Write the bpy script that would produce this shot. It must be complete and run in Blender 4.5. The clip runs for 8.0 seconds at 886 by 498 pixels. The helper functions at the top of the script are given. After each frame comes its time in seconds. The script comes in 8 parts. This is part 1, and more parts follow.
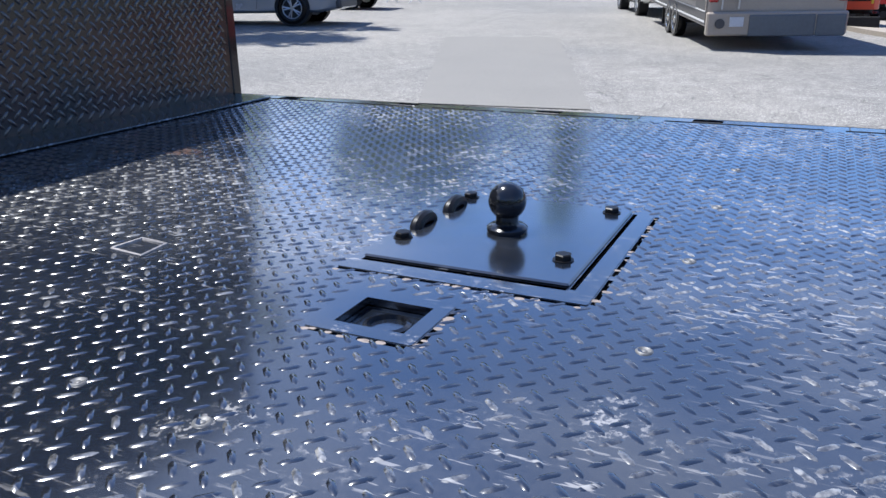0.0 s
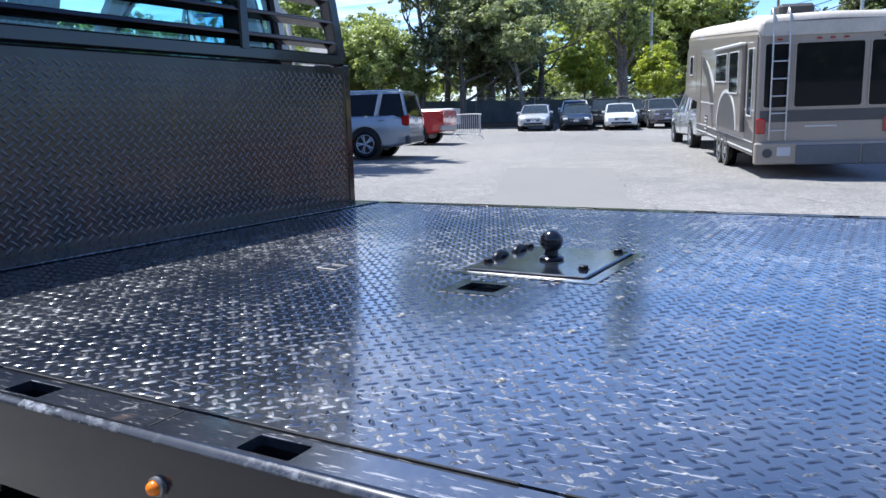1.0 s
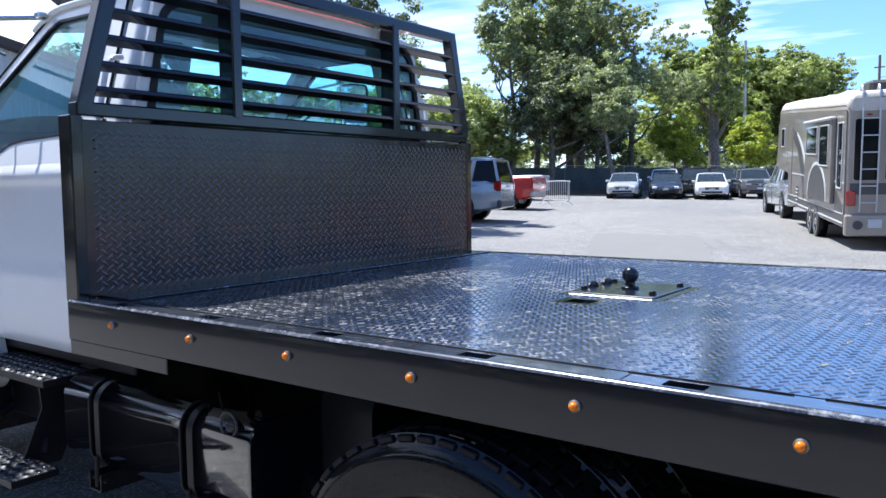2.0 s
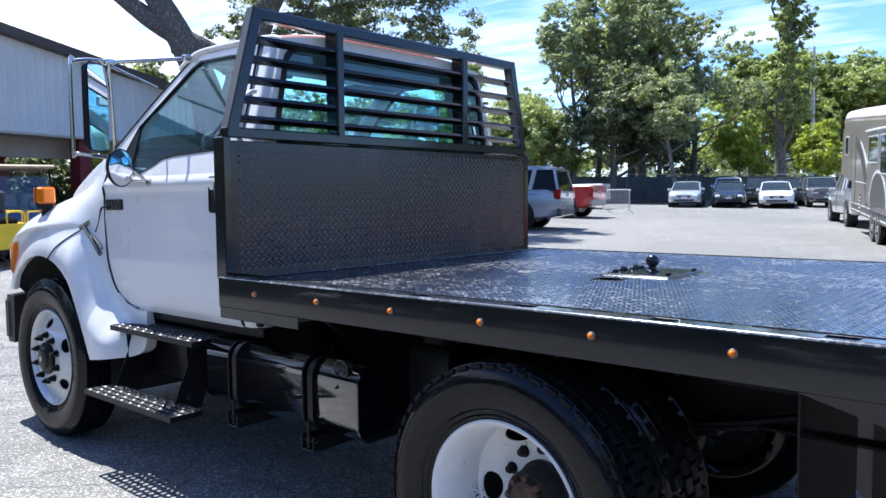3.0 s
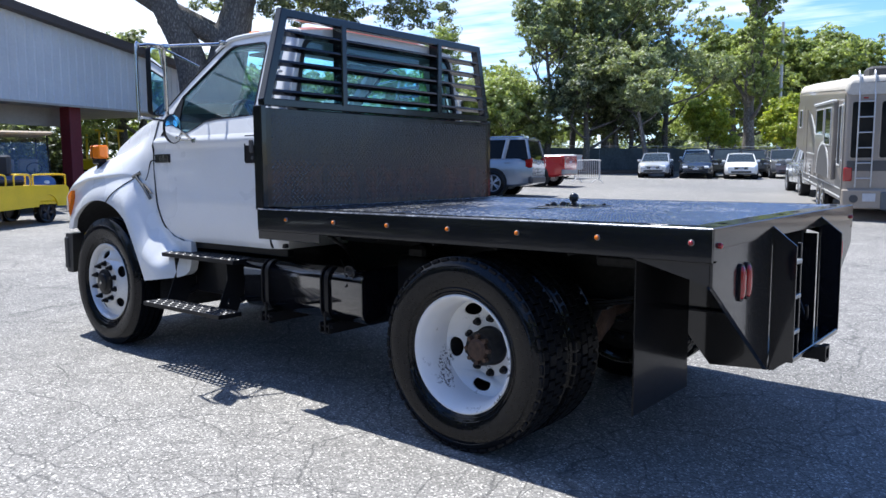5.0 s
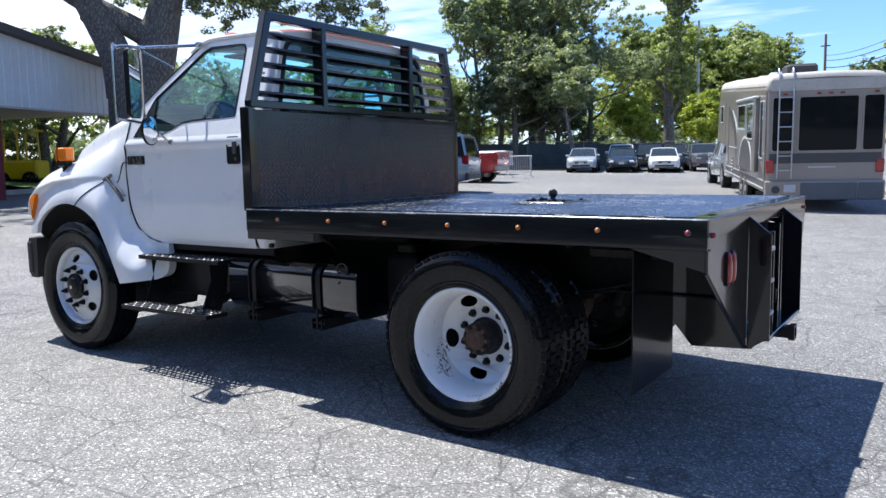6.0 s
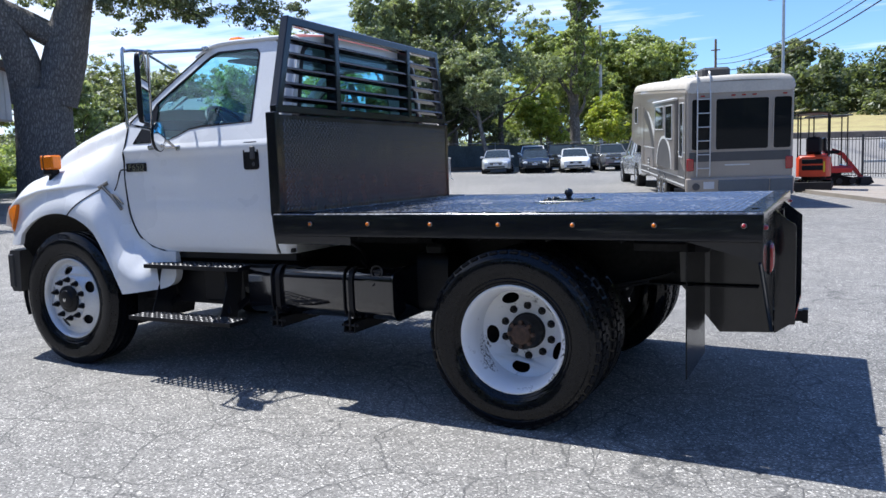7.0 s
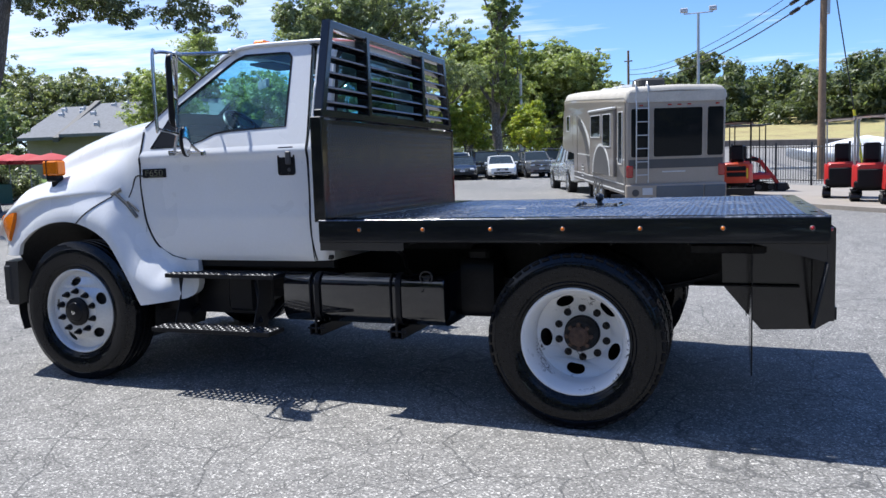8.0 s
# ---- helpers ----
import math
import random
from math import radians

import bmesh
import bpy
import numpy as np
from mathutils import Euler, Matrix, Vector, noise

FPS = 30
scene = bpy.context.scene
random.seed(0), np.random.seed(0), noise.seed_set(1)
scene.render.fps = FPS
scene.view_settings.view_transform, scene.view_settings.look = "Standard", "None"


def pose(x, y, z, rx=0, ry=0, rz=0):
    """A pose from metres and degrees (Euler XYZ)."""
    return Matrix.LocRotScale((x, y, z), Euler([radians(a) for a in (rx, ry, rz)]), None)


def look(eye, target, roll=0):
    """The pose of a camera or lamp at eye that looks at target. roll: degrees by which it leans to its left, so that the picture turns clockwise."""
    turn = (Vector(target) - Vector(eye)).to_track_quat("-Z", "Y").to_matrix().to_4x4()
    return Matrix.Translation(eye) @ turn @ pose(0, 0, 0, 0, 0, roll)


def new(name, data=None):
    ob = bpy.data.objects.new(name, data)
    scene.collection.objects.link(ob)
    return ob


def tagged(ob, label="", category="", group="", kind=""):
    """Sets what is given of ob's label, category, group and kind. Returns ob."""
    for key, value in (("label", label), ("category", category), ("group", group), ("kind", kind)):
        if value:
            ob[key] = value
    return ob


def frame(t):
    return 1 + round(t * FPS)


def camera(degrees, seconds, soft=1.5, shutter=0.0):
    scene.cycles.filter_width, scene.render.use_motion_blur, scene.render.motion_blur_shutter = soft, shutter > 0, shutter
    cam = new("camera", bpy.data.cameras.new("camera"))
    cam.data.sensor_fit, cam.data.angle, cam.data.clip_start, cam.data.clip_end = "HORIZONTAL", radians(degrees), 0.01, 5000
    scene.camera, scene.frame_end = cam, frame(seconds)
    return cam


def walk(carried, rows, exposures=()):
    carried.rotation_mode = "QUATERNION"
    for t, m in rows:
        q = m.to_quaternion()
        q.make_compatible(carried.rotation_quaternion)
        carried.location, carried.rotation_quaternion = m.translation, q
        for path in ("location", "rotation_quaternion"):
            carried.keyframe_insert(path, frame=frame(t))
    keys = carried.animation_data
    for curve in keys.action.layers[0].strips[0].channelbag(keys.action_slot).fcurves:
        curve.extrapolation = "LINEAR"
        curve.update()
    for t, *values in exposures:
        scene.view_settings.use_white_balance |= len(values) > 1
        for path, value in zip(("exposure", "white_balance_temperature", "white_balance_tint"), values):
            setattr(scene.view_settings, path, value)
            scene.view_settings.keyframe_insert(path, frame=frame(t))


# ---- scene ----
cam = camera(59.6, 8.0)
PATH = [
    (0, (1.667, -1.058, 1.555), (0.841, 0.642, 0.902), -1.0),
    (0.5, (1.82, -1.472, 1.559), (0.911, 0.246, 1.089), -1.7),
    (1, (1.999, -1.805, 1.544), (1.004, -0.101, 1.218), -1.7),
    (1.5, (2.147, -2.189, 1.554), (1.06, -0.524, 1.338), -1.3),
    (1.7, (2.229, -2.353, 1.558), (1.098, -0.715, 1.373), -1.0),
    (2.8, (2.706, -3.101, 1.515), (1.423, -1.571, 1.392), -0.3),
    (3, (2.816, -3.21, 1.527), (1.507, -1.704, 1.395), -0.6),
    (3.5, (3.039, -3.457, 1.518), (1.702, -1.975, 1.375), -0.7),
    (4, (3.256, -3.765, 1.496), (1.918, -2.288, 1.335), -0.5),
    (4.5, (3.516, -4.035, 1.443), (2.205, -2.537, 1.258), -0.3),
    (5, (3.674, -4.222, 1.414), (2.414, -2.683, 1.209), -0.3),
    (5.2, (3.684, -4.297, 1.428), (2.447, -2.739, 1.218), -0.4),
    (6.5, (3.201, -4.811, 1.429), (2.193, -3.097, 1.215), -1.5),
    (7, (2.871, -5.087, 1.445), (1.971, -3.314, 1.231), -1.9),
    (7.5, (2.509, -5.285, 1.442), (1.709, -3.465, 1.231), -2.0),
    (8, (2.123, -5.436, 1.462), (1.423, -3.573, 1.259), -1.9),
]
walk(cam, [(t, look(eye, target, roll)) for t, eye, target, roll in PATH], [(0.0, 0.80, 6250, 9), (1.5, 0.98, 6050, 9), (3.0, 1.04, 6050, 9), (5.0, 0.86, 6200, 9), (6.5, 0.72, 6200, 9), (8.0, 0.56, 6200, 9)])

# ---------------------------------------------------------------- light
SUN_DIR = Vector((-0.43, 0.06, 1.0)).normalized()
sun = new("sun", bpy.data.lights.new("sun", "SUN"))
sun.data.energy, sun.data.angle, sun.data.color = 5.2, radians(0.53), (1.0, 0.97, 0.93)
sun.matrix_world = SUN_DIR.to_track_quat("Z", "Y").to_matrix().to_4x4()
world = bpy.data.worlds.new("sky")
scene.world = world
world.use_nodes = True
wt = world.node_tree
wn = wt.nodes
sky = wn.new("ShaderNodeTexSky")
sky.sky_type, sky.sun_disc = "NISHITA", False
sky.sun_elevation = math.asin(SUN_DIR.z)
sky.sun_rotation = math.atan2(SUN_DIR.x, SUN_DIR.y)
sky.dust_density, sky.ozone_density, sky.air_density = 0.0, 5.0, 1.0


def build_clouds():
    """Thin streaked cloud over the blue, thicker towards the west (-x)."""
    def node(kind, **inputs):
        n = wn.new("ShaderNode" + kind)
        for k, v in inputs.items():
            n.inputs[k].default_value = v
        return n

    tc = node("TexCoord")
    sep = node("SeparateXYZ")
    wt.links.new(tc.outputs["Generated"], sep.inputs[0])
    up = node("Math")
    up.operation = "MAXIMUM"
    wt.links.new(sep.outputs["Z"], up.inputs[0])
    up.inputs[1].default_value = 0.06
    div = node("VectorMath")
    div.operation = "DIVIDE"
    comb = node("CombineXYZ")
    for k in range(3):
        wt.links.new(up.outputs[0], comb.inputs[k])
    wt.links.new(tc.outputs["Generated"], div.inputs[0])
    wt.links.new(comb.outputs[0], div.inputs[1])
    mp = node("Mapping")
    mp.inputs["Rotation"].default_value = (0, 0, radians(35))
    mp.inputs["Scale"].default_value = (0.55, 2.6, 1.0)
    wt.links.new(div.outputs[0], mp.inputs[0])
    streak = node("TexNoise", Scale=1.6, Detail=6.0, Roughness=0.6, Distortion=0.4)
    wt.links.new(mp.outputs[0], streak.inputs["Vector"])
    soft = node("TexNoise", Scale=0.55, Detail=5.0, Roughness=0.6)
    wt.links.new(div.outputs[0], soft.inputs["Vector"])
    west = node("MapRange")
    wt.links.new(sep.outputs["X"], west.inputs["Value"])
    for k, v in (("From Min", -0.35), ("From Max", -0.95), ("To Min", 0.0), ("To Max", 0.42)):
        west.inputs[k].default_value = v
    add = node("Math")
    add.operation = "ADD"
    wt.links.new(soft.outputs["Fac"], add.inputs[0])
    wt.links.new(west.outputs[0], add.inputs[1])
    a = node("Math")
    a.operation = "MULTIPLY_ADD"
    wt.links.new(streak.outputs["Fac"], a.inputs[0])
    a.inputs[1].default_value = 0.45
    wt.links.new(add.outputs[0], a.inputs[2])
    r = node("ValToRGB")
    r.color_ramp.elements[0].color, r.color_ramp.elements[1].color = (0, 0, 0, 1), (1, 1, 1, 1)
    scale = node("Math")
    scale.operation = "MULTIPLY"
    scale.inputs[1].default_value = 0.77
    wt.links.new(a.outputs[0], scale.inputs[0])
    r.color_ramp.elements[0].position, r.color_ramp.elements[1].position = 0.60, 0.92
    wt.links.new(scale.outputs[0], r.inputs[0])
    mix = node("Mix")
    mix.data_type = "RGBA"
    wt.links.new(r.outputs[0], mix.inputs[0])
    deep = node("Mix")
    deep.data_type, deep.blend_type = "RGBA", "MULTIPLY"
    deep.inputs[0].default_value = 1.0
    deep.inputs[7].default_value = (0.675, 0.785, 1.00, 1)
    wt.links.new(sky.outputs[0], deep.inputs[6])
    wt.links.new(deep.outputs[2], mix.inputs[6])
    mix.inputs[7].default_value = (CLOUD, CLOUD * 1.01, CLOUD * 1.04, 1)
    wt.links.new(mix.outputs[2], wn["Background"].inputs["Color"])


CLOUD = 7.3
build_clouds()
wn["Background"].inputs["Strength"].default_value = 0.131

# ---------------------------------------------------------------- materials
def node_mat(name):
    m = bpy.data.materials.new(name)
    m.use_nodes = True
    nt = m.node_tree
    return m, nt, nt.nodes["Principled BSDF"]


def tex_noise(nt, scale, detail=4.0, rough=0.55, vec=None):
    n = nt.nodes.new("ShaderNodeTexNoise")
    n.inputs["Scale"].default_value, n.inputs["Detail"].default_value, n.inputs["Roughness"].default_value = scale, detail, rough
    if vec is not None:
        nt.links.new(vec, n.inputs["Vector"])
    return n.outputs["Fac"]


def ramp(nt, fac, stops):
    r = nt.nodes.new("ShaderNodeValToRGB")
    while len(r.color_ramp.elements) < len(stops):
        r.color_ramp.elements.new(0.5)
    for e, (p, c) in zip(r.color_ramp.elements, stops):
        e.position, e.color = p, (*c, 1) if len(c) == 3 else c
    nt.links.new(fac, r.inputs[0])
    return r.outputs[0]


def mix_rgb(nt, fac, a, b, mode="MIX"):
    x = nt.nodes.new("ShaderNodeMix")
    x.data_type, x.blend_type = "RGBA", mode
    for socket, value in ((x.inputs[0], fac), (x.inputs[6], a), (x.inputs[7], b)):
        if isinstance(value, (int, float)):
            socket.default_value = value
        elif isinstance(value, tuple):
            socket.default_value = (*value, 1)
        else:
            nt.links.new(value, socket)
    return x.outputs[2]


def math_node(nt, op, a, b=0.0):
    x = nt.nodes.new("ShaderNodeMath")
    x.operation = op
    for socket, value in ((x.inputs[0], a), (x.inputs[1], b)):
        if isinstance(value, (int, float)):
            socket.default_value = value
        else:
            nt.links.new(value, socket)
    return x.outputs[0]


def coords(nt, kind="Object"):
    return nt.nodes.new("ShaderNodeTexCoord").outputs[kind]


def bump(nt, bsdf, height, strength=0.3, distance=0.01):
    b = nt.nodes.new("ShaderNodeBump")
    b.inputs["Strength"].default_value, b.inputs["Distance"].default_value = strength, distance
    nt.links.new(height, b.inputs["Height"])
    nt.links.new(b.outputs[0], bsdf.inputs["Normal"])


def surface(name, color, rough=0.5, metal=0.0, grain=40.0, vary=0.12, stain=1.5, stain_vary=0.15, bumps=0.1, coat=0.0, rough_vary=0.12, spec=0.5):
    """A worn surface: fine grain and broad stains in colour and gloss, with slight relief."""
    m, nt, b = node_mat(name)
    vec = coords(nt)
    fine, broad = tex_noise(nt, grain, 5, 0.6, vec), tex_noise(nt, stain, 3, 0.55, vec)
    dark = tuple(c * (1 - vary) for c in color)
    light = tuple(min(1, c * (1 + vary)) for c in color)
    c1 = ramp(nt, fine, [(0.3, dark), (0.7, light)])
    c2 = ramp(nt, broad, [(0.3, (1 - stain_vary,) * 3), (0.7, (1.0, 1.0, 1.0))])
    nt.links.new(mix_rgb(nt, 1.0, c1, c2, "MULTIPLY"), b.inputs["Base Color"])
    r = math_node(nt, "MULTIPLY_ADD", broad, rough_vary)
    r.node.inputs[2].default_value = rough - rough_vary / 2
    nt.links.new(r, b.inputs["Roughness"])
    b.inputs["Metallic"].default_value, b.inputs["Coat Weight"].default_value = metal, coat
    b.inputs["Specular IOR Level"].default_value = spec
    b.inputs["Coat Roughness"].default_value = 0.05
    if bumps:
        bump(nt, b, fine, bumps, 0.002)
    return m


def glass_mat(name, tint, gloss=1.0):
    m, nt, b = node_mat(name)
    out = nt.nodes["Material Output"]
    nt.nodes.remove(b)
    t, g, x, fr = (nt.nodes.new("ShaderNode" + k) for k in ("BsdfTransparent", "BsdfGlossy", "MixShader", "LayerWeight"))
    t.inputs["Color"].default_value = (*tint, 1)
    g.inputs["Roughness"].default_value = 0.015
    fr.inputs["Blend"].default_value = 0.5
    edge = math_node(nt, "MULTIPLY_ADD", math_node(nt, "POWER", fr.outputs["Facing"], 5.0), 0.9 * gloss)
    edge.node.inputs[2].default_value = 0.045 * gloss
    nt.links.new(edge, x.inputs[0])
    nt.links.new(t.outputs[0], x.inputs[1])
    nt.links.new(g.outputs[0], x.inputs[2])
    nt.links.new(x.outputs[0], out.inputs["Surface"])
    return m


def streaks(nt, vec):
    """Thin drag marks, long in x, gathered in patches."""
    out = None
    for turn, scale in ((6, 1.0), (-38, 0.8)):
        mp = nt.nodes.new("ShaderNodeMapping")
        mp.inputs["Rotation"].default_value = (0, 0, radians(turn))
        mp.inputs["Scale"].default_value = (22 * scale, 150 * scale, 1)
        nt.links.new(vec, mp.inputs[0])
        line = ramp(nt, tex_noise(nt, 1.0, 3, 0.55, mp.outputs[0]), [(0.63, (0, 0, 0)), (0.68, (1, 1, 1))])
        out = line if out is None else math_node(nt, "MAXIMUM", out, line)
    patch = ramp(nt, tex_noise(nt, 2.1, 3, 0.6, vec), [(0.40, (0, 0, 0)), (0.56, (0.9,) * 3)])
    return math_node(nt, "MULTIPLY", out, patch)


def deck_paint(name="deck_paint", worn=1.0):
    """Glossy black paint on steel, dusty, with pale scuffs and a few rusty spots."""
    m, nt, b = node_mat(name)
    vec = coords(nt)
    broad, mid, fine = tex_noise(nt, 1.1, 4, 0.6, vec), tex_noise(nt, 9, 5, 0.6, vec), tex_noise(nt, 120, 3, 0.6, vec)
    base = ramp(nt, broad, [(0.35, (0.006, 0.0085, 0.014)), (0.7, (0.011, 0.014, 0.021))])
    dust = math_node(nt, "MULTIPLY", ramp(nt, broad, [(0.42, (0, 0, 0)), (0.68, (0.40, 0.40, 0.40))]), fine)
    c = mix_rgb(nt, dust, base, (0.20, 0.195, 0.185))
    scuff = math_node(nt, "MULTIPLY", ramp(nt, mid, [(0.585, (0, 0, 0)), (0.68, (1, 1, 1))]), ramp(nt, fine, [(0.53, (0, 0, 0)), (0.62, (1, 1, 1))]))
    scuff = math_node(nt, "MAXIMUM", scuff, streaks(nt, vec))
    c = mix_rgb(nt, math_node(nt, "MULTIPLY", scuff, 0.52 * worn), c, (0.46, 0.44, 0.42))
    rusty = ramp(nt, tex_noise(nt, 5.5, 2, 0.5, vec), [(0.74, (0, 0, 0)), (0.78, (1, 1, 1))])
    c = mix_rgb(nt, math_node(nt, "MULTIPLY", rusty, 0.45 * worn), c, (0.30, 0.17, 0.11))
    nt.links.new(c, b.inputs["Base Color"])
    r = ramp(nt, mid, [(0.3, (0.10,) * 3), (0.75, (0.30,) * 3)])
    nt.links.new(r, b.inputs["Roughness"])
    b.inputs["IOR"].default_value, b.inputs["Coat Weight"].default_value, b.inputs["Coat Roughness"].default_value = 1.5, 1.0, 0.13
    b.inputs["Coat IOR"].default_value = 1.85
    bump(nt, b, math_node(nt, "ADD", math_node(nt, "ADD", broad, math_node(nt, "MULTIPLY", tex_noise(nt, 6.5, 2, 0.5, vec), 0.22)), math_node(nt, "MULTIPLY", fine, 0.012)), 0.22, 0.02)
    return m


def lug_paint():
    """The raised marks of the tread plate: black paint worn through to pale dusty steel on many of them."""
    m, nt, b = node_mat("lug_paint")
    vec = coords(nt)
    broad, mid, fine = tex_noise(nt, 2.2, 4, 0.6, vec), tex_noise(nt, 14, 4, 0.6, vec), tex_noise(nt, 150, 3, 0.6, vec)
    island = nt.nodes.new("ShaderNodeNewGeometry").outputs["Random Per Island"]
    wear = math_node(nt, "ADD", math_node(nt, "MULTIPLY", broad, 0.6), math_node(nt, "ADD", math_node(nt, "MULTIPLY", mid, 0.35), math_node(nt, "MULTIPLY", island, 0.22)))
    w = math_node(nt, "MULTIPLY", ramp(nt, wear, [(0.60, (0, 0, 0)), (0.78, (1, 1, 1))]), ramp(nt, fine, [(0.4, (0.2,) * 3), (0.6, (1, 1, 1))]))
    w = math_node(nt, "MAXIMUM", w, streaks(nt, vec))
    c = mix_rgb(nt, math_node(nt, "MULTIPLY", w, 0.7), (0.008, 0.009, 0.012), (0.46, 0.45, 0.43))
    nt.links.new(c, b.inputs["Base Color"])
    nt.links.new(ramp(nt, wear, [(0.4, (0.14,) * 3), (0.8, (0.35,) * 3)]), b.inputs["Roughness"])
    b.inputs["IOR"].default_value, b.inputs["Coat Weight"].default_value, b.inputs["Coat Roughness"].default_value = 1.5, 1.0, 0.12
    b.inputs["Coat IOR"].default_value = 1.85
    return m


def board_paint(name, base, gloss):
    """Glossy black paint on the upright tread plate, with a red-brown reflection painted over its lower half."""
    m, nt, b = node_mat(name)
    vec = coords(nt)
    sep = nt.nodes.new("ShaderNodeSeparateXYZ")
    nt.links.new(vec, sep.inputs[0])
    mp = nt.nodes.new("ShaderNodeMapping")
    mp.inputs["Scale"].default_value = (1, 1, 0.16)
    nt.links.new(vec, mp.inputs[0])
    broad, mid, fine = tex_noise(nt, 2.0, 4, 0.6, vec), tex_noise(nt, 11, 4, 0.6, vec), tex_noise(nt, 90, 4, 0.6, vec)
    runs = tex_noise(nt, 8.0, 4, 0.65, mp.outputs[0])
    h = math_node(nt, "ADD", sep.outputs["Z"], math_node(nt, "MULTIPLY", runs, 0.16))
    hh = math_node(nt, "SUBTRACT", h, 1.08)
    low = ramp(nt, hh, [(0.40, (1, 1, 1)), (0.52, (0, 0, 0))])
    # red-brown colour stands in for the red machines mirrored in the lower plate
    reflected_red = math_node(nt, "MULTIPLY", low, ramp(nt, math_node(nt, "MULTIPLY", math_node(nt, "ADD", mid, runs), 0.5), [(0.38, (0.12,) * 3), (0.62, (1, 1, 1))]))
    c = mix_rgb(nt, math_node(nt, "MULTIPLY", reflected_red, 0.75), base, (0.085, 0.031, 0.018))
    c = mix_rgb(nt, ramp(nt, fine, [(0.62, (0, 0, 0)), (0.78, (0.15,) * 3)]), c, (0.10, 0.09, 0.08))
    nt.links.new(c, b.inputs["Base Color"])
    nt.links.new(mix_rgb(nt, low, ramp(nt, runs, [(0.35, (0.12,) * 3), (0.65, (0.22,) * 3)]), (0.20, 0.20, 0.20)), b.inputs["Roughness"])
    b.inputs["Specular IOR Level"].default_value = gloss
    bump(nt, b, mid, 0.05, 0.01)
    return m


def asphalt_mat():
    """Old bleached asphalt: pale stones in a grey binder, map cracking, darker patches and tar stains."""
    m, nt, b = node_mat("asphalt")
    vec = coords(nt)
    warp = nt.nodes.new("ShaderNodeTexNoise")
    warp.inputs["Scale"].default_value, warp.inputs["Detail"].default_value = 1.3, 4
    nt.links.new(vec, warp.inputs["Vector"])
    shift = mix_rgb(nt, 0.22, vec, warp.outputs["Color"], "ADD")

    def cracks(scale, width, v):
        x = nt.nodes.new("ShaderNodeTexVoronoi")
        x.feature, x.inputs["Scale"].default_value = "DISTANCE_TO_EDGE", scale
        nt.links.new(v, x.inputs["Vector"])
        return ramp(nt, x.outputs["Distance"], [(0.0, (1, 1, 1)), (width, (0, 0, 0))])

    where = ramp(nt, tex_noise(nt, 0.5, 3, 0.6, vec), [(0.40, (0, 0, 0)), (0.52, (1, 1, 1))])
    broken = ramp(nt, tex_noise(nt, 3.2, 3, 0.6, vec), [(0.36, (0.15,) * 3), (0.52, (1, 1, 1))])
    shift2 = mix_rgb(nt, 0.5, vec, warp.outputs["Color"], "ADD")
    small = math_node(nt, "MULTIPLY", math_node(nt, "MULTIPLY", cracks(4.6, 0.022, shift), where), broken)
    long_ones = math_node(nt, "MAXIMUM", cracks(0.85, 0.0085, shift2), math_node(nt, "MULTIPLY", cracks(1.9, 0.012, shift2), broken))
    crack = math_node(nt, "MAXIMUM", small, long_ones)
    stone = nt.nodes.new("ShaderNodeTexVoronoi")
    stone.inputs["Scale"].default_value = 112
    nt.links.new(vec, stone.inputs["Vector"])
    fine, mid, broad = tex_noise(nt, 60, 4, 0.7, vec), tex_noise(nt, 3.0, 5, 0.65, vec), tex_noise(nt, 0.16, 4, 0.6, vec)
    pick = nt.nodes.new("ShaderNodeSeparateXYZ")
    nt.links.new(stone.outputs["Color"], pick.inputs[0])
    c = ramp(nt, pick.outputs["X"], [(0.0, (0.135, 0.132, 0.126)), (0.42, (0.210, 0.205, 0.195)), (0.82, (0.285, 0.277, 0.262)), (0.92, (0.44, 0.425, 0.40)), (1.0, (0.68, 0.66, 0.62))])
    c = mix_rgb(nt, 1.0, c, ramp(nt, fine, [(0.3, (0.63,) * 3), (0.7, (1.11,) * 3)]), "MULTIPLY")
    c = mix_rgb(nt, 1.0, c, ramp(nt, mid, [(0.3, (0.80,) * 3), (0.7, (1.08,) * 3)]), "MULTIPLY")
    c = mix_rgb(nt, 1.0, c, ramp(nt, broad, [(0.35, (0.80, 0.80, 0.80)), (0.62, (1.05, 1.03, 1.0))]), "MULTIPLY")
    c = mix_rgb(nt, math_node(nt, "MULTIPLY", crack, 0.7), c, (0.05, 0.05, 0.05))
    nt.links.new(c, b.inputs["Base Color"])
    b.inputs["Roughness"].default_value = 0.82
    b.inputs["Specular IOR Level"].default_value = 0.35
    h = math_node(nt, "SUBTRACT", math_node(nt, "MULTIPLY", stone.outputs["Distance"], 0.5), math_node(nt, "MULTIPLY", crack, 1.2))
    bump(nt, b, math_node(nt, "ADD", h, math_node(nt, "MULTIPLY", fine, 0.5)), 0.55, 0.006)
    return m


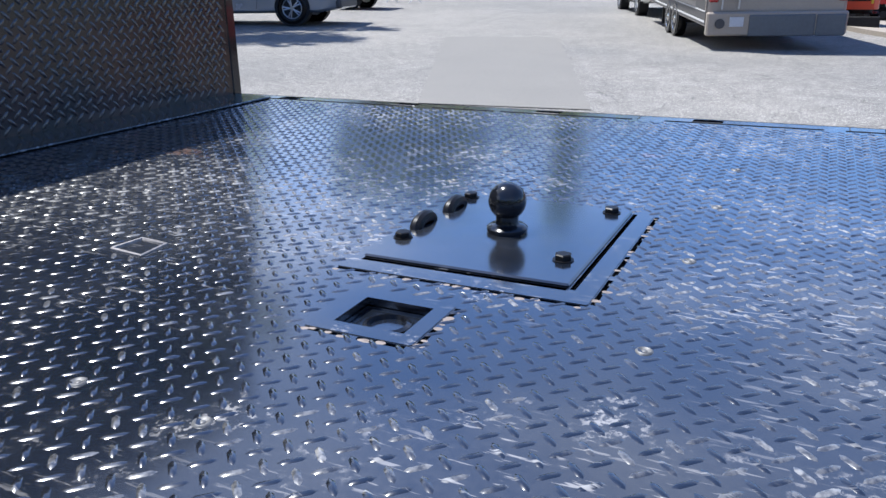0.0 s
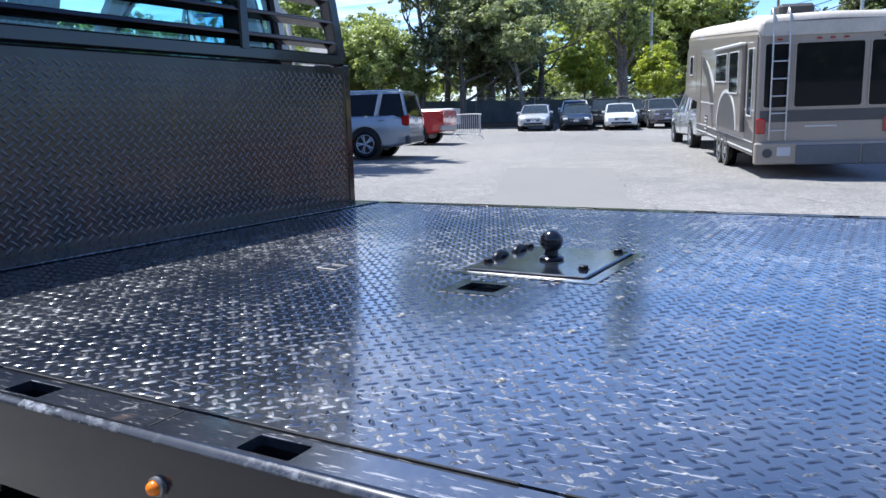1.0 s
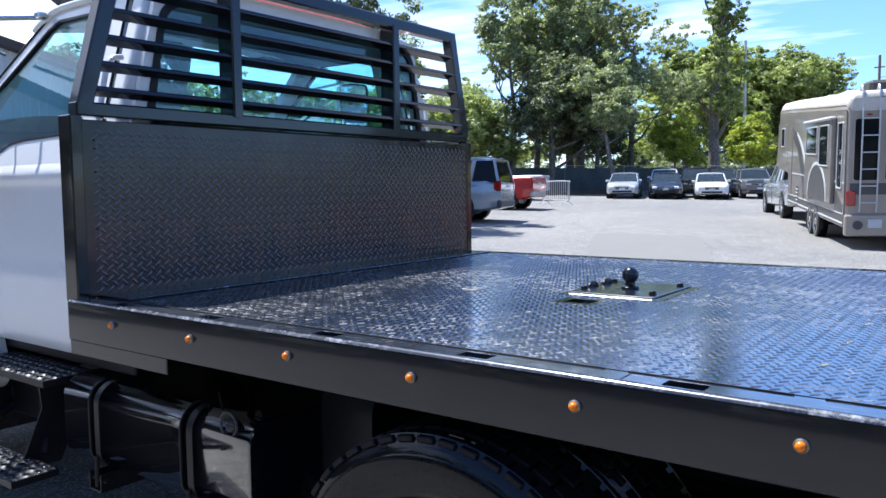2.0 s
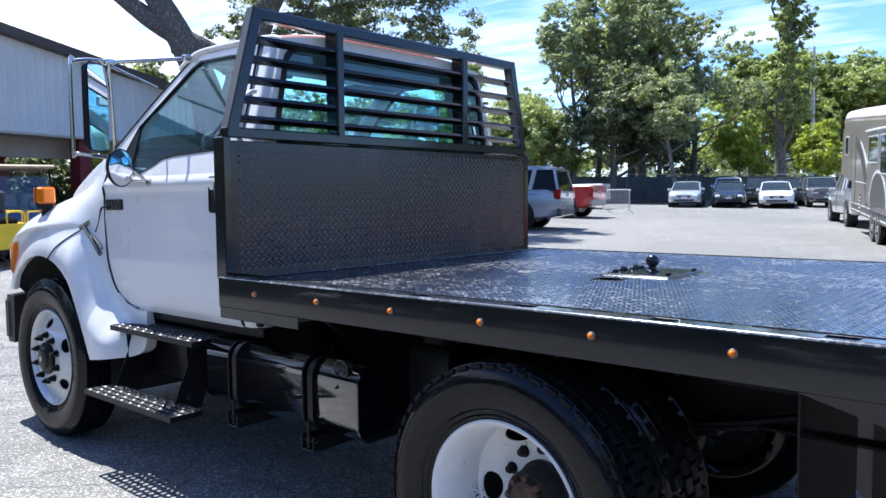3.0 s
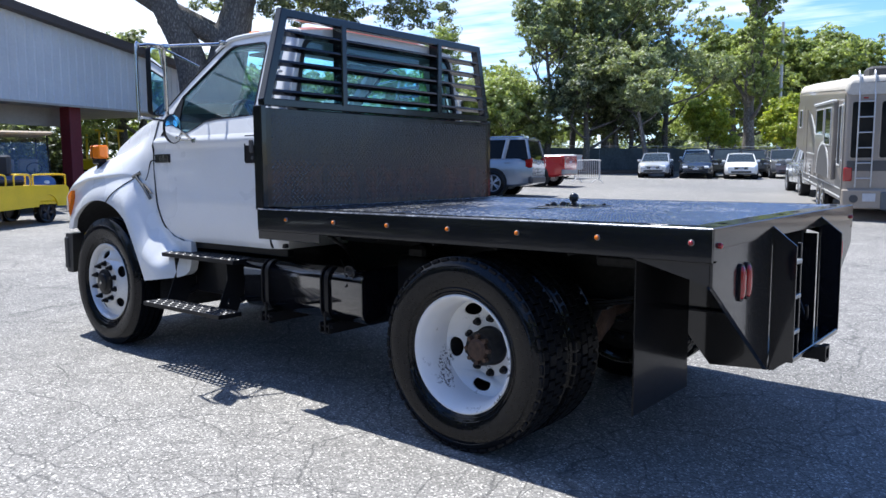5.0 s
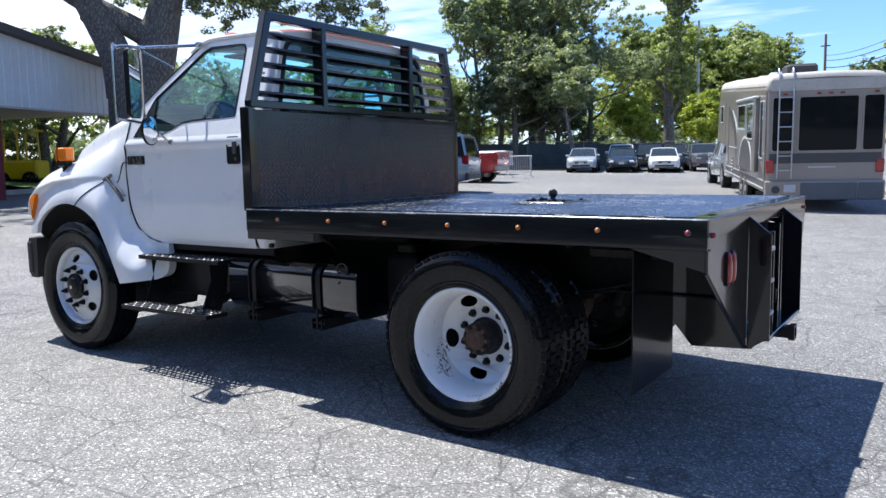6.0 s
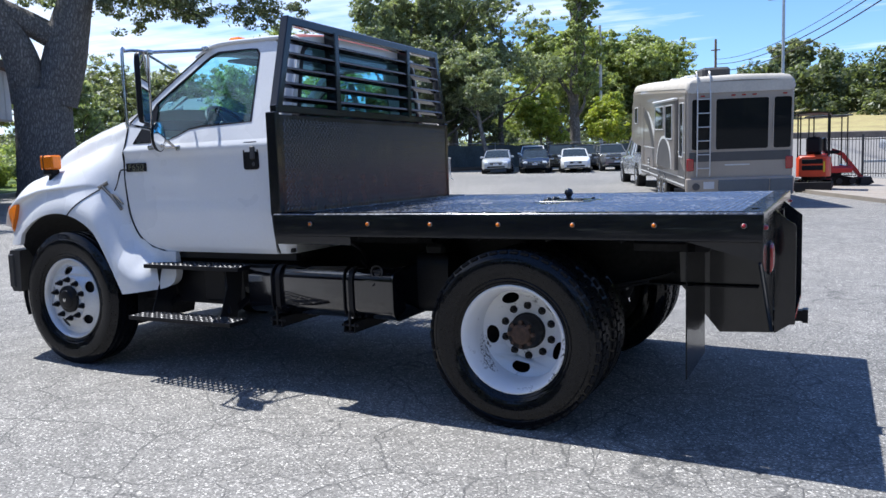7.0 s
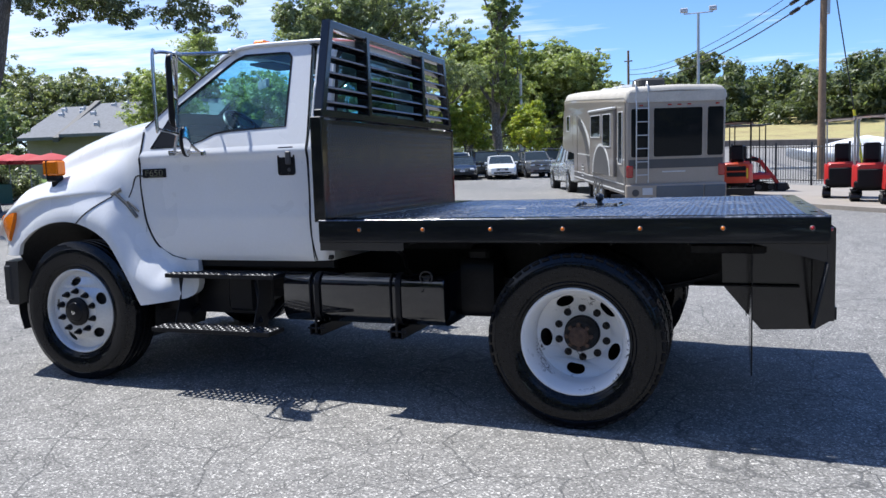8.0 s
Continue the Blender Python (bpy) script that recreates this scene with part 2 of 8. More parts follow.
def leaf_mat(name, dark, light, hue=None):
    m, nt, b = node_mat(name)
    geo = nt.nodes.new("ShaderNodeNewGeometry")
    vec = coords(nt)
    c = ramp(nt, geo.outputs["Random Per Island"], [(0.0, dark), (0.75, light), (1.0, hue or light)])
    c = mix_rgb(nt, 1.0, c, ramp(nt, tex_noise(nt, 0.8, 3, 0.6, vec), [(0.3, (0.62, 0.68, 0.62)), (0.7, (1.25, 1.18, 1.0))]), "MULTIPLY")
    nt.links.new(c, b.inputs["Base Color"])
    b.inputs["Roughness"].default_value = 0.42
    tr = nt.nodes.new("ShaderNodeBsdfTranslucent")
    nt.links.new(mix_rgb(nt, 1.0, c, (1.3, 1.4, 0.75), "MULTIPLY"), tr.inputs["Color"])
    x = nt.nodes.new("ShaderNodeMixShader")
    x.inputs[0].default_value = 0.5
    out = nt.nodes["Material Output"]
    nt.links.new(b.outputs[0], x.inputs[1])
    nt.links.new(tr.outputs[0], x.inputs[2])
    nt.links.new(x.outputs[0], out.inputs["Surface"])
    return m


def bark_mat(name, dark, light, scale=6):
    m, nt, b = node_mat(name)
    vec = coords(nt)
    mp = nt.nodes.new("ShaderNodeMapping")
    mp.inputs["Scale"].default_value = (1, 1, 0.3)
    nt.links.new(vec, mp.inputs[0])
    v = nt.nodes.new("ShaderNodeTexVoronoi")
    v.feature, v.inputs["Scale"].default_value = "DISTANCE_TO_EDGE", scale
    nt.links.new(mix_rgb(nt, 0.15, mp.outputs[0], tex_noise(nt, 4, 4, 0.6, vec), "ADD"), v.inputs["Vector"])
    n = tex_noise(nt, 14, 5, 0.65, vec)
    c = ramp(nt, v.outputs["Distance"], [(0.0, tuple(x * 0.65 for x in dark)), (0.10, dark), (0.45, light)])
    nt.links.new(mix_rgb(nt, 1.0, c, ramp(nt, n, [(0.3, (0.7,) * 3), (0.7, (1.15,) * 3)]), "MULTIPLY"), b.inputs["Base Color"])
    b.inputs["Roughness"].default_value = 0.9
    bump(nt, b, math_node(nt, "ADD", v.outputs["Distance"], math_node(nt, "MULTIPLY", n, 0.3)), 0.8, 0.05)
    return m


def rim_paint():
    """White wheel enamel with chipped black patches."""
    m, nt, b = node_mat("rim_paint")
    vec = coords(nt)
    big, fine = tex_noise(nt, 4.5, 3, 0.5, vec), tex_noise(nt, 55, 4, 0.7, vec)
    chip = math_node(nt, "MULTIPLY", ramp(nt, big, [(0.60, (0, 0, 0)), (0.66, (1, 1, 1))]), ramp(nt, fine, [(0.52, (0, 0, 0)), (0.55, (1, 1, 1))]))
    c = mix_rgb(nt, chip, ramp(nt, big, [(0.3, (0.70, 0.71, 0.72)), (0.7, (0.80, 0.80, 0.80))]), (0.03, 0.028, 0.026))
    nt.links.new(c, b.inputs["Base Color"])
    b.inputs["Roughness"].default_value = 0.38
    return m


def worn_edge_paint():
    """Black paint rubbed through to pale metal in long broken patches."""
    m, nt, b = node_mat("worn_edge")
    vec = coords(nt)
    a, f = tex_noise(nt, 5, 4, 0.65, vec), tex_noise(nt, 38, 4, 0.7, vec)
    w = math_node(nt, "MULTIPLY", ramp(nt, a, [(0.45, (0.03,) * 3), (0.66, (1.0,) * 3)]), ramp(nt, f, [(0.45, (0, 0, 0)), (0.66, (1, 1, 1))]))
    nt.links.new(mix_rgb(nt, w, (0.02, 0.022, 0.028), (0.42, 0.43, 0.46)), b.inputs["Base Color"])
    b.inputs["Roughness"].default_value = 0.26
    b.inputs["Coat Weight"].default_value, b.inputs["Coat Roughness"].default_value = 0.6, 0.12
    return m


WHITE = surface("white_paint", (0.74, 0.74, 0.735), 0.28, grain=60, vary=0.02, stain_vary=0.06, bumps=0.02, coat=0.6)
BLACK = surface("black_paint", (0.0095, 0.0104, 0.0132), 0.17, grain=80, vary=0.3, stain_vary=0.3, bumps=0.015, coat=0.45, rough_vary=0.10, spec=0.35)
TANK = surface("tank_gloss", (0.0045, 0.0050, 0.0072), 0.09, grain=80, vary=0.3, stain_vary=0.3, bumps=0.01, coat=1.0, rough_vary=0.06, spec=0.3)
SATIN = surface("satin_black", (0.011, 0.011, 0.013), 0.36, grain=90, vary=0.3, stain_vary=0.3, bumps=0.08, spec=0.2)
UNDER = surface("chassis_black", (0.024, 0.024, 0.026), 0.6, spec=0.25, grain=30, vary=0.4, stain_vary=0.4, bumps=0.3)
DRESSED = surface("dressed_tyre", (0.0045, 0.0050, 0.0066), 0.5, grain=70, vary=0.25, stain=5.0, stain_vary=0.2, bumps=0.02, rough_vary=0.12, spec=0.03, coat=0.5)
TREAD = surface("tread_rubber", (0.0085, 0.009, 0.011), 0.55, grain=70, vary=0.25, stain_vary=0.2, bumps=0.05, rough_vary=0.2, spec=0.12, coat=0.06)
RUBBER = surface("tyre_rubber", (0.0065, 0.0066, 0.0078), 0.20, grain=70, vary=0.25, stain_vary=0.2, bumps=0.02, rough_vary=0.16, spec=0.10, coat=0.22)
PLASTIC = surface("grey_plastic", (0.06, 0.06, 0.063), 0.55, grain=120, vary=0.15, bumps=0.15)
STEEL = surface("bright_steel", (0.62, 0.62, 0.62), 0.22, 1.0, grain=50, vary=0.08, bumps=0.04)
GALV = surface("galvanised", (0.45, 0.46, 0.46), 0.45, 0.8, grain=40, vary=0.15, bumps=0.1)
RUSTY = surface("rusty_iron", (0.13, 0.075, 0.05), 0.75, 0.2, grain=45, vary=0.45, stain=8, stain_vary=0.5, bumps=0.5)
AMBER = surface("amber_lens", (0.78, 0.19, 0.006), 0.25, grain=90, vary=0.15, bumps=0.0, coat=0.25, spec=0.3)
REDLENS = surface("red_lens", (0.36, 0.006, 0.010), 0.15, grain=90, vary=0.15, bumps=0.0, coat=1.0)
CLEAR = surface("clear_lens", (0.75, 0.77, 0.78), 0.1, grain=90, vary=0.1, bumps=0.0, coat=1.0)
MIRROR = surface("mirror_glass", (0.92, 0.93, 0.93), 0.02, 1.0, grain=5, vary=0.01, stain_vary=0.02, bumps=0.0, rough_vary=0.01)
# green glass tint, made bluer and stronger to carry part of the sky's reflection
GLASS = glass_mat("cab_glass", (0.70, 0.92, 0.96), 1.3)
RIM = rim_paint()
DECK, PLATE, LUG = deck_paint(), deck_paint("plate_paint", 0.05), lug_paint()
# board lugs get a paler copy of the paint, standing for caught light
BOARD, BOARD_LUG = board_paint("board_paint", (0.008, 0.0084, 0.010), 0.50), board_paint("board_lug_paint", (0.020, 0.020, 0.021), 1.0)
EDGE = worn_edge_paint()
SEAM = surface("seam_black", (0.008, 0.008, 0.008), 0.8, grain=50, vary=0.2, bumps=0)
CLOTH = surface("grey_cloth", (0.16, 0.17, 0.19), 0.85, grain=200, vary=0.2, bumps=0.3)
TRIM = surface("dash_plastic", (0.07, 0.075, 0.09), 0.6, grain=150, vary=0.15, bumps=0.1)
ASPHALT = asphalt_mat()


# ---------------------------------------------------------------- geometry helpers
class Geo:
    """Vertices and faces of one mesh in the making."""

    def __init__(self):
        self.v, self.f = [], []

    def add(self, verts, faces, m=None):
        k = len(self.v)
        self.v += [tuple(m @ Vector(p)) for p in verts] if m else [tuple(p) for p in verts]
        self.f += [tuple(i + k for i in f) for f in faces]
        return self

    def box(self, a, b, c=0.0, m=None):
        lo, hi = [min(p, q) for p, q in zip(a, b)], [max(p, q) for p, q in zip(a, b)]
        c = min(c, *[(h - l) * 0.45 for l, h in zip(lo, hi)])
        if c <= 0:
            v = [(x, y, z) for x in (lo[0], hi[0]) for y in (lo[1], hi[1]) for z in (lo[2], hi[2])]
            return self.add(v, [(0, 1, 3, 2), (4, 6, 7, 5), (0, 4, 5, 1), (2, 3, 7, 6), (0, 2, 6, 4), (1, 5, 7, 3)], m)
        v, f = [], []
        idx = {}
        for sx in (0, 1):
            for sy in (0, 1):
                for sz in (0, 1):
                    s = (sx, sy, sz)
                    for ax in range(3):
                        p = [(hi[i] if s[i] else lo[i]) if i == ax else ((hi[i] - c) if s[i] else (lo[i] + c)) for i in range(3)]
                        idx[s, ax] = len(v)
                        v.append(p)
        for ax in range(3):
            i, j = [k for k in range(3) if k != ax]
            for side in (0, 1):
                q = []
                for a_, b_ in ((0, 0), (1, 0), (1, 1), (0, 1)):
                    s = [0, 0, 0]
                    s[ax], s[i], s[j] = side, a_, b_
                    q.append(idx[tuple(s), ax])
                f.append(tuple(q if (side == 1) == (ax != 1) else q[::-1]))
        for ax in range(3):
            i, j = [k for k in range(3) if k != ax]
            for a_ in (0, 1):
                for b_ in (0, 1):
                    s0, s1 = [0, 0, 0], [0, 0, 0]
                    s0[i] = s1[i] = a_
                    s0[j] = s1[j] = b_
                    s1[ax] = 1
                    s0, s1 = tuple(s0), tuple(s1)
                    f.append((idx[s0, i], idx[s1, i], idx[s1, j], idx[s0, j]))
        f += [(idx[s, 0], idx[s, 1], idx[s, 2]) for s in [(x, y, z) for x in (0, 1) for y in (0, 1) for z in (0, 1)]]
        return self.add(v, f, m)

    def loft(self, rings, closed=True, caps=True, m=None):
        n = len(rings[0])
        v = [p for r in rings for p in r]
        f = []
        for i in range(len(rings) - 1):
            for j in range(n if closed else n - 1):
                k = (j + 1) % n
                f.append((i * n + j, i * n + k, (i + 1) * n + k, (i + 1) * n + j))
        if caps and closed:
            f.append(tuple(range(n))[::-1])
            f.append(tuple((len(rings) - 1) * n + j for j in range(n)))
        return self.add(v, f, m)

    def tube(self, pts, r, n=8, caps=True, m=None):
        pts = [Vector(p) for p in pts]
        radii = r if isinstance(r, (list, tuple)) else [r] * len(pts)
        d = (pts[1] - pts[0]).normalized()
        side = d.orthogonal().normalized()
        rings = []
        for i, p in enumerate(pts):
            t = (pts[min(i + 1, len(pts) - 1)] - pts[max(i - 1, 0)]).normalized()
            side = (side - t * side.dot(t)).normalized()
            up = t.cross(side)
            rings.append([p + (side * math.cos(a) + up * math.sin(a)) * radii[i] for a in [2 * math.pi * k / n for k in range(n)]])
        return self.loft(rings, True, caps, m)

    def cyl(self, p, q, r, n=20, r2=None, m=None):
        return self.tube([p, q], [r, r if r2 is None else r2], n, True, m)

    def lathe(self, profile, n=48, closed=False, m=None):
        """Turns (radius, along y) round the y axis."""
        rings = [[(r * math.cos(a), y, r * math.sin(a)) for r, y in profile] for a in [2 * math.pi * k / n for k in range(n)]]
        k = len(profile)
        v = [p for r in rings for p in r]
        f = []
        for i in range(n):
            for j in range(k if closed else k - 1):
                a, b_ = i * k + j, i * k + (j + 1) % k
                c, d = ((i + 1) % n) * k + (j + 1) % k, ((i + 1) % n) * k + j
                f.append((a, b_, c, d))
        return self.add(v, f, m)

    def prism(self, outline, place, t0, t1, holes=()):
        """A plate of the outline (with holes), where place(u, v, t) gives its points at the two faces t0 and t1."""
        from mathutils.geometry import tessellate_polygon
        loops = [list(outline), *[list(h) for h in holes]]
        flat = [p for l in loops for p in l]
        tris = tessellate_polygon([[Vector((u, v, 0)) for u, v in l] for l in loops])
        k = len(flat)
        verts = [place(u, v, t0) for u, v in flat] + [place(u, v, t1) for u, v in flat]
        faces = [tuple(t) for t in tris] + [tuple(i + k for i in t)[::-1] for t in tris]
        s = 0
        for l in loops:
            for i in range(len(l)):
                a, b_ = s + i, s + (i + 1) % len(l)
                faces.append((a, b_, b_ + k, a + k))
            s += len(l)
        return self.add(verts, faces)

    def ball(self, c, r, n=16, squash=(1, 1, 1)):
        rings = []
        for i in range(1, n // 2):
            a = math.pi * i / (n // 2)
            rings.append([(c[0] + squash[0] * r * math.sin(a) * math.cos(b_), c[1] + squash[1] * r * math.sin(a) * math.sin(b_), c[2] + squash[2] * r * math.cos(a)) for b_ in [2 * math.pi * k / n for k in range(n)]])
        return self.loft(rings, True, True)


def mesh_of(name, g, material, smooth=35.0):
    me = bpy.data.meshes.new(name)
    me.from_pydata(g.v, [], g.f)
    bm = bmesh.new()
    bm.from_mesh(me)
    bmesh.ops.recalc_face_normals(bm, faces=bm.faces)
    bm.to_mesh(me)
    bm.free()
    if smooth:
        me.polygons.foreach_set("use_smooth", [True] * len(me.polygons))
        me.set_sharp_from_angle(angle=radians(smooth))
    if material:
        me.materials.append(material)
    return me


def part(name, g, material, parent=None, label="", smooth=35.0):
    ob = new(name, mesh_of(name, g, material, smooth) if isinstance(g, Geo) else g)
    if parent:
        ob.parent = parent
    return tagged(ob, label)


def thing(name, label, category, group="", at=None):
    e = new(name)
    e.empty_display_size = 0.2
    if at is not None:
        e.matrix_world = at
    return tagged(e, label, category, group)


def catmull(pts, n):
    """A smooth run of n points a span through pts (tuples of numbers)."""
    out = []
    p = [np.array(a, float) for a in pts]
    for i in range(len(p) - 1):
        a, b, c, d = p[max(i - 1, 0)], p[i], p[i + 1], p[min(i + 2, len(p) - 1)]
        for k in range(n):
            t = k / n
            out.append(0.5 * (2 * b + (c - a) * t + (2 * a - 5 * b + 4 * c - d) * t * t + (3 * b - a - 3 * c + d) * t ** 3))
    out.append(p[-1])
    return [tuple(float(x) for x in q) for q in out]


def circle(cx, cy, r, n=16, ry=None, turn=0.0):
    return [(cx + math.cos(turn) * r * math.cos(a) - math.sin(turn) * (ry or r) * math.sin(a), cy + math.sin(turn) * r * math.cos(a) + math.cos(turn) * (ry or r) * math.sin(a)) for a in [2 * math.pi * k / n for k in range(n)]]


def rounded(x0, y0, x1, y1, r, n=4):
    out = []
    for cx, cy, a0 in ((x1 - r, y1 - r, 0), (x0 + r, y1 - r, 90), (x0 + r, y0 + r, 180), (x1 - r, y0 + r, 270)):
        out += [(cx + r * math.cos(radians(a0 + 90 * k / n)), cy + r * math.sin(radians(a0 + 90 * k / n))) for k in range(n + 1)]
    return out


def ease(a, b, t):
    t = min(1.0, max(0.0, (t - a) / (b - a)))
    return t * t * (3 - 2 * t)


def ground_z(x, y):
    """The yard tilts slightly under the truck and rises gently away from it."""
    far = ease(3.5, 13.0, math.hypot(x + 0.5, y))
    y = max(y, -20.0)
    return (1 - far) * (-0.014 * x + 0.005 * y - 0.005) + far * max(-0.3, -0.023 * x + 0.013 * y)


def on_ground(x, y, turn=0.0):
    return pose(x, y, ground_z(x, y), 0, 0, turn)

# ---------------------------------------------------------------- ground
def build_ground():
    g = Geo()
    steps = [0, 1.5, 3, 4.5, 6, 8, 10, 13, 17, 22, 28, 36, 46, 60, 80, 110, 160, 260, 500, 1200]
    xs = sorted({-s for s in steps} | set(steps))
    ys = sorted({-s for s in steps} | set(steps))
    g.v = [(x, y, ground_z(max(-60, min(60, x)), max(-60, min(75, y)))) for y in ys for x in xs]
    n = len(xs)
    g.f = [(j * n + i, j * n + i + 1, (j + 1) * n + i + 1, (j + 1) * n + i) for j in range(len(ys) - 1) for i in range(n - 1)]
    ob = part("ground", g, ASPHALT, smooth=80)
    tagged(ob, "old bleached grey asphalt yard with fine cracks", "ground", kind="structure")


def build_patch():
    """A smoother, slightly darker strip of newer asphalt."""
    a, b, c, d = [Vector(p) for p in ((-6.25, 15.6), (-3.85, 16.5), (-0.75, 8.0), (-2.85, 7.6))]
    g = Geo()
    n = 14
    for j in range(n + 1):
        for i in range(n + 1):
            p = a.lerp(b, i / n).lerp(d.lerp(c, i / n), j / n)
            g.v.append((p.x, p.y, ground_z(p.x, p.y) + 0.012))
    g.f = [(j * (n + 1) + i, j * (n + 1) + i + 1, (j + 1) * (n + 1) + i + 1, (j + 1) * (n + 1) + i) for j in range(n) for i in range(n)]
    m = surface("patch_asphalt", (0.170, 0.163, 0.150), 0.85, grain=70, vary=0.22, stain=0.8, stain_vary=0.10, bumps=0.4)
    tagged(part("asphalt_patch", g, m, smooth=80), "smoother strip of newer tan-grey asphalt", "pavement", kind="structure")


build_ground()
build_patch()

# ---------------------------------------------------------------- the flatbed truck
TRUCK = thing("flatbed_truck", "white medium-duty cab truck with a glossy black steel flatbed on asphalt", "truck")
DECK_Z, SIDE = 1.18, 1.22
X0, X1 = -0.24, 2.58            # the deck's front and rear ends


def tread_lugs(name, place, u0, u1, v0, v1, material, parent, skip=lambda u, v: False, pitch=0.0335, label="", grow=1.0):
    """Raised marks of tread plate, alternately leaning both ways, on the plane that place(u, v, h) spans."""
    g = Geo()
    length, width, high = 0.0135 * grow, 0.0040 * grow, 0.0021 * grow
    rng = random.Random(5)
    for k in (0, 1):
        turn = radians(45 if k == 0 else -45)
        c, s = math.cos(turn), math.sin(turn)
        for i in range(int((u1 - u0) / pitch)):
            for j in range(int((v1 - v0) / pitch)):
                u, v = u0 + (i + 0.3 + 0.5 * k) * pitch, v0 + (j + 0.3 + 0.5 * k) * pitch
                if u > u1 - 0.012 or v > v1 - 0.012 or skip(u, v):
                    continue
                h = high * rng.uniform(0.8, 1.15)
                flat = [(-length, 0, 0), (-length * 0.55, -width, 0), (length * 0.55, -width, 0), (length, 0, 0), (length * 0.55, width, 0), (-length * 0.55, width, 0), (-length * 0.6, 0, h), (length * 0.6, 0, h)]
                g.add([place(u + c * a - s * b, v + s * a + c * b, z) for a, b, z in flat], [(0, 1, 6), (1, 2, 7, 6), (2, 3, 7), (3, 4, 7), (4, 5, 6, 7), (5, 0, 6)])
    ob = part(name, g, material, parent, label, smooth=85)
    return tagged(ob, kind="stuff")


LATCH_RING = surface("lamp_rim", (0.22, 0.22, 0.22), 0.35, 0.7, grain=60, vary=0.2, bumps=0.05)
SCREW = surface("screw_steel", (0.13, 0.13, 0.13), 0.5, 0.2, grain=150, vary=0.4, bumps=0.1)


def build_deck():
    # floor plate with the opening of the chain pocket
    g = Geo()
    flat = lambda u, v, t: (u, v, t)
    hole = [(1.184, -0.367), (1.281, -0.367), (1.281, -0.286), (1.184, -0.286)]
    slots_r = [rounded(2.505, y - 0.045, 2.545, y + 0.045, 0.01) for y in (-0.95, -0.13, 0.13, 0.95)]
    cut = lambda x0, y0, x1, y1: [(x0, y0), (x1, y0), (x1, y1), (x0, y1)]
    inner_cuts = [cut(1.105, -0.1705, 1.408, -0.1615), cut(1.4115, -0.165, 1.4190, 0.2)]
    cuts = [cut(x0, y - 0.0042, x1, y + 0.0028) for x0, x1, y in ((1.163, 1.215, -0.3935), (1.235, 1.296, -0.3935), (1.090, 1.155, -0.2085), (1.172, 1.245, -0.2085), (1.262, 1.335, -0.2085), (1.352, 1.438, -0.2085))]
    cuts += [cut(x - 0.0028, y0, x + 0.0042, y1) for y0, y1, x in ((-0.384, -0.335, 1.3055), (-0.325, -0.275, 1.3055), (-0.2, -0.11, 1.4505), (-0.095, -0.01, 1.4505), (0.005, 0.09, 1.4505), (0.105, 0.2, 1.4505))]
    g.prism([(X0, -1.136), (X1 - 0.005, -1.136), (X1 - 0.005, 1.136), (X0, 1.136)], flat, 1.168, DECK_Z, [hole, *slots_r, *cuts, *inner_cuts])
    deck = part("deck", g, DECK, TRUCK, "glossy black tread plate floor of the flatbed, dusty and scuffed")
    clear = [(1.08, -0.212, 1.452, 0.21), (1.155, -0.395, 1.307, -0.262), (2.47, -1.2, 2.6, 1.2), (0.72, -0.29, 0.80, -0.215)]
    tread_lugs("tread_pattern", lambda u, v, h: (u, v, DECK_Z - 0.0002 + h), X0 + 0.20, X1 - 0.1, -1.13, 1.135, LUG, deck, lambda u, v: any(a < u < c and b < v < d for a, b, c, d in clear), label="raised tread marks worn pale")
    # dark chain pocket below the opening
    g = Geo()
    g.box((1.175, -0.375, 1.134), (1.184, -0.278, 1.17), 0).box((1.281, -0.375, 1.134), (1.29, -0.278, 1.17), 0)
    g.box((1.175, -0.375, 1.134), (1.29, -0.367, 1.17), 0).box((1.175, -0.286, 1.134), (1.29, -0.278, 1.17), 0).box((1.184, -0.367, 1.158), (1.281, -0.286, 1.1655), 0)
    part("pocket_box", g, PLATE, deck, "shallow chain pocket, wet-looking black paint")
    g = Geo()
    g.lathe([(0.024, 0), (0.030, 0.002), (0.030, 0.005), (0.024, 0.007)], 24, True, pose(1.236, -0.328, 1.1645, 90, 0, 0))
    part("pocket_ring", g, BLACK, deck, "painted steel ring in the pocket")
    # flush frame round the pocket and round the hitch plate, with open slots
    g = Geo()
    g.prism(rounded(1.160, -0.389, 1.301, -0.268, 0.004), flat, DECK_Z - 0.004, DECK_Z + 0.001, [[(1.186, -0.365), (1.279, -0.365), (1.279, -0.288), (1.186, -0.288)]])
    g.prism(rounded(1.087, -0.205, 1.446, 0.205, 0.004), flat, DECK_Z - 0.004, DECK_Z + 0.0012, inner_cuts)
    part("flush_frame", g, DECK, deck)
    # black sheet added under the slots so that they read as dark gaps
    part("slot_backing", Geo().box((1.08, -0.40, 1.128), (1.46, 0.21, 1.132), 0).box((1.185, -0.366, 1.1325), (1.28, -0.287, 1.134), 0), SEAM, deck, "black sheet added below the open slots to keep them dark")
    g = Geo()
    rng = random.Random(3)
    for i in range(46):
        x, y = rng.choice([(rng.uniform(1.09, 1.44), -0.212 + rng.uniform(-0.004, 0.004)), (1.453 + rng.uniform(-0.004, 0.004), rng.uniform(-0.2, 0.2)), (rng.uniform(1.16, 1.3), -0.396 + rng.uniform(-0.004, 0.004)), (1.308, rng.uniform(-0.385, -0.28))])
        r = rng.uniform(0.0015, 0.0040)
        g.ball((x, y, DECK_Z), r, 8, (1.9, 1.2, 0.12))
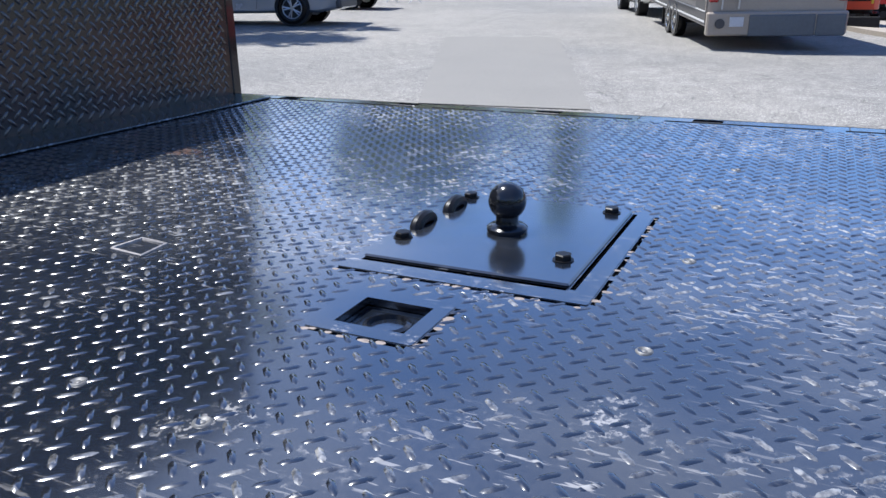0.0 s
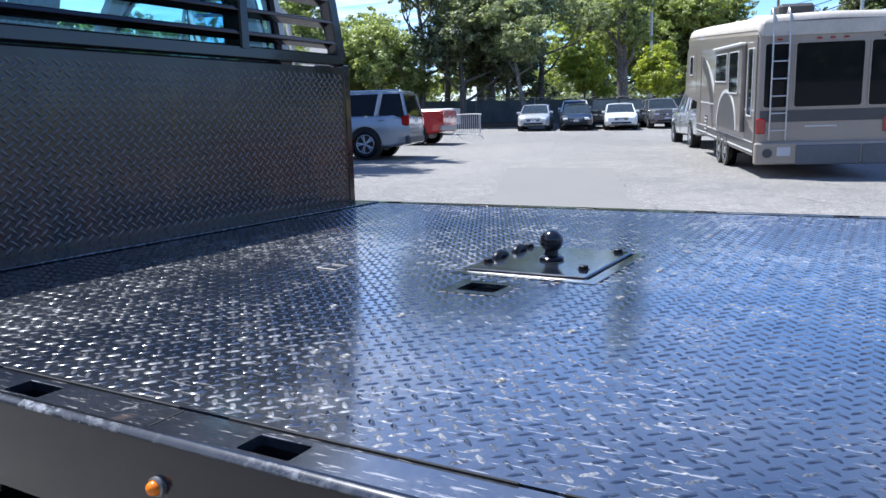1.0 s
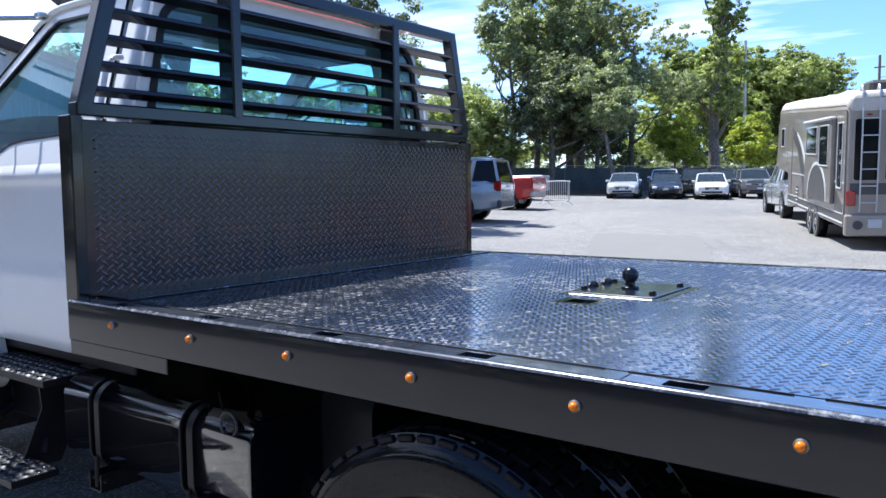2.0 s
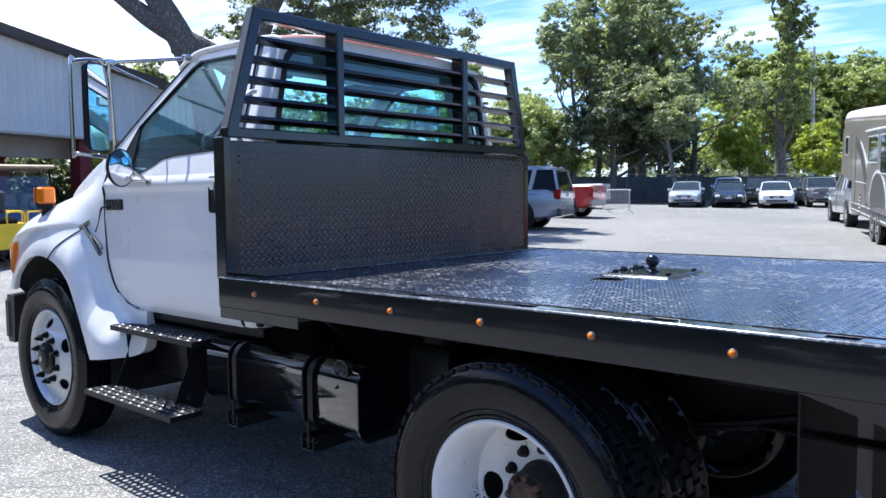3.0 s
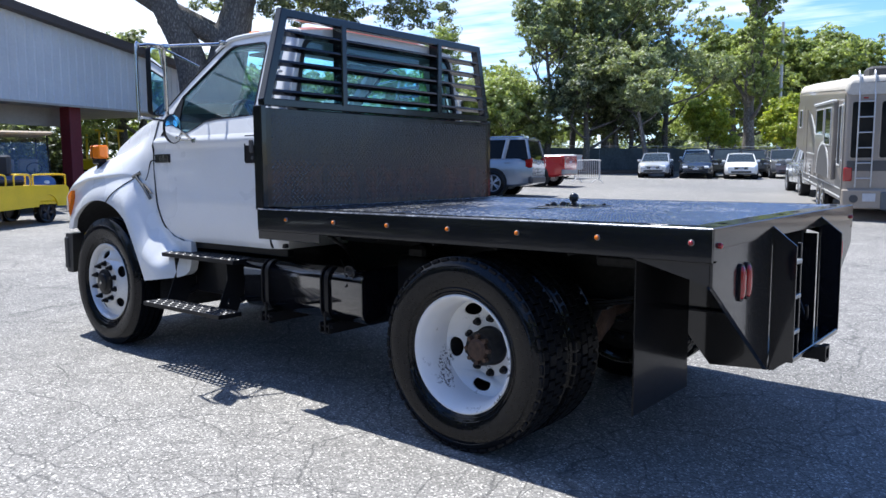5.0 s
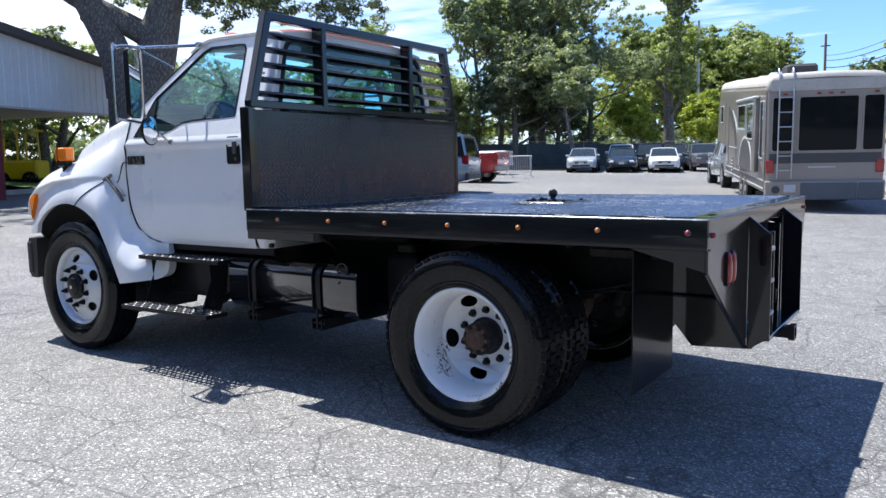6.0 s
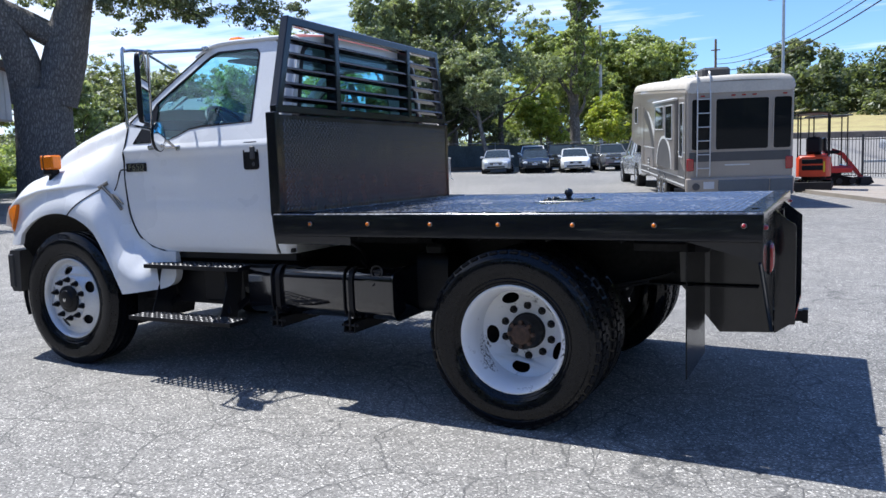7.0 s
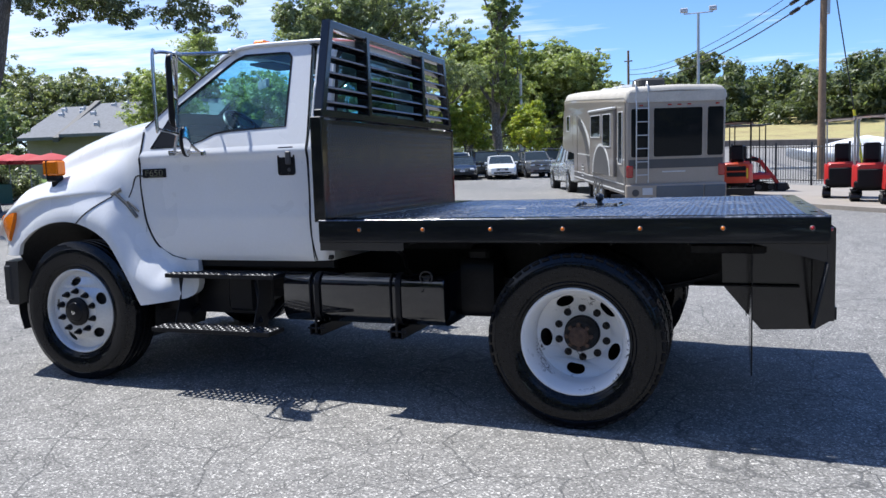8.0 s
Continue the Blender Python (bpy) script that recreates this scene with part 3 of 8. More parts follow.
    tagged(part("weld_bead", g, surface("weld_pale", (0.20, 0.165, 0.145), 0.6, grain=120, vary=0.3), deck, "pale bead of weld with worn paint", 60), kind="stuff")
    # hitch plate, its bolts, lifting lugs and ball
    g = Geo().box((1.103, -0.160, DECK_Z), (1.409, 0.205, DECK_Z + 0.006), 0.0025)
    plate = part("hitch_plate", g, PLATE, deck, "smooth black steel plate for the tow ball")
    for x, y in ((1.12, -0.071), (1.124, 0.179), (1.375, -0.075), (1.38, 0.179)):
        g = Geo().cyl((x, y, DECK_Z + 0.005), (x, y, DECK_Z + 0.0075), 0.0150, 20)
        g.tube([(x, y, DECK_Z + 0.007), (x, y, DECK_Z + 0.0145), (x, y, DECK_Z + 0.016)], [0.0125, 0.0125, 0.0105], 6)
        part("hex_bolt", g, SATIN, deck)
    for x, y in ((1.114, 0.005), (1.121, 0.111)):
        arc = [(x + 0.003, y + 0.028 * math.cos(a), DECK_Z + 0.003 + 0.0135 * math.sin(a)) for a in [math.pi * k / 12 for k in range(13)]]
        g = Geo().tube(arc, 0.0105, 10)
        g.prism([(p[1], p[2]) for p in arc], lambda u, v, t: (t, u, v), x - 0.001, x + 0.006)
        part("lifting_lug", g, SATIN, deck)
    g = Geo().lathe([(0.0, 0.0), (0.031, 0.0), (0.032, 0.003), (0.032, 0.007), (0.027, 0.011), (0.0185, 0.013), (0.0175, 0.020), (0.018, 0.028)], 32, False, pose(1.255, 0.02, DECK_Z + 0.006, 90, 0, 0))
    g.ball((1.255, 0.02, 1.2345), 0.0295, 32)
    part("tow_ball", g, BLACK, deck, "black painted steel tow ball", 50)
    # square patch weld and floor screws
    g = Geo().tube([(0.728, -0.276, DECK_Z), (0.735, -0.222, DECK_Z), (0.79, -0.227, DECK_Z), (0.796, -0.284, DECK_Z), (0.728, -0.276, DECK_Z)], 0.0032, 6)
    part("patch_weld", g, surface("weld_grey", (0.30, 0.28, 0.27), 0.5, grain=120, vary=0.4), deck, "rough weld round a small square patch")
    spots = [(1.199, -0.602), (1.036, -0.856), (1.202, -0.862), (1.262, -0.861), (1.535, -0.862), (1.534, -0.299), (1.533, 0.004), (1.031, -0.595), (1.533, 0.30), (1.533, 0.60), (0.52, -0.86), (0.52, -0.6), (0.52, 0.0), (2.05, -0.86), (2.05, -0.58), (2.05, -0.3), (2.05, 0.0), (2.05, 0.3), (2.05, 0.6), (1.535, -0.58), (1.03, 0.3), (1.03, 0.6)]
    for x, y in spots:
        g = Geo().lathe([(0.0, 0.0006), (0.003, 0.0005), (0.0036, -0.0004), (0.0060, 0.0003), (0.0076, 0.0014), (0.0092, 0.0006), (0.0100, -0.001)], 18, False, pose(x, y, DECK_Z + 0.0004, 90, 0, 0))
        part("floor_screw", g, SCREW, deck, "", 60)
    # side channels with stake pockets
    for s in (-1, 1):
        pockets = [rounded(x - 0.04, min(s * 1.157, s * 1.2), x + 0.04, max(s * 1.157, s * 1.2), 0.004, 2) for x in (-0.0, 0.46, 0.94, 1.40, 1.87, 2.33)]
        g = Geo()
        g.prism([(X0 - 0.04, min(s * 1.141, s * 1.205)), (X1, min(s * 1.141, s * 1.205)), (X1, max(s * 1.141, s * 1.205)), (X0 - 0.04, max(s * 1.141, s * 1.205))], flat, 1.166, DECK_Z - 0.001, pockets)
        top_plate = g
        g = Geo()
        ring = [(s * 1.205, DECK_Z - 0.001), (s * 1.212, DECK_Z - 0.002), (s * 1.218, DECK_Z - 0.006), (s * SIDE, DECK_Z - 0.014), (s * SIDE, 1.042), (s * 1.214, 1.038), (s * 1.17, 1.038), (s * 1.17, 1.046), (s * 1.211, 1.046), (s * 1.211, 1.166), (s * 1.205, 1.166)]
        g.loft([[(x, y, z) for y, z in ring] for x in (X0 - 0.04, 0.6, 1.4, 2.0, X1)])
        rail = part("side_rail", g, BLACK, TRUCK, "glossy black steel side rail with stake pockets")
        part("rail_top", top_plate, DECK, rail, "flat painted top of the rail with cut pockets")
        g = Geo().box((X0 - 0.04, s * 1.208, 0.988), (0.284, s * (SIDE - 0.003), 1.041), 0.003)
        part("rail_gusset", g, BLACK, rail)
        for x in (-0.0, 0.46, 0.94, 1.40, 1.87, 2.33):
            g = Geo()
            for a, b in (((x - 0.045, 1.15), (x - 0.04, 1.205)), ((x + 0.04, 1.15), (x + 0.045, 1.205)), ((x - 0.045, 1.15), (x + 0.045, 1.156))):
                g.box((a[0], s * a[1], 1.05), (b[0], s * b[1], 1.166), 0)
            # floor added to close the pocket, so that no sun falls through
            g.box((x - 0.045, s * 1.15, 1.046), (x + 0.045, s * 1.205, 1.052), 0)
            part("stake_pocket", g, SATIN, rail)
            g = Geo().tube([(x - 0.038, s * 1.1565, DECK_Z - 0.001), (x + 0.038, s * 1.1565, DECK_Z - 0.001)], 0.0014, 6)
            part("worn_rim", g, EDGE, rail, "torn pale paint round the pocket")
        # pale strip: rubbed paint, with the edge's bluish highlight partly put into the colour
        strip = [(s * 1.2105, DECK_Z - 0.0008), (s * 1.2130, DECK_Z - 0.0014), (s * 1.2186, DECK_Z - 0.0052), (s * 1.2200, DECK_Z - 0.0090)]
        g = Geo().loft([[(x, y, z) for y, z in strip] for x in (X0 - 0.04, 0.6, 1.4, 2.0, X1)], closed=False, caps=False)
        part("worn_edge", g, EDGE, rail, "rounded top edge with the paint rubbed pale and part of its highlight painted in", 80)
        g = Geo()
        for x0, x1 in ((-0.2, 0.50), (0.57, 0.78), (0.80, 1.2), (1.29, 1.69), (1.74, 2.05), (2.1, 2.5)):
            g.box((x0, s * 1.1365, DECK_Z - 0.012), (x1, s * 1.1405, DECK_Z + 0.0015), 0)
        for x in (0.67, 1.213, 1.75):
            g.box((x - 0.001, s * 1.145, DECK_Z - 0.003), (x + 0.001, s * 1.2, DECK_Z), 0)
        part("seam_slot", g, SEAM, rail)
        for i in range(7):
            x = 0.416 * i
            g = Geo().lathe([(0.0128, 0.0), (0.0128, 0.006), (0.0105, 0.008), (0.0098, 0.006)], 24, False, pose(x, s * SIDE, 1.117, 0, 0, 0 if s > 0 else 180))
            base = part("marker_lamp", g, LATCH_RING, TRUCK, "small round side marker lamp")
            g = Geo().lathe([(0.0098, 0.004), (0.0096, 0.010), (0.0078, 0.0145), (0.0045, 0.017), (0.0, 0.0178)], 20, False, pose(x, s * SIDE, 1.117, 0, 0, 0 if s > 0 else 180))
            part("lens", g, REDLENS if i == 6 else AMBER, base, "red lens" if i == 6 else "amber lens", 70)
    # bar added under the rear slots to stop sun spots in the truck's shadow
    part("slot_blocker", Geo().box((2.49, -1.17, 1.10), (2.565, 1.17, 1.155), 0.004), UNDER, TRUCK)
    # cross members and frame below
    for i, x in enumerate((-0.1, 0.3, 0.7, 1.1, 1.5, 1.9, 2.3)):
        g = Geo().box((x - 0.03, -1.17, 1.085), (x + 0.03, 1.17, 1.166), 0.004).box((x - 0.005, -1.16, 1.02), (x + 0.005, 1.16, 1.09), 0)
        part("cross_member", g, UNDER, TRUCK)
    for s in (-1, 1):
        g = Geo().box((-2.9, s * 0.39, 0.70), (2.5, s * 0.40, 0.95), 0.004).box((-2.9, s * 0.39, 0.70), (2.5, s * 0.46, 0.71), 0).box((-2.9, s * 0.39, 0.94), (2.5, s * 0.46, 0.95), 0)
        g.box((X0, s * 0.39, 0.95), (2.5, s * 0.47, 1.085), 0.005)
        part("frame_rail", g, UNDER, TRUCK)
        part("mount_bracket", Geo().box((X0, s * 0.52, 0.93), (0.5, s * 0.56, 1.03), 0.004), UNDER, TRUCK)
        part("flap_bracket", Geo().box((1.9, s * 0.5, 0.95), (2.3, s * 0.9, 1.0), 0.01), UNDER, TRUCK)


def build_rear():
    # rear apron with a wing each side, and the open hitch box between two peaked plates
    for s in (-1, 1):
        outline = [(s * 1.205, 1.165), (s * 1.205, 0.942), (s * 0.445, 0.452), (s * 0.445, 1.165)]
        g = Geo().prism(outline, lambda u, v, t: (t, u, v), X1 - 0.012, X1)
        wing = part("rear_wing", g, BLACK, TRUCK, "glossy black rear corner panel with a slanted edge")
        g = Geo().prism([(2.06, 1.05), (2.07, 0.70), (2.29, 0.43), (2.572, 0.445), (2.572, 1.05)], lambda u, v, t: (u, t, v), s * 0.405, s * 0.415)
        part("box_side", g, BLACK, TRUCK)
        g = Geo().prism([(2.20, 1.045), (2.566, 0.945), (2.566, 1.045)], lambda u, v, t: (u, t, v), s * 1.196, s * 1.206)
        part("side_gusset", g, BLACK, wing)
        g = Geo().tube([(2.566, s * 1.2, 0.94), (2.566, s * 0.45, 0.46)], 0.008, 6)
        part("edge_bar", g, BLACK, wing)
        y = s * 0.44
        g = Geo().prism([(2.582, 1.142), (2.691, 1.052), (2.691, 0.52), (2.585, 0.448)], lambda u, v, t: (u, t, v), y - 0.004, y + 0.004)
        part("peaked_plate", g, BLACK, TRUCK, "black upright plate with a peaked top")
        for k, yy in enumerate((0.88, 0.80)):
            g = Geo()
            out = rounded(-0.026, -0.082, 0.026, 0.082, 0.024, 6)
            g.prism(out, lambda u, v, t: (t, s * yy + u, 0.925 + v), X1, X1 + 0.010)
            lamp = part("tail_lamp", g, SATIN, TRUCK, "oval tail lamp in a black grommet")
            g = Geo()
            rings = []
            for q, (k2, h) in enumerate(((1.0, 0.009), (0.97, 0.016), (0.8, 0.022), (0.4, 0.025))):
                rings.append([(X1 + h, s * yy + u * 0.8 * k2, 0.925 + v * 0.88 * k2) for u, v in out])
            g.loft(rings)
            part("lens", g, REDLENS, lamp, "red lens", 60)
        g = Geo().lathe([(0.0, 0.0), (0.012, 0.0), (0.012, 0.012), (0.007, 0.017), (0.0, 0.018)], 16, False, pose(X1, s * 1.15, 1.105, 0, 0, -90))
        part("clearance_lamp", g, REDLENS, TRUCK)
    g = Geo().box((X1 - 0.01, -1.21, 1.09), (X1 + 0.002, 1.21, 1.178), 0.003)
    part("rear_apron", g, BLACK, TRUCK, "glossy black steel apron across the rear end")
    g = Geo().box((2.32, -0.41, 0.445), (2.35, 0.41, 1.05), 0.003).box((2.32, -0.41, 0.445), (2.60, 0.41, 0.455), 0.003)
    g.box((2.585, -0.44, 0.50), (2.69, 0.44, 0.525), 0.004)
    part("hitch_box", g, BLACK, TRUCK, "open black hitch box below the rear end")
    for z in (0.975, 0.81, 0.64):
        g = Geo().box((2.655, -0.437, z - 0.012), (2.685, -0.32, z + 0.008), 0.003)
        part("step_rung", g, GALV, TRUCK)
    g = Geo().box((2.66, -0.325, 0.525), (2.68, -0.31, 1.06), 0.003)
    part("rung_post", g, BLACK, TRUCK)
    g = Geo()
    sq = lambda a: [(-a, -a), (a, -a), (a, a), (-a, a)]
    g.prism(sq(0.032), lambda u, v, t: (t, u - 0.02, 0.478 + v), 2.4, 2.74, [sq(0.025)])
    g.prism(sq(0.040), lambda u, v, t: (t, u - 0.02, 0.478 + v), 2.715, 2.745, [sq(0.026)])
    part("receiver_tube", g, SATIN, TRUCK, "square steel hitch receiver")
    g = Geo().tube(catmull([(2.45, 0.2, 0.95), (2.52, 0.22, 0.75), (2.60, 0.12, 0.62), (2.62, 0.05, 0.70)], 8), 0.009, 8)
    part("trailer_cable", g, SATIN, TRUCK, "hanging black trailer cable")
    for s in (-1, 1):
        g = Geo().box((2.219, s * 0.54, 0.33), (2.226, s * 1.146, 1.035), 0.002)
        part("mud_flap", g, RUBBER, TRUCK, "plain black rubber mud flap")


def rack_bar(g, p, q, w, d):
    """A square tube from p to q in the plane of the rack, w wide and d deep."""
    p, q = Vector(p), Vector(q)
    t = (q - p).normalized()
    n = Vector((1, 0, 0)).cross(t).normalized()
    c = 0.006
    prof = [(-w / 2 + c, -d / 2), (w / 2 - c, -d / 2), (w / 2, -d / 2 + c), (w / 2, d / 2 - c), (w / 2 - c, d / 2), (-w / 2 + c, d / 2), (-w / 2, d / 2 - c), (-w / 2, -d / 2 + c)]
    g.loft([[o + n * a + Vector((b, 0, 0)) for a, b in prof] for o in (p, q)])


def build_rack():
    g = Geo().box((-0.296, -1.165, 1.178), (-0.242, 1.165, 1.80), 0.004)
    board = part("headboard", g, BOARD, TRUCK, "upright black tread plate headboard, red-brown reflection painted on its lower half")
    tread_lugs("tread_pattern", lambda u, v, h: (-0.2425 + 1.2 * h, u, v), -1.13, 1.15, 1.19, 1.785, BOARD_LUG, board, pitch=0.0385, grow=1.45)
    part("foot_plate", Geo().box((-0.243, -1.13, DECK_Z), (-0.055, 1.13, DECK_Z + 0.007), 0.002), BLACK, board, "flat black foot of the headboard")
    part("foot_edge", Geo().tube([(-0.055, -1.13, DECK_Z + 0.005), (-0.055, 1.13, DECK_Z + 0.005)], 0.0028, 6), EDGE, board, "worn edge of the foot")
    for s in (-1, 1):
        g = Geo().box((-0.318, s * 1.160, 1.165), (-0.238, s * 1.205, 1.815), 0.005)
        part("end_channel", g, BLACK, board)
        for z in (1.36, 1.42, 1.62, 1.70, 1.73):
            part("rivet", Geo().ball((-0.240, s * 1.12, z), 0.005, 8, (0.5, 1, 1)), SATIN, board, "", 60)
    rack = part("headache_rack", Geo().box((-0.305, -1.175, 1.812), (-0.245, 1.175, 1.862), 0.006), BLACK, TRUCK, "black tube rack with louvred bars behind the cab")
    g = Geo()
    rack_bar(g, (-0.275, -1.0, 2.398), (-0.275, 1.05, 2.398), 0.055, 0.06)
    part("top_tube", g, BLACK, rack)
    for yb, yt in ((-1.145, -0.985), (1.165, 1.035)):
        g = Geo()
        rack_bar(g, (-0.275, yb, 1.84), (-0.275, yt, 2.42), 0.06, 0.062)
        part("corner_post", g, BLACK, rack)
    edge = lambda z: (-1.145 + (z - 1.84) / 0.58 * 0.16, 1.165 - (z - 1.84) / 0.58 * 0.13)
    inner = (-0.487, 0.533)
    for y in inner:
        g = Geo()
        rack_bar(g, (-0.285, y, 1.85), (-0.285, y, 2.385), 0.05, 0.095)
        part("inner_post", g, BLACK, rack)
    for z in (2.281, 2.187, 2.090, 1.995, 1.905):
        a, b = edge(z)
        for y0, y1 in ((a, inner[0]), (inner[0], inner[1]), (inner[1], b)):
            g = Geo()
            m = pose(-0.278, 0, z, 0, -24, 0)
            g.box((-0.032, y0 + 0.02, -0.004), (0.032, y1 - 0.02, 0.004), 0.002, m)
            g.box((0.026, y0 + 0.02, -0.014), (0.032, y1 - 0.02, 0.004), 0.002, m)
            part("louvre_bar", g, BLACK, rack)


def hex_nut(g, x, y0, y1, z, r, spin=0.0):
    g.tube([(x, y0, z), (x, y1 * 0.85 + y0 * 0.15, z), (x, y1, z)], [r, r, r * 0.8], 6)


def disc_with_holes(g, r_out, r_in, y, thick, holes, place):
    """A wheel disc as a plate with hand holes."""
    g.prism(circle(0, 0, r_out, 60), lambda u, v, t: place(u, v, t), y, y + thick, [circle(0, 0, r_in, 32)[::-1], *holes])


def build_wheel(x, z, s, kind, inner=False):
    """One wheel: rim as the part, tyre, hub and nuts on it. Outward is along s * y."""
    radius = 0.512 if kind == "front" else 0.505
    lip = 1.158 if kind == "front" else (1.182 if not inner else 0.878)
    m = pose(x, 0, z) @ Matrix.Diagonal((1, s, 1, 1))
    y = lambda d: lip - d                      # d metres inward from the lip
    g = Geo()
    g.lathe([(0.296, y(0.004)), (0.303, y(0.0)), (0.309, y(0.004)), (0.309, y(0.012)), (0.300, y(0.018)), (0.292, y(0.022)), (0.286, y(0.04)), (0.270, y(0.075)), (0.268, y(0.13)), (0.268, y(0.225)), (0.30, y(0.245)), (0.30, y(0.248)), (0.262, y(0.225)), (0.262, y(0.12)), (0.264, y(0.075)), (0.279, y(0.04)), (0.285, y(0.02))], 72, True, m)
    rot = radians(26 if kind == "front" else 270)
    if kind == "front":
        holes = [circle(0.216 * math.cos(a), 0.216 * math.sin(a), 0.031, 18, 0.046, a)[::-1] for a in [rot + 2 * math.pi * k / 5 for k in range(5)]]
        dome = lambda u, v, t: m @ Vector((u, t - 0.055 * ease(0.15, 0.275, math.hypot(u, v)), v))
        g.prism(circle(0, 0, 0.278, 60), dome, y(-0.012), y(-0.004), [circle(0, 0, 0.17, 40)[::-1], *holes])
        g.prism(circle(0, 0, 0.17, 40), lambda u, v, t: m @ Vector((u, t, v)), y(-0.010), y(0.0), [circle(0, 0, 0.09, 32)[::-1]])
        face = y(-0.012)
    else:
        d = 0.272
        holes = [circle(0.214 * math.cos(a), 0.214 * math.sin(a), 0.032, 18, 0.055, a)[::-1] for a in [rot + 2 * math.pi * k / 5 for k in range(5)]]
        turned = m @ Matrix.Rotation(radians(10), 4, "Y")
        dish = lambda u, v, t: turned @ Vector((u, t + 0.055 * ease(0.16, 0.258, math.hypot(u, v)), v))
        g.prism(circle(0, 0, 0.266, 60), dish, y(d), y(d + 0.008), [circle(0, 0, 0.165, 40)[::-1], *holes])
        g.prism(circle(0, 0, 0.165, 40), lambda u, v, t: m @ Vector((u, t, v)), y(d - 0.001), y(d + 0.008), [circle(0, 0, 0.105, 32)[::-1]])
        face = y(d)
    # the inner rear wheels use the chassis black, the outer ones white enamel
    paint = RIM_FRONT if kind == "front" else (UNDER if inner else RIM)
    wheel = part("wheel", g, paint, TRUCK, "steel wheel with oval hand holes, white or, on the inner rear pair, chassis black", 40)
    # tyre
    w = 0.262 if kind == "front" else 0.278
    c = lip - w / 2 + (0.022 if kind == "front" else 0.026)
    prof = []
    for r, f in ((0.303, -0.36), (0.33, -0.42), (0.37, -0.475), (0.41, -0.497), (0.43, -0.50), (0.447, -0.492), (0.462, -0.476), (0.475, -0.452), (radius - 0.022, -0.43), (radius - 0.012, -0.41), (radius - 0.003, -0.39)):
        prof.append((r, c - f * w))
    grooves = (-0.30, -0.12, 0.06, 0.24) if kind == "front" else ()
    tread = []
    k = -0.37
    while k < 0.375:
        depth = 0.012 if any(abs(k - q - 0.03) < 0.02 for q in grooves) else 0.0
        tread.append((radius - depth - 0.004 * (k / 0.37) ** 2 - (0.012 if kind != "front" else 0), c - k * w))
        k += 0.0175
    prof += tread
    for r, f in ((radius - 0.002, 0.39), (radius - 0.012, 0.42), (0.475, 0.455), (0.445, 0.49), (0.41, 0.50), (0.37, 0.475), (0.33, 0.42), (0.303, 0.36)):
        prof.append((r, c - f * w))
    tyre = part("tyre", Geo().lathe(prof, 96, True, m), DRESSED, wheel, "black dressed rubber tyre" if kind == "front" else "black dressed tyre with blocky drive tread", 40)
    if kind != "front":
        g = Geo()
        n = 50
        for i in range(n):
            a = 2 * math.pi * i / n
            for row, (f0, f1, off) in enumerate(((-0.452, -0.215, 0), (-0.20, -0.008, 0.5), (0.008, 0.20, 0), (0.215, 0.452, 0.5))):
                aa = a + off * 2 * math.pi / n
                mm = m @ Matrix.Rotation(-aa, 4, "Y")
                out = row in (0, 3)
                y0, y1 = c - f1 * w, c - f0 * w
                r1, half = radius - (0.006 if out else 0.001), 0.0235 if out else 0.0265
                g.box((radius - 0.022, y0, -half), (r1, y1, half), 0.003, mm)
        tagged(part("tread_block", g, TREAD, tyre, "", 40), kind="stuff")
    if inner:
        return
    # raised rings on the sidewall
    g = Geo()
    for r, f in ((0.325, 0.425), (0.345, 0.455), (0.455, 0.486)):
        g.lathe([(r - 0.003, c + f * w - 0.001), (r, c + f * w + 0.0022), (r + 0.003, c + f * w - 0.001)], 72, False, m)
    part("sidewall_rib", g, DRESSED, wheel, "", 60)
    # hub
    if kind == "front":
        g = Geo().lathe([(0.104, face - 0.004), (0.102, face + 0.016), (0.088, face + 0.022), (0.074, face + 0.026), (0.066, face + 0.036), (0.050, face + 0.041), (0.0, face + 0.042)], 36, False, m)
        part("hub_cap", g, SATIN, wheel, "dull black hub cap", 30)
        g = Geo().lathe([(0.016, face + 0.040), (0.016, face + 0.046), (0.0, face + 0.049)], 16, False, m)
        part("hub_plug", g, STEEL, wheel)
        g = Geo().lathe([(0.0, y(0.05)), (0.225, y(0.05)), (0.235, y(0.06)), (0.235, y(0.22)), (0.0, y(0.22))], 40, False, m)
        part("brake_drum", g, UNDER, wheel, "dark brake drum behind the wheel disc", 40)
    else:
        g = Geo().lathe([(0.106, face - 0.002), (0.106, face + 0.012), (0.096, face + 0.018), (0.092, face + 0.10), (0.086, face + 0.110), (0.0, face + 0.110)], 36, False, m)
        part("axle_hub", g, UNDER, wheel, "greasy dark axle hub", 30)
        g = Geo().lathe([(0.064, face + 0.108), (0.062, face + 0.130), (0.045, face + 0.142), (0.0, face + 0.144)], 8, False, m)
        part("axle_flange", g, RUSTY, wheel, "rusty axle flange", 30)
        for k in range(8):
            a = 2 * math.pi * k / 8
            g = Geo()
            q = Vector((0.07 * math.cos(a), 0, 0.07 * math.sin(a)))
            g.tube([m @ (q + Vector((0, face + 0.108, 0))), m @ (q + Vector((0, face + 0.134, 0)))], [0.013, 0.012], 6)
            part("flange_bolt", g, RUSTY, wheel)
    for k in range(10):
        a = 2 * math.pi * (k + 0.5) / 10
        q = Vector((0.148 * math.cos(a), 0, 0.148 * math.sin(a)))
        g = Geo()
        g.tube([m @ (q + Vector((0, face - 0.003, 0))), m @ (q + Vector((0, face + 0.004, 0)))], 0.023, 16)
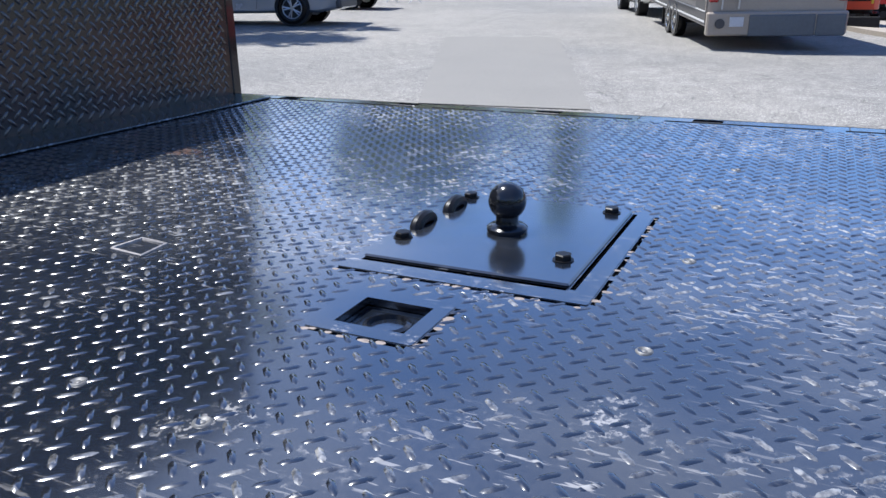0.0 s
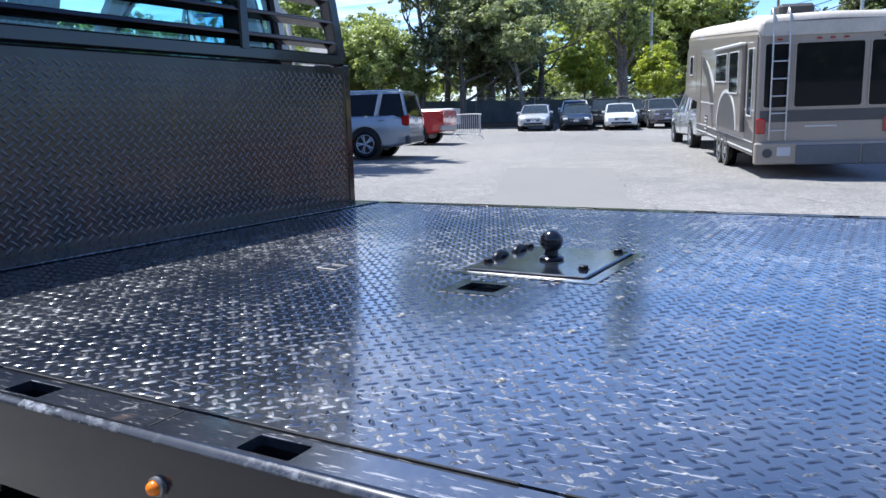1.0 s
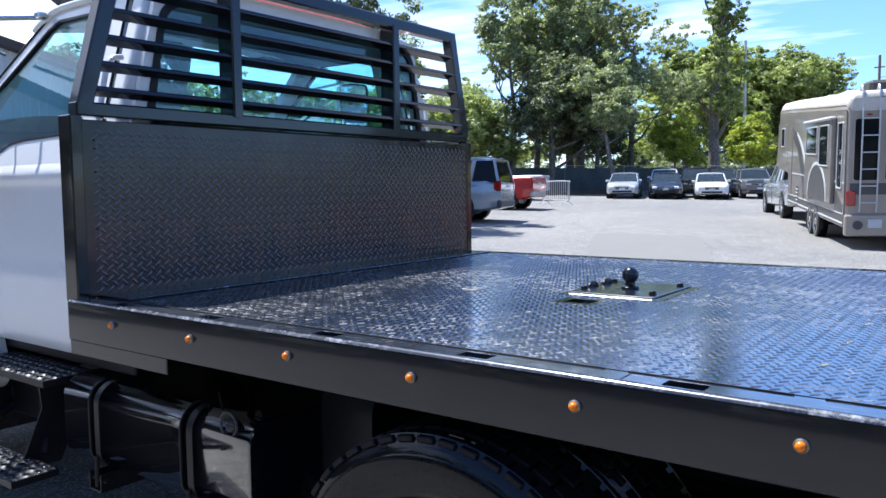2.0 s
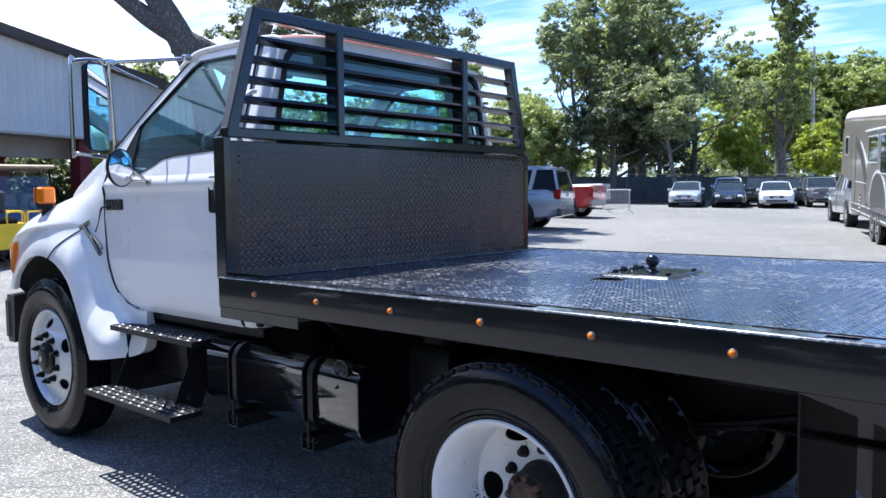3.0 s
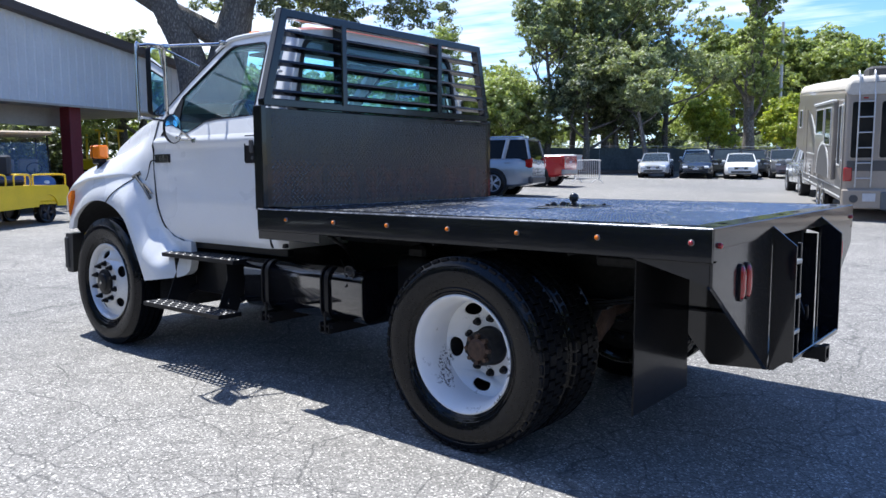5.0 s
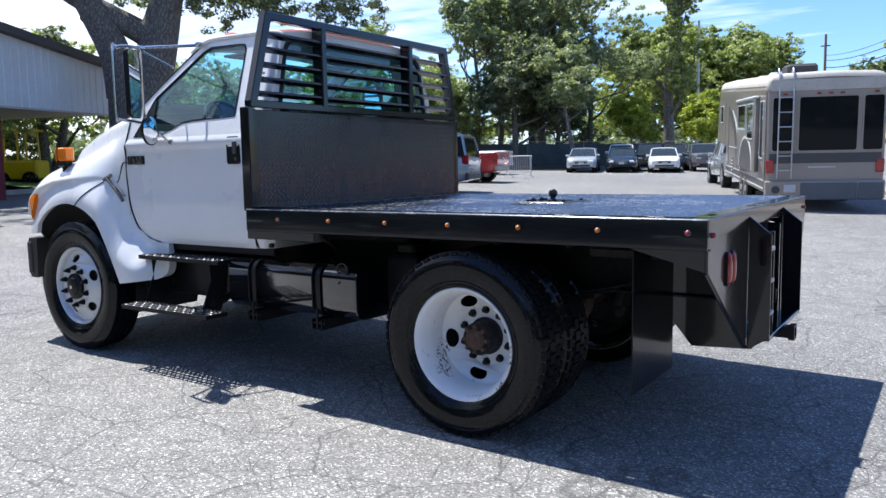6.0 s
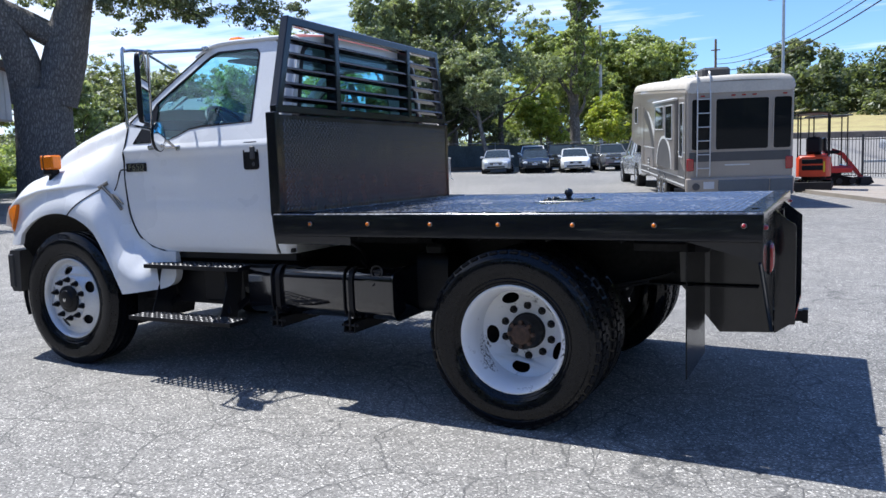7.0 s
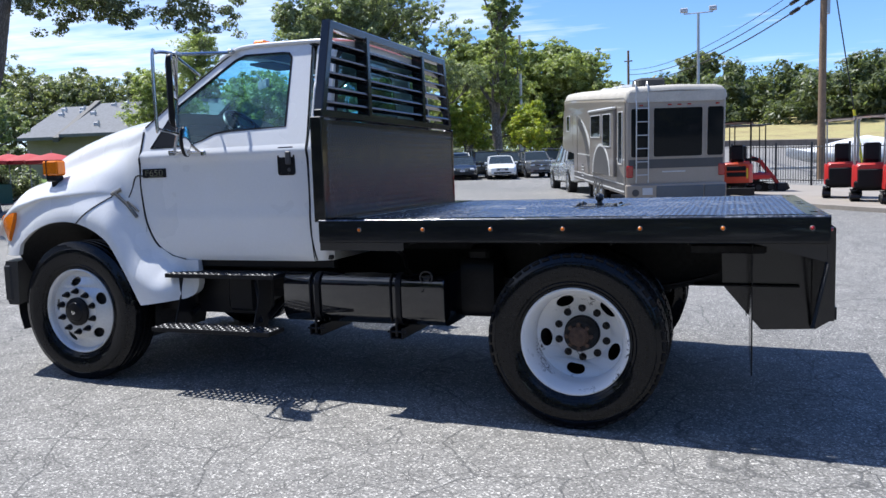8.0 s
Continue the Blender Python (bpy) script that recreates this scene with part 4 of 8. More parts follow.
        g.tube([m @ (q + Vector((0, face + 0.004, 0))), m @ (q + Vector((0, face + 0.026, 0)))], [0.0185, 0.017], 6)
        g.tube([m @ (q + Vector((0, face + 0.026, 0))), m @ (q + Vector((0, face + (0.042 if kind == "front" else 0.034), 0)))], 0.011, 10)
        part("wheel_nut", g, SATIN, wheel)


RIM_FRONT = surface("front_rim", (0.62, 0.63, 0.64), 0.36, 0.35, grain=70, vary=0.06, stain=9, stain_vary=0.12, bumps=0.03)


def build_axles():
    for s in (-1, 1):
        build_wheel(-2.330, 0.528, s, "front")
        build_wheel(1.292, 0.474, s, "rear")
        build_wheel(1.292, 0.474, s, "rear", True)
        g = Geo()
        for i in range(4):
            pts = [(1.298 + x, s * 0.48, 0.66 + 0.12 * (x / 0.75) ** 2 - 0.018 * i) for x in [(-0.75 + 0.14 * i) + (1.5 - 0.28 * i) * k / 10 for k in range(11)]]
            g.loft([[(p[0], p[1] - 0.035, p[2] - 0.007), (p[0], p[1] + 0.035, p[2] - 0.007), (p[0], p[1] + 0.035, p[2] + 0.007), (p[0], p[1] - 0.035, p[2] + 0.007)] for p in pts])
        g.box((1.2, s * 0.43, 0.56), (1.4, s * 0.53, 0.70), 0.01)
        part("leaf_spring", g, UNDER, TRUCK)
        g = Geo().tube([(1.55, s * 0.36, 0.48), (1.75, s * 0.34, 0.92)], 0.035, 12)
        part("shock_absorber", g, UNDER, TRUCK)
    g = Geo().tube([(1.298, -0.95, 0.496), (1.298, -0.3, 0.496), (1.298, -0.22, 0.5), (1.298, 0.22, 0.5), (1.298, 0.3, 0.496), (1.298, 0.95, 0.496)], [0.07, 0.075, 0.16, 0.16, 0.075, 0.07], 16)
    g.ball((1.32, 0, 0.5), 0.21, 16, (0.9, 0.9, 1))
    part("rear_axle", g, RUSTY, TRUCK, "rusty rear axle with a round housing", 50)
    g = Geo().tube([(-2.312, -0.95, 0.50), (-2.312, -0.6, 0.46), (-2.312, 0.6, 0.46), (-2.312, 0.95, 0.50)], 0.05, 10)
    part("front_axle", g, UNDER, TRUCK)
    g = Geo().tube([(1.15, 0, 0.52), (-1.1, 0.02, 0.68)], 0.055, 14)
    part("drive_shaft", g, UNDER, TRUCK)
    g = Geo().box((-2.75, -0.36, 0.52), (-1.0, 0.36, 1.15), 0.08)
    part("engine_block", g, UNDER, TRUCK)
    g = Geo().tube(catmull([(-1.0, 0.5, 0.58), (0.2, 0.55, 0.56), (0.7, 0.62, 0.6), (0.75, 0.9, 0.6)], 6), 0.055, 12)
    part("exhaust_pipe", g, RUSTY, TRUCK)
    g = Geo().tube([(0.55, -0.58, 0.80), (0.55, -0.58, 0.62), (0.58, -0.56, 0.55)], 0.03, 8).box((0.52, -0.72, 0.56), (0.66, -0.50, 0.95), 0.02)
    part("battery_bracket", g, UNDER, TRUCK)


build_deck()
build_rear()
build_rack()
build_axles()

# ---------------------------------------------------------------- the cab
def door_curve(x):
    """Height of the door's lower front edge at x."""
    pts = [(-1.845, 1.42), (-1.80, 1.17), (-1.72, 1.00), (-1.60, 0.92), (-1.50, 0.893)]
    if x >= -1.50:
        return 0.89
    if x <= -1.845:
        return 1.42
    for (a, za), (b, zb) in zip(pts, pts[1:]):
        if a <= x <= b:
            return za + (zb - za) * (x - a) / (b - a)


def side_y(z):
    """Half width of the cab at height z, below the windows."""
    pts = [(0.86, 0.955), (0.92, 0.985), (1.02, 1.0), (1.20, 1.006), (1.26, 1.0), (1.50, 0.998), (1.585, 1.0), (1.612, 1.012), (1.632, 1.010), (1.66, 0.992)]
    return float(np.interp(z, [p[0] for p in pts], [p[1] for p in pts]))


def up_y(z):
    return 0.992 - (z - 1.66) * 0.288


def arch_z(x):
    """Lower edge of the front fender at x."""
    if x < -2.96:
        return 0.93
    if x < -2.86:
        return 0.93 + 0.02 * (x + 2.96)
    if x < -2.03:
        return max(0.93, 0.56 + math.sqrt(max(0.0, 0.62 ** 2 - (x + 2.43) ** 2)))
    if x < -1.77:
        return 1.03 + (0.585 - 1.03) * ((x + 2.03) / 0.26) ** 1.15
    return 0.585 + 0.05 * (x + 1.77) / 0.39


DOOR_EDGE = [(-1.815, 1.80), (-1.828, 1.42), (-1.80, 1.17), (-1.72, 1.00), (-1.60, 0.92), (-1.50, 0.893), (-1.30, 0.89)]


def door_gap(x, z):
    """Distance from the door's front and lower edge."""
    p, best = Vector((x, z)), 9.0
    for a, b in zip(DOOR_EDGE, DOOR_EDGE[1:]):
        a, b = Vector(a), Vector(b)
        t = max(0.0, min(1.0, (p - a).dot(b - a) / (b - a).length_squared))
        best = min(best, (p - a.lerp(b, t)).length)
    return best


def fender_y(x, z):
    d = math.hypot(x + 2.36, z - 0.52)
    flare = 0.155 * (1 - ease(0.66, 1.12, d)) * ease(0.0, 0.24, door_gap(x, z))
    nose = 0.075 * ease(-2.95, -3.22, x) ** 1.5 if x < -2.95 else 0.0
    return 1.0 + flare - nose


FRONT = [  # x; crown outer, crown top, valley, hood shoulder, hood, middle: (half width, height)
    (-1.800, (1, 1.47), (0.99, 1.62), (0.962, 1.75), (0.9, 1.86), (0.55, 1.95), (0, 1.97)),
    (-1.950, (1.01, 1.4), (0.985, 1.555), (0.94, 1.695), (0.865, 1.835), (0.54, 1.925), (0, 1.945)),
    (-2.150, (1.07, 1.41), (1.0, 1.545), (0.90, 1.665), (0.815, 1.815), (0.51, 1.905), (0, 1.925)),
    (-2.400, (1.12, 1.385), (1.02, 1.515), (0.855, 1.60), (0.765, 1.77), (0.48, 1.858), (0, 1.878)),
    (-2.650, (1.12, 1.365), (1.0, 1.48), (0.81, 1.545), (0.715, 1.71), (0.46, 1.797), (0, 1.817)),
    (-2.915, (1.12, 1.30), (0.99, 1.42), (0.775, 1.475), (0.67, 1.63), (0.44, 1.72), (0, 1.74)),
    (-3.087, (1.095, 1.205), (0.95, 1.32), (0.73, 1.38), (0.63, 1.515), (0.42, 1.61), (0, 1.635)),
    (-3.180, (1.05, 1.085), (0.89, 1.18), (0.67, 1.23), (0.57, 1.33), (0.38, 1.41), (0, 1.43)),
]


def front_section(x):
    flat = [(r[0], *[c for p in r[1:] for c in p]) for r in FRONT]
    xs = [-r[0] for r in flat]
    vals = [float(np.interp(-x, xs, [r[k] for r in flat])) for k in range(1, 13)]
    return [(vals[2 * k], vals[2 * k + 1]) for k in range(6)]


BUMPER = surface("bumper_black", (0.022, 0.022, 0.024), 0.42, grain=60, vary=0.2, bumps=0.08, spec=0.35)
LATCH = surface("latch_steel", (0.20, 0.19, 0.17), 0.5, 0.5, grain=60, vary=0.3, bumps=0.1)


def build_front():
    xs = [float(a) for a in np.linspace(-1.802, -3.18, 60)]
    smooth_sections = []
    raw = [front_section(x) for x in xs]
    k = np.array(raw)
    for _ in range(4):                       # soften the change along the hood
        k[1:-1] = 0.25 * k[:-2] + 0.5 * k[1:-1] + 0.25 * k[2:]
    for s in (-1, 1):
        rings_f = []
        for x, sec in zip(xs, k):
            lo, (yb, zb) = arch_z(x), sec[0]
            run = []
            for t in np.linspace(0, 1, 9)[:-1]:
                z = lo + (zb - lo) * t
                y = fender_y(x, z)
                run.append((y + (yb - y) * t ** 3, z))
            upper = catmull([run[-1], *[tuple(p) for p in sec]], 6)[1:19]
            lip = [(run[0][0] - 0.035, lo + 0.004), (run[0][0] - 0.012, lo - 0.003)]
            rings_f.append([(x, s * y, z) for y, z in lip + run + upper])
        g = Geo().loft(rings_f, closed=False, caps=False)
        part("fender", g, WHITE, TRUCK, "glossy white flared front fender", 50)
        # lower rear of the fender, below the door's front edge
        rings = []
        for x in [float(a) for a in np.linspace(-1.802, -1.385, 26)]:
            corner = max(0.0, (x + 1.50) / 0.115)
            lo, hi = arch_z(x) + 0.085 * (1 - math.sqrt(max(0.0, 1 - corner ** 2))), door_curve(x)
            ring = []
            for t in np.linspace(0, 1, 12):
                z = lo + (hi - lo) * t
                y = fender_y(x, z)
                y = y + (0.985 - y) * 0.75 * ease(-1.6, -1.385, x)
                ring.append((x, s * y, z))
            rings.append([(x, s * 0.93, lo + 0.01), *ring, (x, s * 0.95, hi)])
        g = Geo().loft(rings, closed=False, caps=False)
        g.f.append(tuple(range(25 * 14, 26 * 14)))
        part("fender_skirt", g, WHITE, TRUCK, "white fender skirt behind the wheel", 50)
        # dark wheel housing
        g = Geo()
        arc = [(-2.40 + 0.66 * math.cos(a), 0.56 + 0.64 * math.sin(a)) for a in [math.pi * q / 18 for q in range(-2, 21)]]
        g.loft([[(x, s * y, z) for x, z in arc] for y in (0.45, 0.70, 0.93, 1.04)] + [[(x, s * (fender_y(x, z) - 0.015 if z > 0.96 else 1.041), z) for x, z in arc]], closed=False, caps=False)
        part("wheel_housing", g, UNDER, TRUCK)
        # corner lamp, hood latch, signal lamp, seams
        g = Geo()
        rings = []
        for t in np.linspace(0, 1, 7):
            x, xb = -2.925 - 0.232 * t, -2.985 - 0.180 * t
            y, yb = front_section(x)[0][0] - 0.03 * t ** 2, fender_y(xb, 1.05) + 0.008
            zt, zb = 1.25 - 0.05 * t ** 2, 1.035
            rings.append([(xb, s * (yb + 0.004), zb), (xb, s * (yb + 0.013), zb + 0.03), (x, s * (y + 0.013), zt - 0.03), (x, s * (y + 0.004), zt), (x, s * (y - 0.05), zt), (xb, s * (yb - 0.05), zb)])
        g.loft(rings)
        part("corner_lamp", g, AMBER, TRUCK, "amber corner turn lamp", 30)
        g = Geo().box((-2.645, s * 1.005, 1.515), (-2.50, s * 1.095, 1.625), 0.012)
        lamp = part("signal_lamp", g, AMBER, TRUCK, "amber box turn signal on a post")
        g = Geo().box((-2.607, s * 1.003, 1.512), (-2.597, s * 1.098, 1.628), 0.003).cyl((-2.57, s * 1.04, 1.36), (-2.57, s * 1.05, 1.515), 0.028, 14)
        g.box((-2.62, s * 1.01, 1.47), (-2.52, s * 1.09, 1.518), 0.01)
        part("lamp_base", g, SATIN, lamp)
        def on_fender(x, z):
            zb, yb = [float(np.interp(-x, [-a for a in xs], k[:, 0, c])) for c in (1, 0)]
            t = min(1.0, (z - arch_z(x)) / (zb - arch_z(x)))
            y = fender_y(x, z)
            return (x, s * (y + (yb - y) * t ** 3 + 0.0005), z)
        lift = lambda x, z, d: (x, on_fender(x, z)[1] + s * d, z)
        g = Geo().tube([lift(-2.02, 1.375, 0.012), lift(-1.93, 1.29, 0.012), lift(-1.86, 1.20, 0.014)], 0.012, 8)
        g.tube([lift(-2.05, 1.365, 0.006), lift(-1.985, 1.40, 0.006)], 0.014, 8).tube([lift(-1.93, 1.315, 0.014), lift(-1.85, 1.24, 0.012)], 0.007, 8)
        part("hood_latch", g, LATCH, TRUCK, "bright over-centre hood latch")
        g = Geo()
        cut = [(-2.30, 1.165), (-2.22, 1.235), (-2.12, 1.305), (-2.045, 1.35)]
        g.tube([on_fender(x, z) for x, z in catmull(cut, 5)], 0.0055, 6)
        g.tube([on_fender(x, z) for x, z in catmull([(-1.93, 1.34), (-1.90, 1.40), (-1.865, 1.485), (-1.805, 1.49)], 5)], 0.005, 6)
        part("panel_seam", g, SEAM, TRUCK)
    # hood: shoulder to shoulder
    rings = []
    for x, sec in zip(xs, k):
        half = catmull([tuple(p) for p in sec[1:]], 7)[7:]
        rings.append([(x, -y, z) for y, z in half] + [(x, y, z) for y, z in half[::-1][1:]])
    g = Geo().loft(rings, closed=False, caps=False)
    part("hood", g, WHITE, TRUCK, "glossy white sloping hood", 50)
    # grille face, bumper
    g = Geo().prism([(-0.9, 0.93), (0.9, 0.93), (0.62, 1.2), (0.36, 1.38), (-0.36, 1.38), (-0.62, 1.2)], lambda u, v, t: (t, u, v), -3.19, -3.15)
    part("grille", g, PLASTIC, TRUCK, "dark grille")
    rings = []
    for y in np.linspace(-1.15, 1.15, 25):
        bow = -3.24 + 0.20 * (abs(y) / 1.15) ** 4
        rings.append([(bow + 0.12, y, 0.555), (bow + 0.02, y, 0.555), (bow, y, 0.60), (bow, y, 0.84), (bow + 0.02, y, 0.885), (bow + 0.14, y, 0.885)])
    g = Geo().loft(rings)
    for s in (-1, 1):
        g.box((-3.07, s * 1.06, 0.56), (-2.95, s * 1.16, 0.88), 0.035)
    part("bumper", g, BUMPER, TRUCK, "dark grey front bumper")


WINDOW = [(-0.637, 1.782), (-0.640, 2.25), (-0.665, 2.283), (-0.72, 2.290), (-1.02, 2.296), (-1.10, 2.266), (-1.552, 1.965), (-1.735, 1.680), (-1.728, 1.676), (-1.42, 1.680), (-1.30, 1.715), (-1.20, 1.755), (-1.08, 1.768)]


def shrink(poly, d):
    cx, cy = sum(p[0] for p in poly) / len(poly), sum(p[1] for p in poly) / len(poly)
    out = []
    for x, y in poly:
        r = math.hypot(x - cx, y - cy)
        out.append((cx + (x - cx) * (r - d) / r, cy + (y - cy) * (r - d) / r))
    return out


def build_cab():
    cab = part("cab", Geo().box((-1.75, -0.96, 0.90), (-0.34, 0.96, 0.93), 0.005), UNDER, TRUCK, "white two-door cab")
    for s in (-1, 1):
        up = lambda u, v, t: (u, s * (up_y(v) + t), v)
        # door: lower skin and window frame
        g = Geo()
        rings = []
        for x in [float(a) for a in np.linspace(-1.818, -0.462, 40)]:
            lo = door_curve(x)
            rings.append([(x, s * (side_y(lo) - 0.03), lo + 0.004)] + [(x, s * side_y(z), z) for z in [lo + (1.665 - lo) * t for t in np.linspace(0, 1, 34)]])
        g.loft(rings, closed=False, caps=False)
        frame = [(-0.475, 1.665), (-0.492, 2.30), (-0.53, 2.335), (-1.04, 2.340), (-1.13, 2.308), (-1.50, 2.058), (-1.822, 1.815), (-1.822, 1.665)]
        g.prism(frame, up, -0.03, 0.0, [WINDOW])
        door = part("door", g, WHITE, TRUCK, "glossy white cab door with a dropped sill line", 40)
        part("window_seal", Geo().prism(WINDOW, up, -0.02, 0.003, [shrink(WINDOW, 0.014)]), SATIN, door)
        vent = [(-1.715, 1.688), (-1.56, 1.945), (-1.535, 1.945), (-1.525, 1.688)]
        part("window_corner", Geo().prism(vent, up, -0.012, 0.001), SATIN, door, "black corner panel ahead of the glass")
        pane = part("window_pane", Geo().prism(shrink(WINDOW, 0.010), up, -0.014, -0.010), GLASS, door, "green-tinted side window", 0)
        pane.visible_shadow = False
        # rear quarter of the cab
        g = Geo()
        rings = []
        for x in [float(a) for a in np.linspace(-0.455, -0.335, 8)]:
            turn_in = 0.06 * ease(-0.40, -0.335, x) ** 2
            rings.append([(x, s * (side_y(z) - turn_in), z) for z in np.linspace(0.895, 1.665, 20)] + [(x + 0.03 * 0, s * (up_y(z) - turn_in), z) for z in np.linspace(1.69, 2.31, 12)])
        g.loft(rings, closed=False, caps=False)
        part("cab_corner", g, WHITE, cab, "", 50)
        # door seams
        g = Geo()
        line = [(-1.808, 1.80), (-1.815, 1.66), (-1.828, 1.42), (-1.795, 1.17), (-1.715, 1.00), (-1.60, 0.92), (-1.50, 0.893)]
        g.tube([(x, s * (side_y(z) + 0.001 if z <= 1.665 else up_y(z) + 0.001), z) for x, z in catmull(line, 4)], 0.007, 6)
        line = [(-0.495, 2.30), (-0.47, 1.70), (-0.462, 1.35), (-0.462, 1.10), (-0.44, 0.90)]
        g.tube([(x, s * (side_y(z) + 0.001 if z <= 1.665 else up_y(z) + 0.001), z) for x, z in catmull(line, 6)], 0.0055, 6)
        g.tube([(x, s * (up_y(z) + 0.002), z) for x, z in catmull([(-0.495, 2.30), (-0.54, 2.338), (-1.04, 2.342), (-1.13, 2.31), (-1.50, 2.06), (-1.80, 1.83)], 4)], 0.0055, 6)
        part("door_seam", g, SEAM, door)
        # handle, badge, grab rail
        g = Geo().prism(rounded(-0.688, 1.462, -0.558, 1.648, 0.02), lambda u, v, t: (u, s * (0.998 + t), v), -0.02, 0.006, [rounded(-0.675, 1.475, -0.571, 1.635, 0.015)[::-1]])
        g.prism(rounded(-0.68, 1.47, -0.566, 1.64, 0.015), lambda u, v, t: (u, s * (0.998 + t), v), 0.001, 0.0035)
        handle = part("door_handle", g, SATIN, door, "recessed black door handle")
        g = Geo().box((-0.625, s * 1.0, 1.53), (-0.582, s * 1.018, 1.62), 0.008).lathe([(0, 0), (0.014, 0), (0.012, 0.006), (0, 0.007)], 14, False, pose(-0.603, s * 1.0, 1.497, 0, 0, 0 if s > 0 else 180))
        part("handle_flap", g, PLASTIC, handle)
        g = Geo().prism(rounded(-1.802, 1.475, -1.60, 1.538, 0.006), lambda u, v, t: (u, s * (0.999 + t), v), 0.0, 0.006)
        badge = part("model_badge", g, SATIN, door, "black model badge with raised chrome figures")
        font = bpy.data.curves.new("badge_text", "FONT")
        font.body, font.size, font.extrude, font.align_x = "F650", 0.062, 0.0012, "CENTER"
        ob = new("badge_text", font)
        ob.matrix_world = pose(-1.70, s * 1.0065, 1.488, 90, 0, 0 if s < 0 else 180)
        bpy.context.view_layer.update()
        me = bpy.data.meshes.new_from_object(ob.evaluated_get(bpy.context.evaluated_depsgraph_get()))
        me.transform(ob.matrix_world @ Matrix.Diagonal((1.32, 1.0, 1.0, 1.0)))
        bpy.data.objects.remove(ob)
        me.materials.clear()
        me.materials.append(STEEL)
        part("badge_text", me, None, badge, "chrome raised figures")
        g = Geo().box((-1.75, s * 1.005, 1.4785), (-1.62, s * 1.0068, 1.4835), 0)
        part("badge_bar", g, STEEL, badge)
        g = Geo().tube(catmull([(-0.405, s * 0.90, 2.06), (-0.40, s * 0.96, 2.03), (-0.40, s * 1.0, 1.86), (-0.405, s * 1.035, 1.65), (-0.405, s * 1.0, 1.60)], 6), 0.011, 8)
        part("grab_rail", g, WHITE, cab, "white grab rail behind the door")
        # inner door lining
        g = Geo().box((-1.72, s * 0.90, 0.95), (-0.5, s * 0.955, 1.66), 0.03)
        part("door_lining", g, TRIM, door)
    # roof
    rings = []
    for x, drop, w in ((-0.336, 0.062, 0.765), (-0.36, 0.022, 0.785), (-0.44, 0.0, 0.80), (-0.75, -0.012, 0.80), (-1.0, -0.002, 0.80), (-1.12, 0.022, 0.805), (-1.20, 0.060, 0.815)):
        ring = []
        for t in np.linspace(-1, 1, 25):
            ring.append((x - 0.05 * (1 - t * t) * (1 if x < -1 else 0), w * t, 2.415 - drop - 0.072 * abs(t) ** 3.2))
        rings.append(ring)
    g = Geo().loft(rings, closed=False, caps=False)
    g.loft([[(p[0], p[1], p[2] - 0.03) for p in r] for r in rings], closed=False, caps=False)
    part("roof", g, ROOF, cab, "white roof with red primer peeling along its rear edge", 50)
    for s in (-1, 1):
        g = Geo().tube(catmull([(-0.345, s * 0.775, 2.315), (-0.42, s * 0.799, 2.338), (-0.75, s * 0.801, 2.348), (-1.04, s * 0.803, 2.345), (-1.16, s * 0.812, 2.305), (-1.22, s * 0.82, 2.27)], 5), 0.015, 8)
        part("roof_gutter", g, WHITE, cab, "", 60)
    for y in (-0.62, -0.3, 0.0, 0.3, 0.62):
        g = Geo().box((-1.05, y - 0.055, 2.395 - 0.03 * abs(y) ** 2), (-0.95, y + 0.045, 2.428 - 0.04 * abs(y) ** 2), 0.015)
        part("roof_marker", g, AMBER, cab, "amber roof clearance lamp")
    # rear wall and window
    wall = [(-0.93, 0.895), (0.93, 0.895), (0.95, 1.66), (0.785, 2.33), (0.5, 2.37), (-0.5, 2.37), (-0.785, 2.33), (-0.95, 1.66)]
    def window_outline(d):
        """The wide rear window narrows upwards; d shrinks it all round."""
        return [(u * (1 - 0.11 * (v - 1.79) / 0.51), v) for u, v in rounded(-0.855 + d, 1.79 + d, 0.855 - d, 2.295 - d, 0.085 - d / 2, 6)]
    back = lambda u, v, t: (t, u, v)
    part("rear_wall", Geo().prism(wall, back, -0.36, -0.335, [window_outline(0.0)[::-1]]), WHITE, cab)
    part("window_gasket", Geo().prism(window_outline(-0.008), back, -0.345, -0.328, [window_outline(0.024)[::-1]]), SATIN, cab, "black rubber window seal")
    pane = part("rear_pane", Geo().prism(window_outline(0.010), back, -0.340, -0.337), GLASS, cab, "green-tinted rear window", 0)
    pane.visible_shadow = False
    # windscreen and pillars
    def screen(u, v):
        """u across -1..1, v from the sill to the roof 0..1"""
        half = 0.93 + (0.79 - 0.93) * v
        bow = 0.13 * (1 - u * u)
        return (-1.80 + 0.66 * v - bow, half * u, 1.80 + 0.545 * v + 0.03 * (1 - u * u))
    g = Geo()
    g.loft([[screen(u, v) for u in np.linspace(-0.97, 0.97, 21)] for v in np.linspace(0.02, 0.98, 9)], closed=False, caps=False)
    pane = part("windscreen", g, GLASS, cab, "curved green-tinted windscreen", 60)
    pane.visible_shadow = False
    for s in (-1, 1):
        g = Geo()
        g.loft([[screen(s * 1.0, v), tuple(Vector(screen(s * 0.93, v)) + Vector((0, 0, 0.006))), tuple(Vector(screen(s * 0.93, v)) + Vector((0.03, 0, -0.03))), tuple(Vector(screen(s * 1.0, v)) + Vector((0.06, s * 0.004, -0.02)))] for v in np.linspace(-0.02, 1.02, 8)])
        part("pillar", g, WHITE, cab, "", 40)
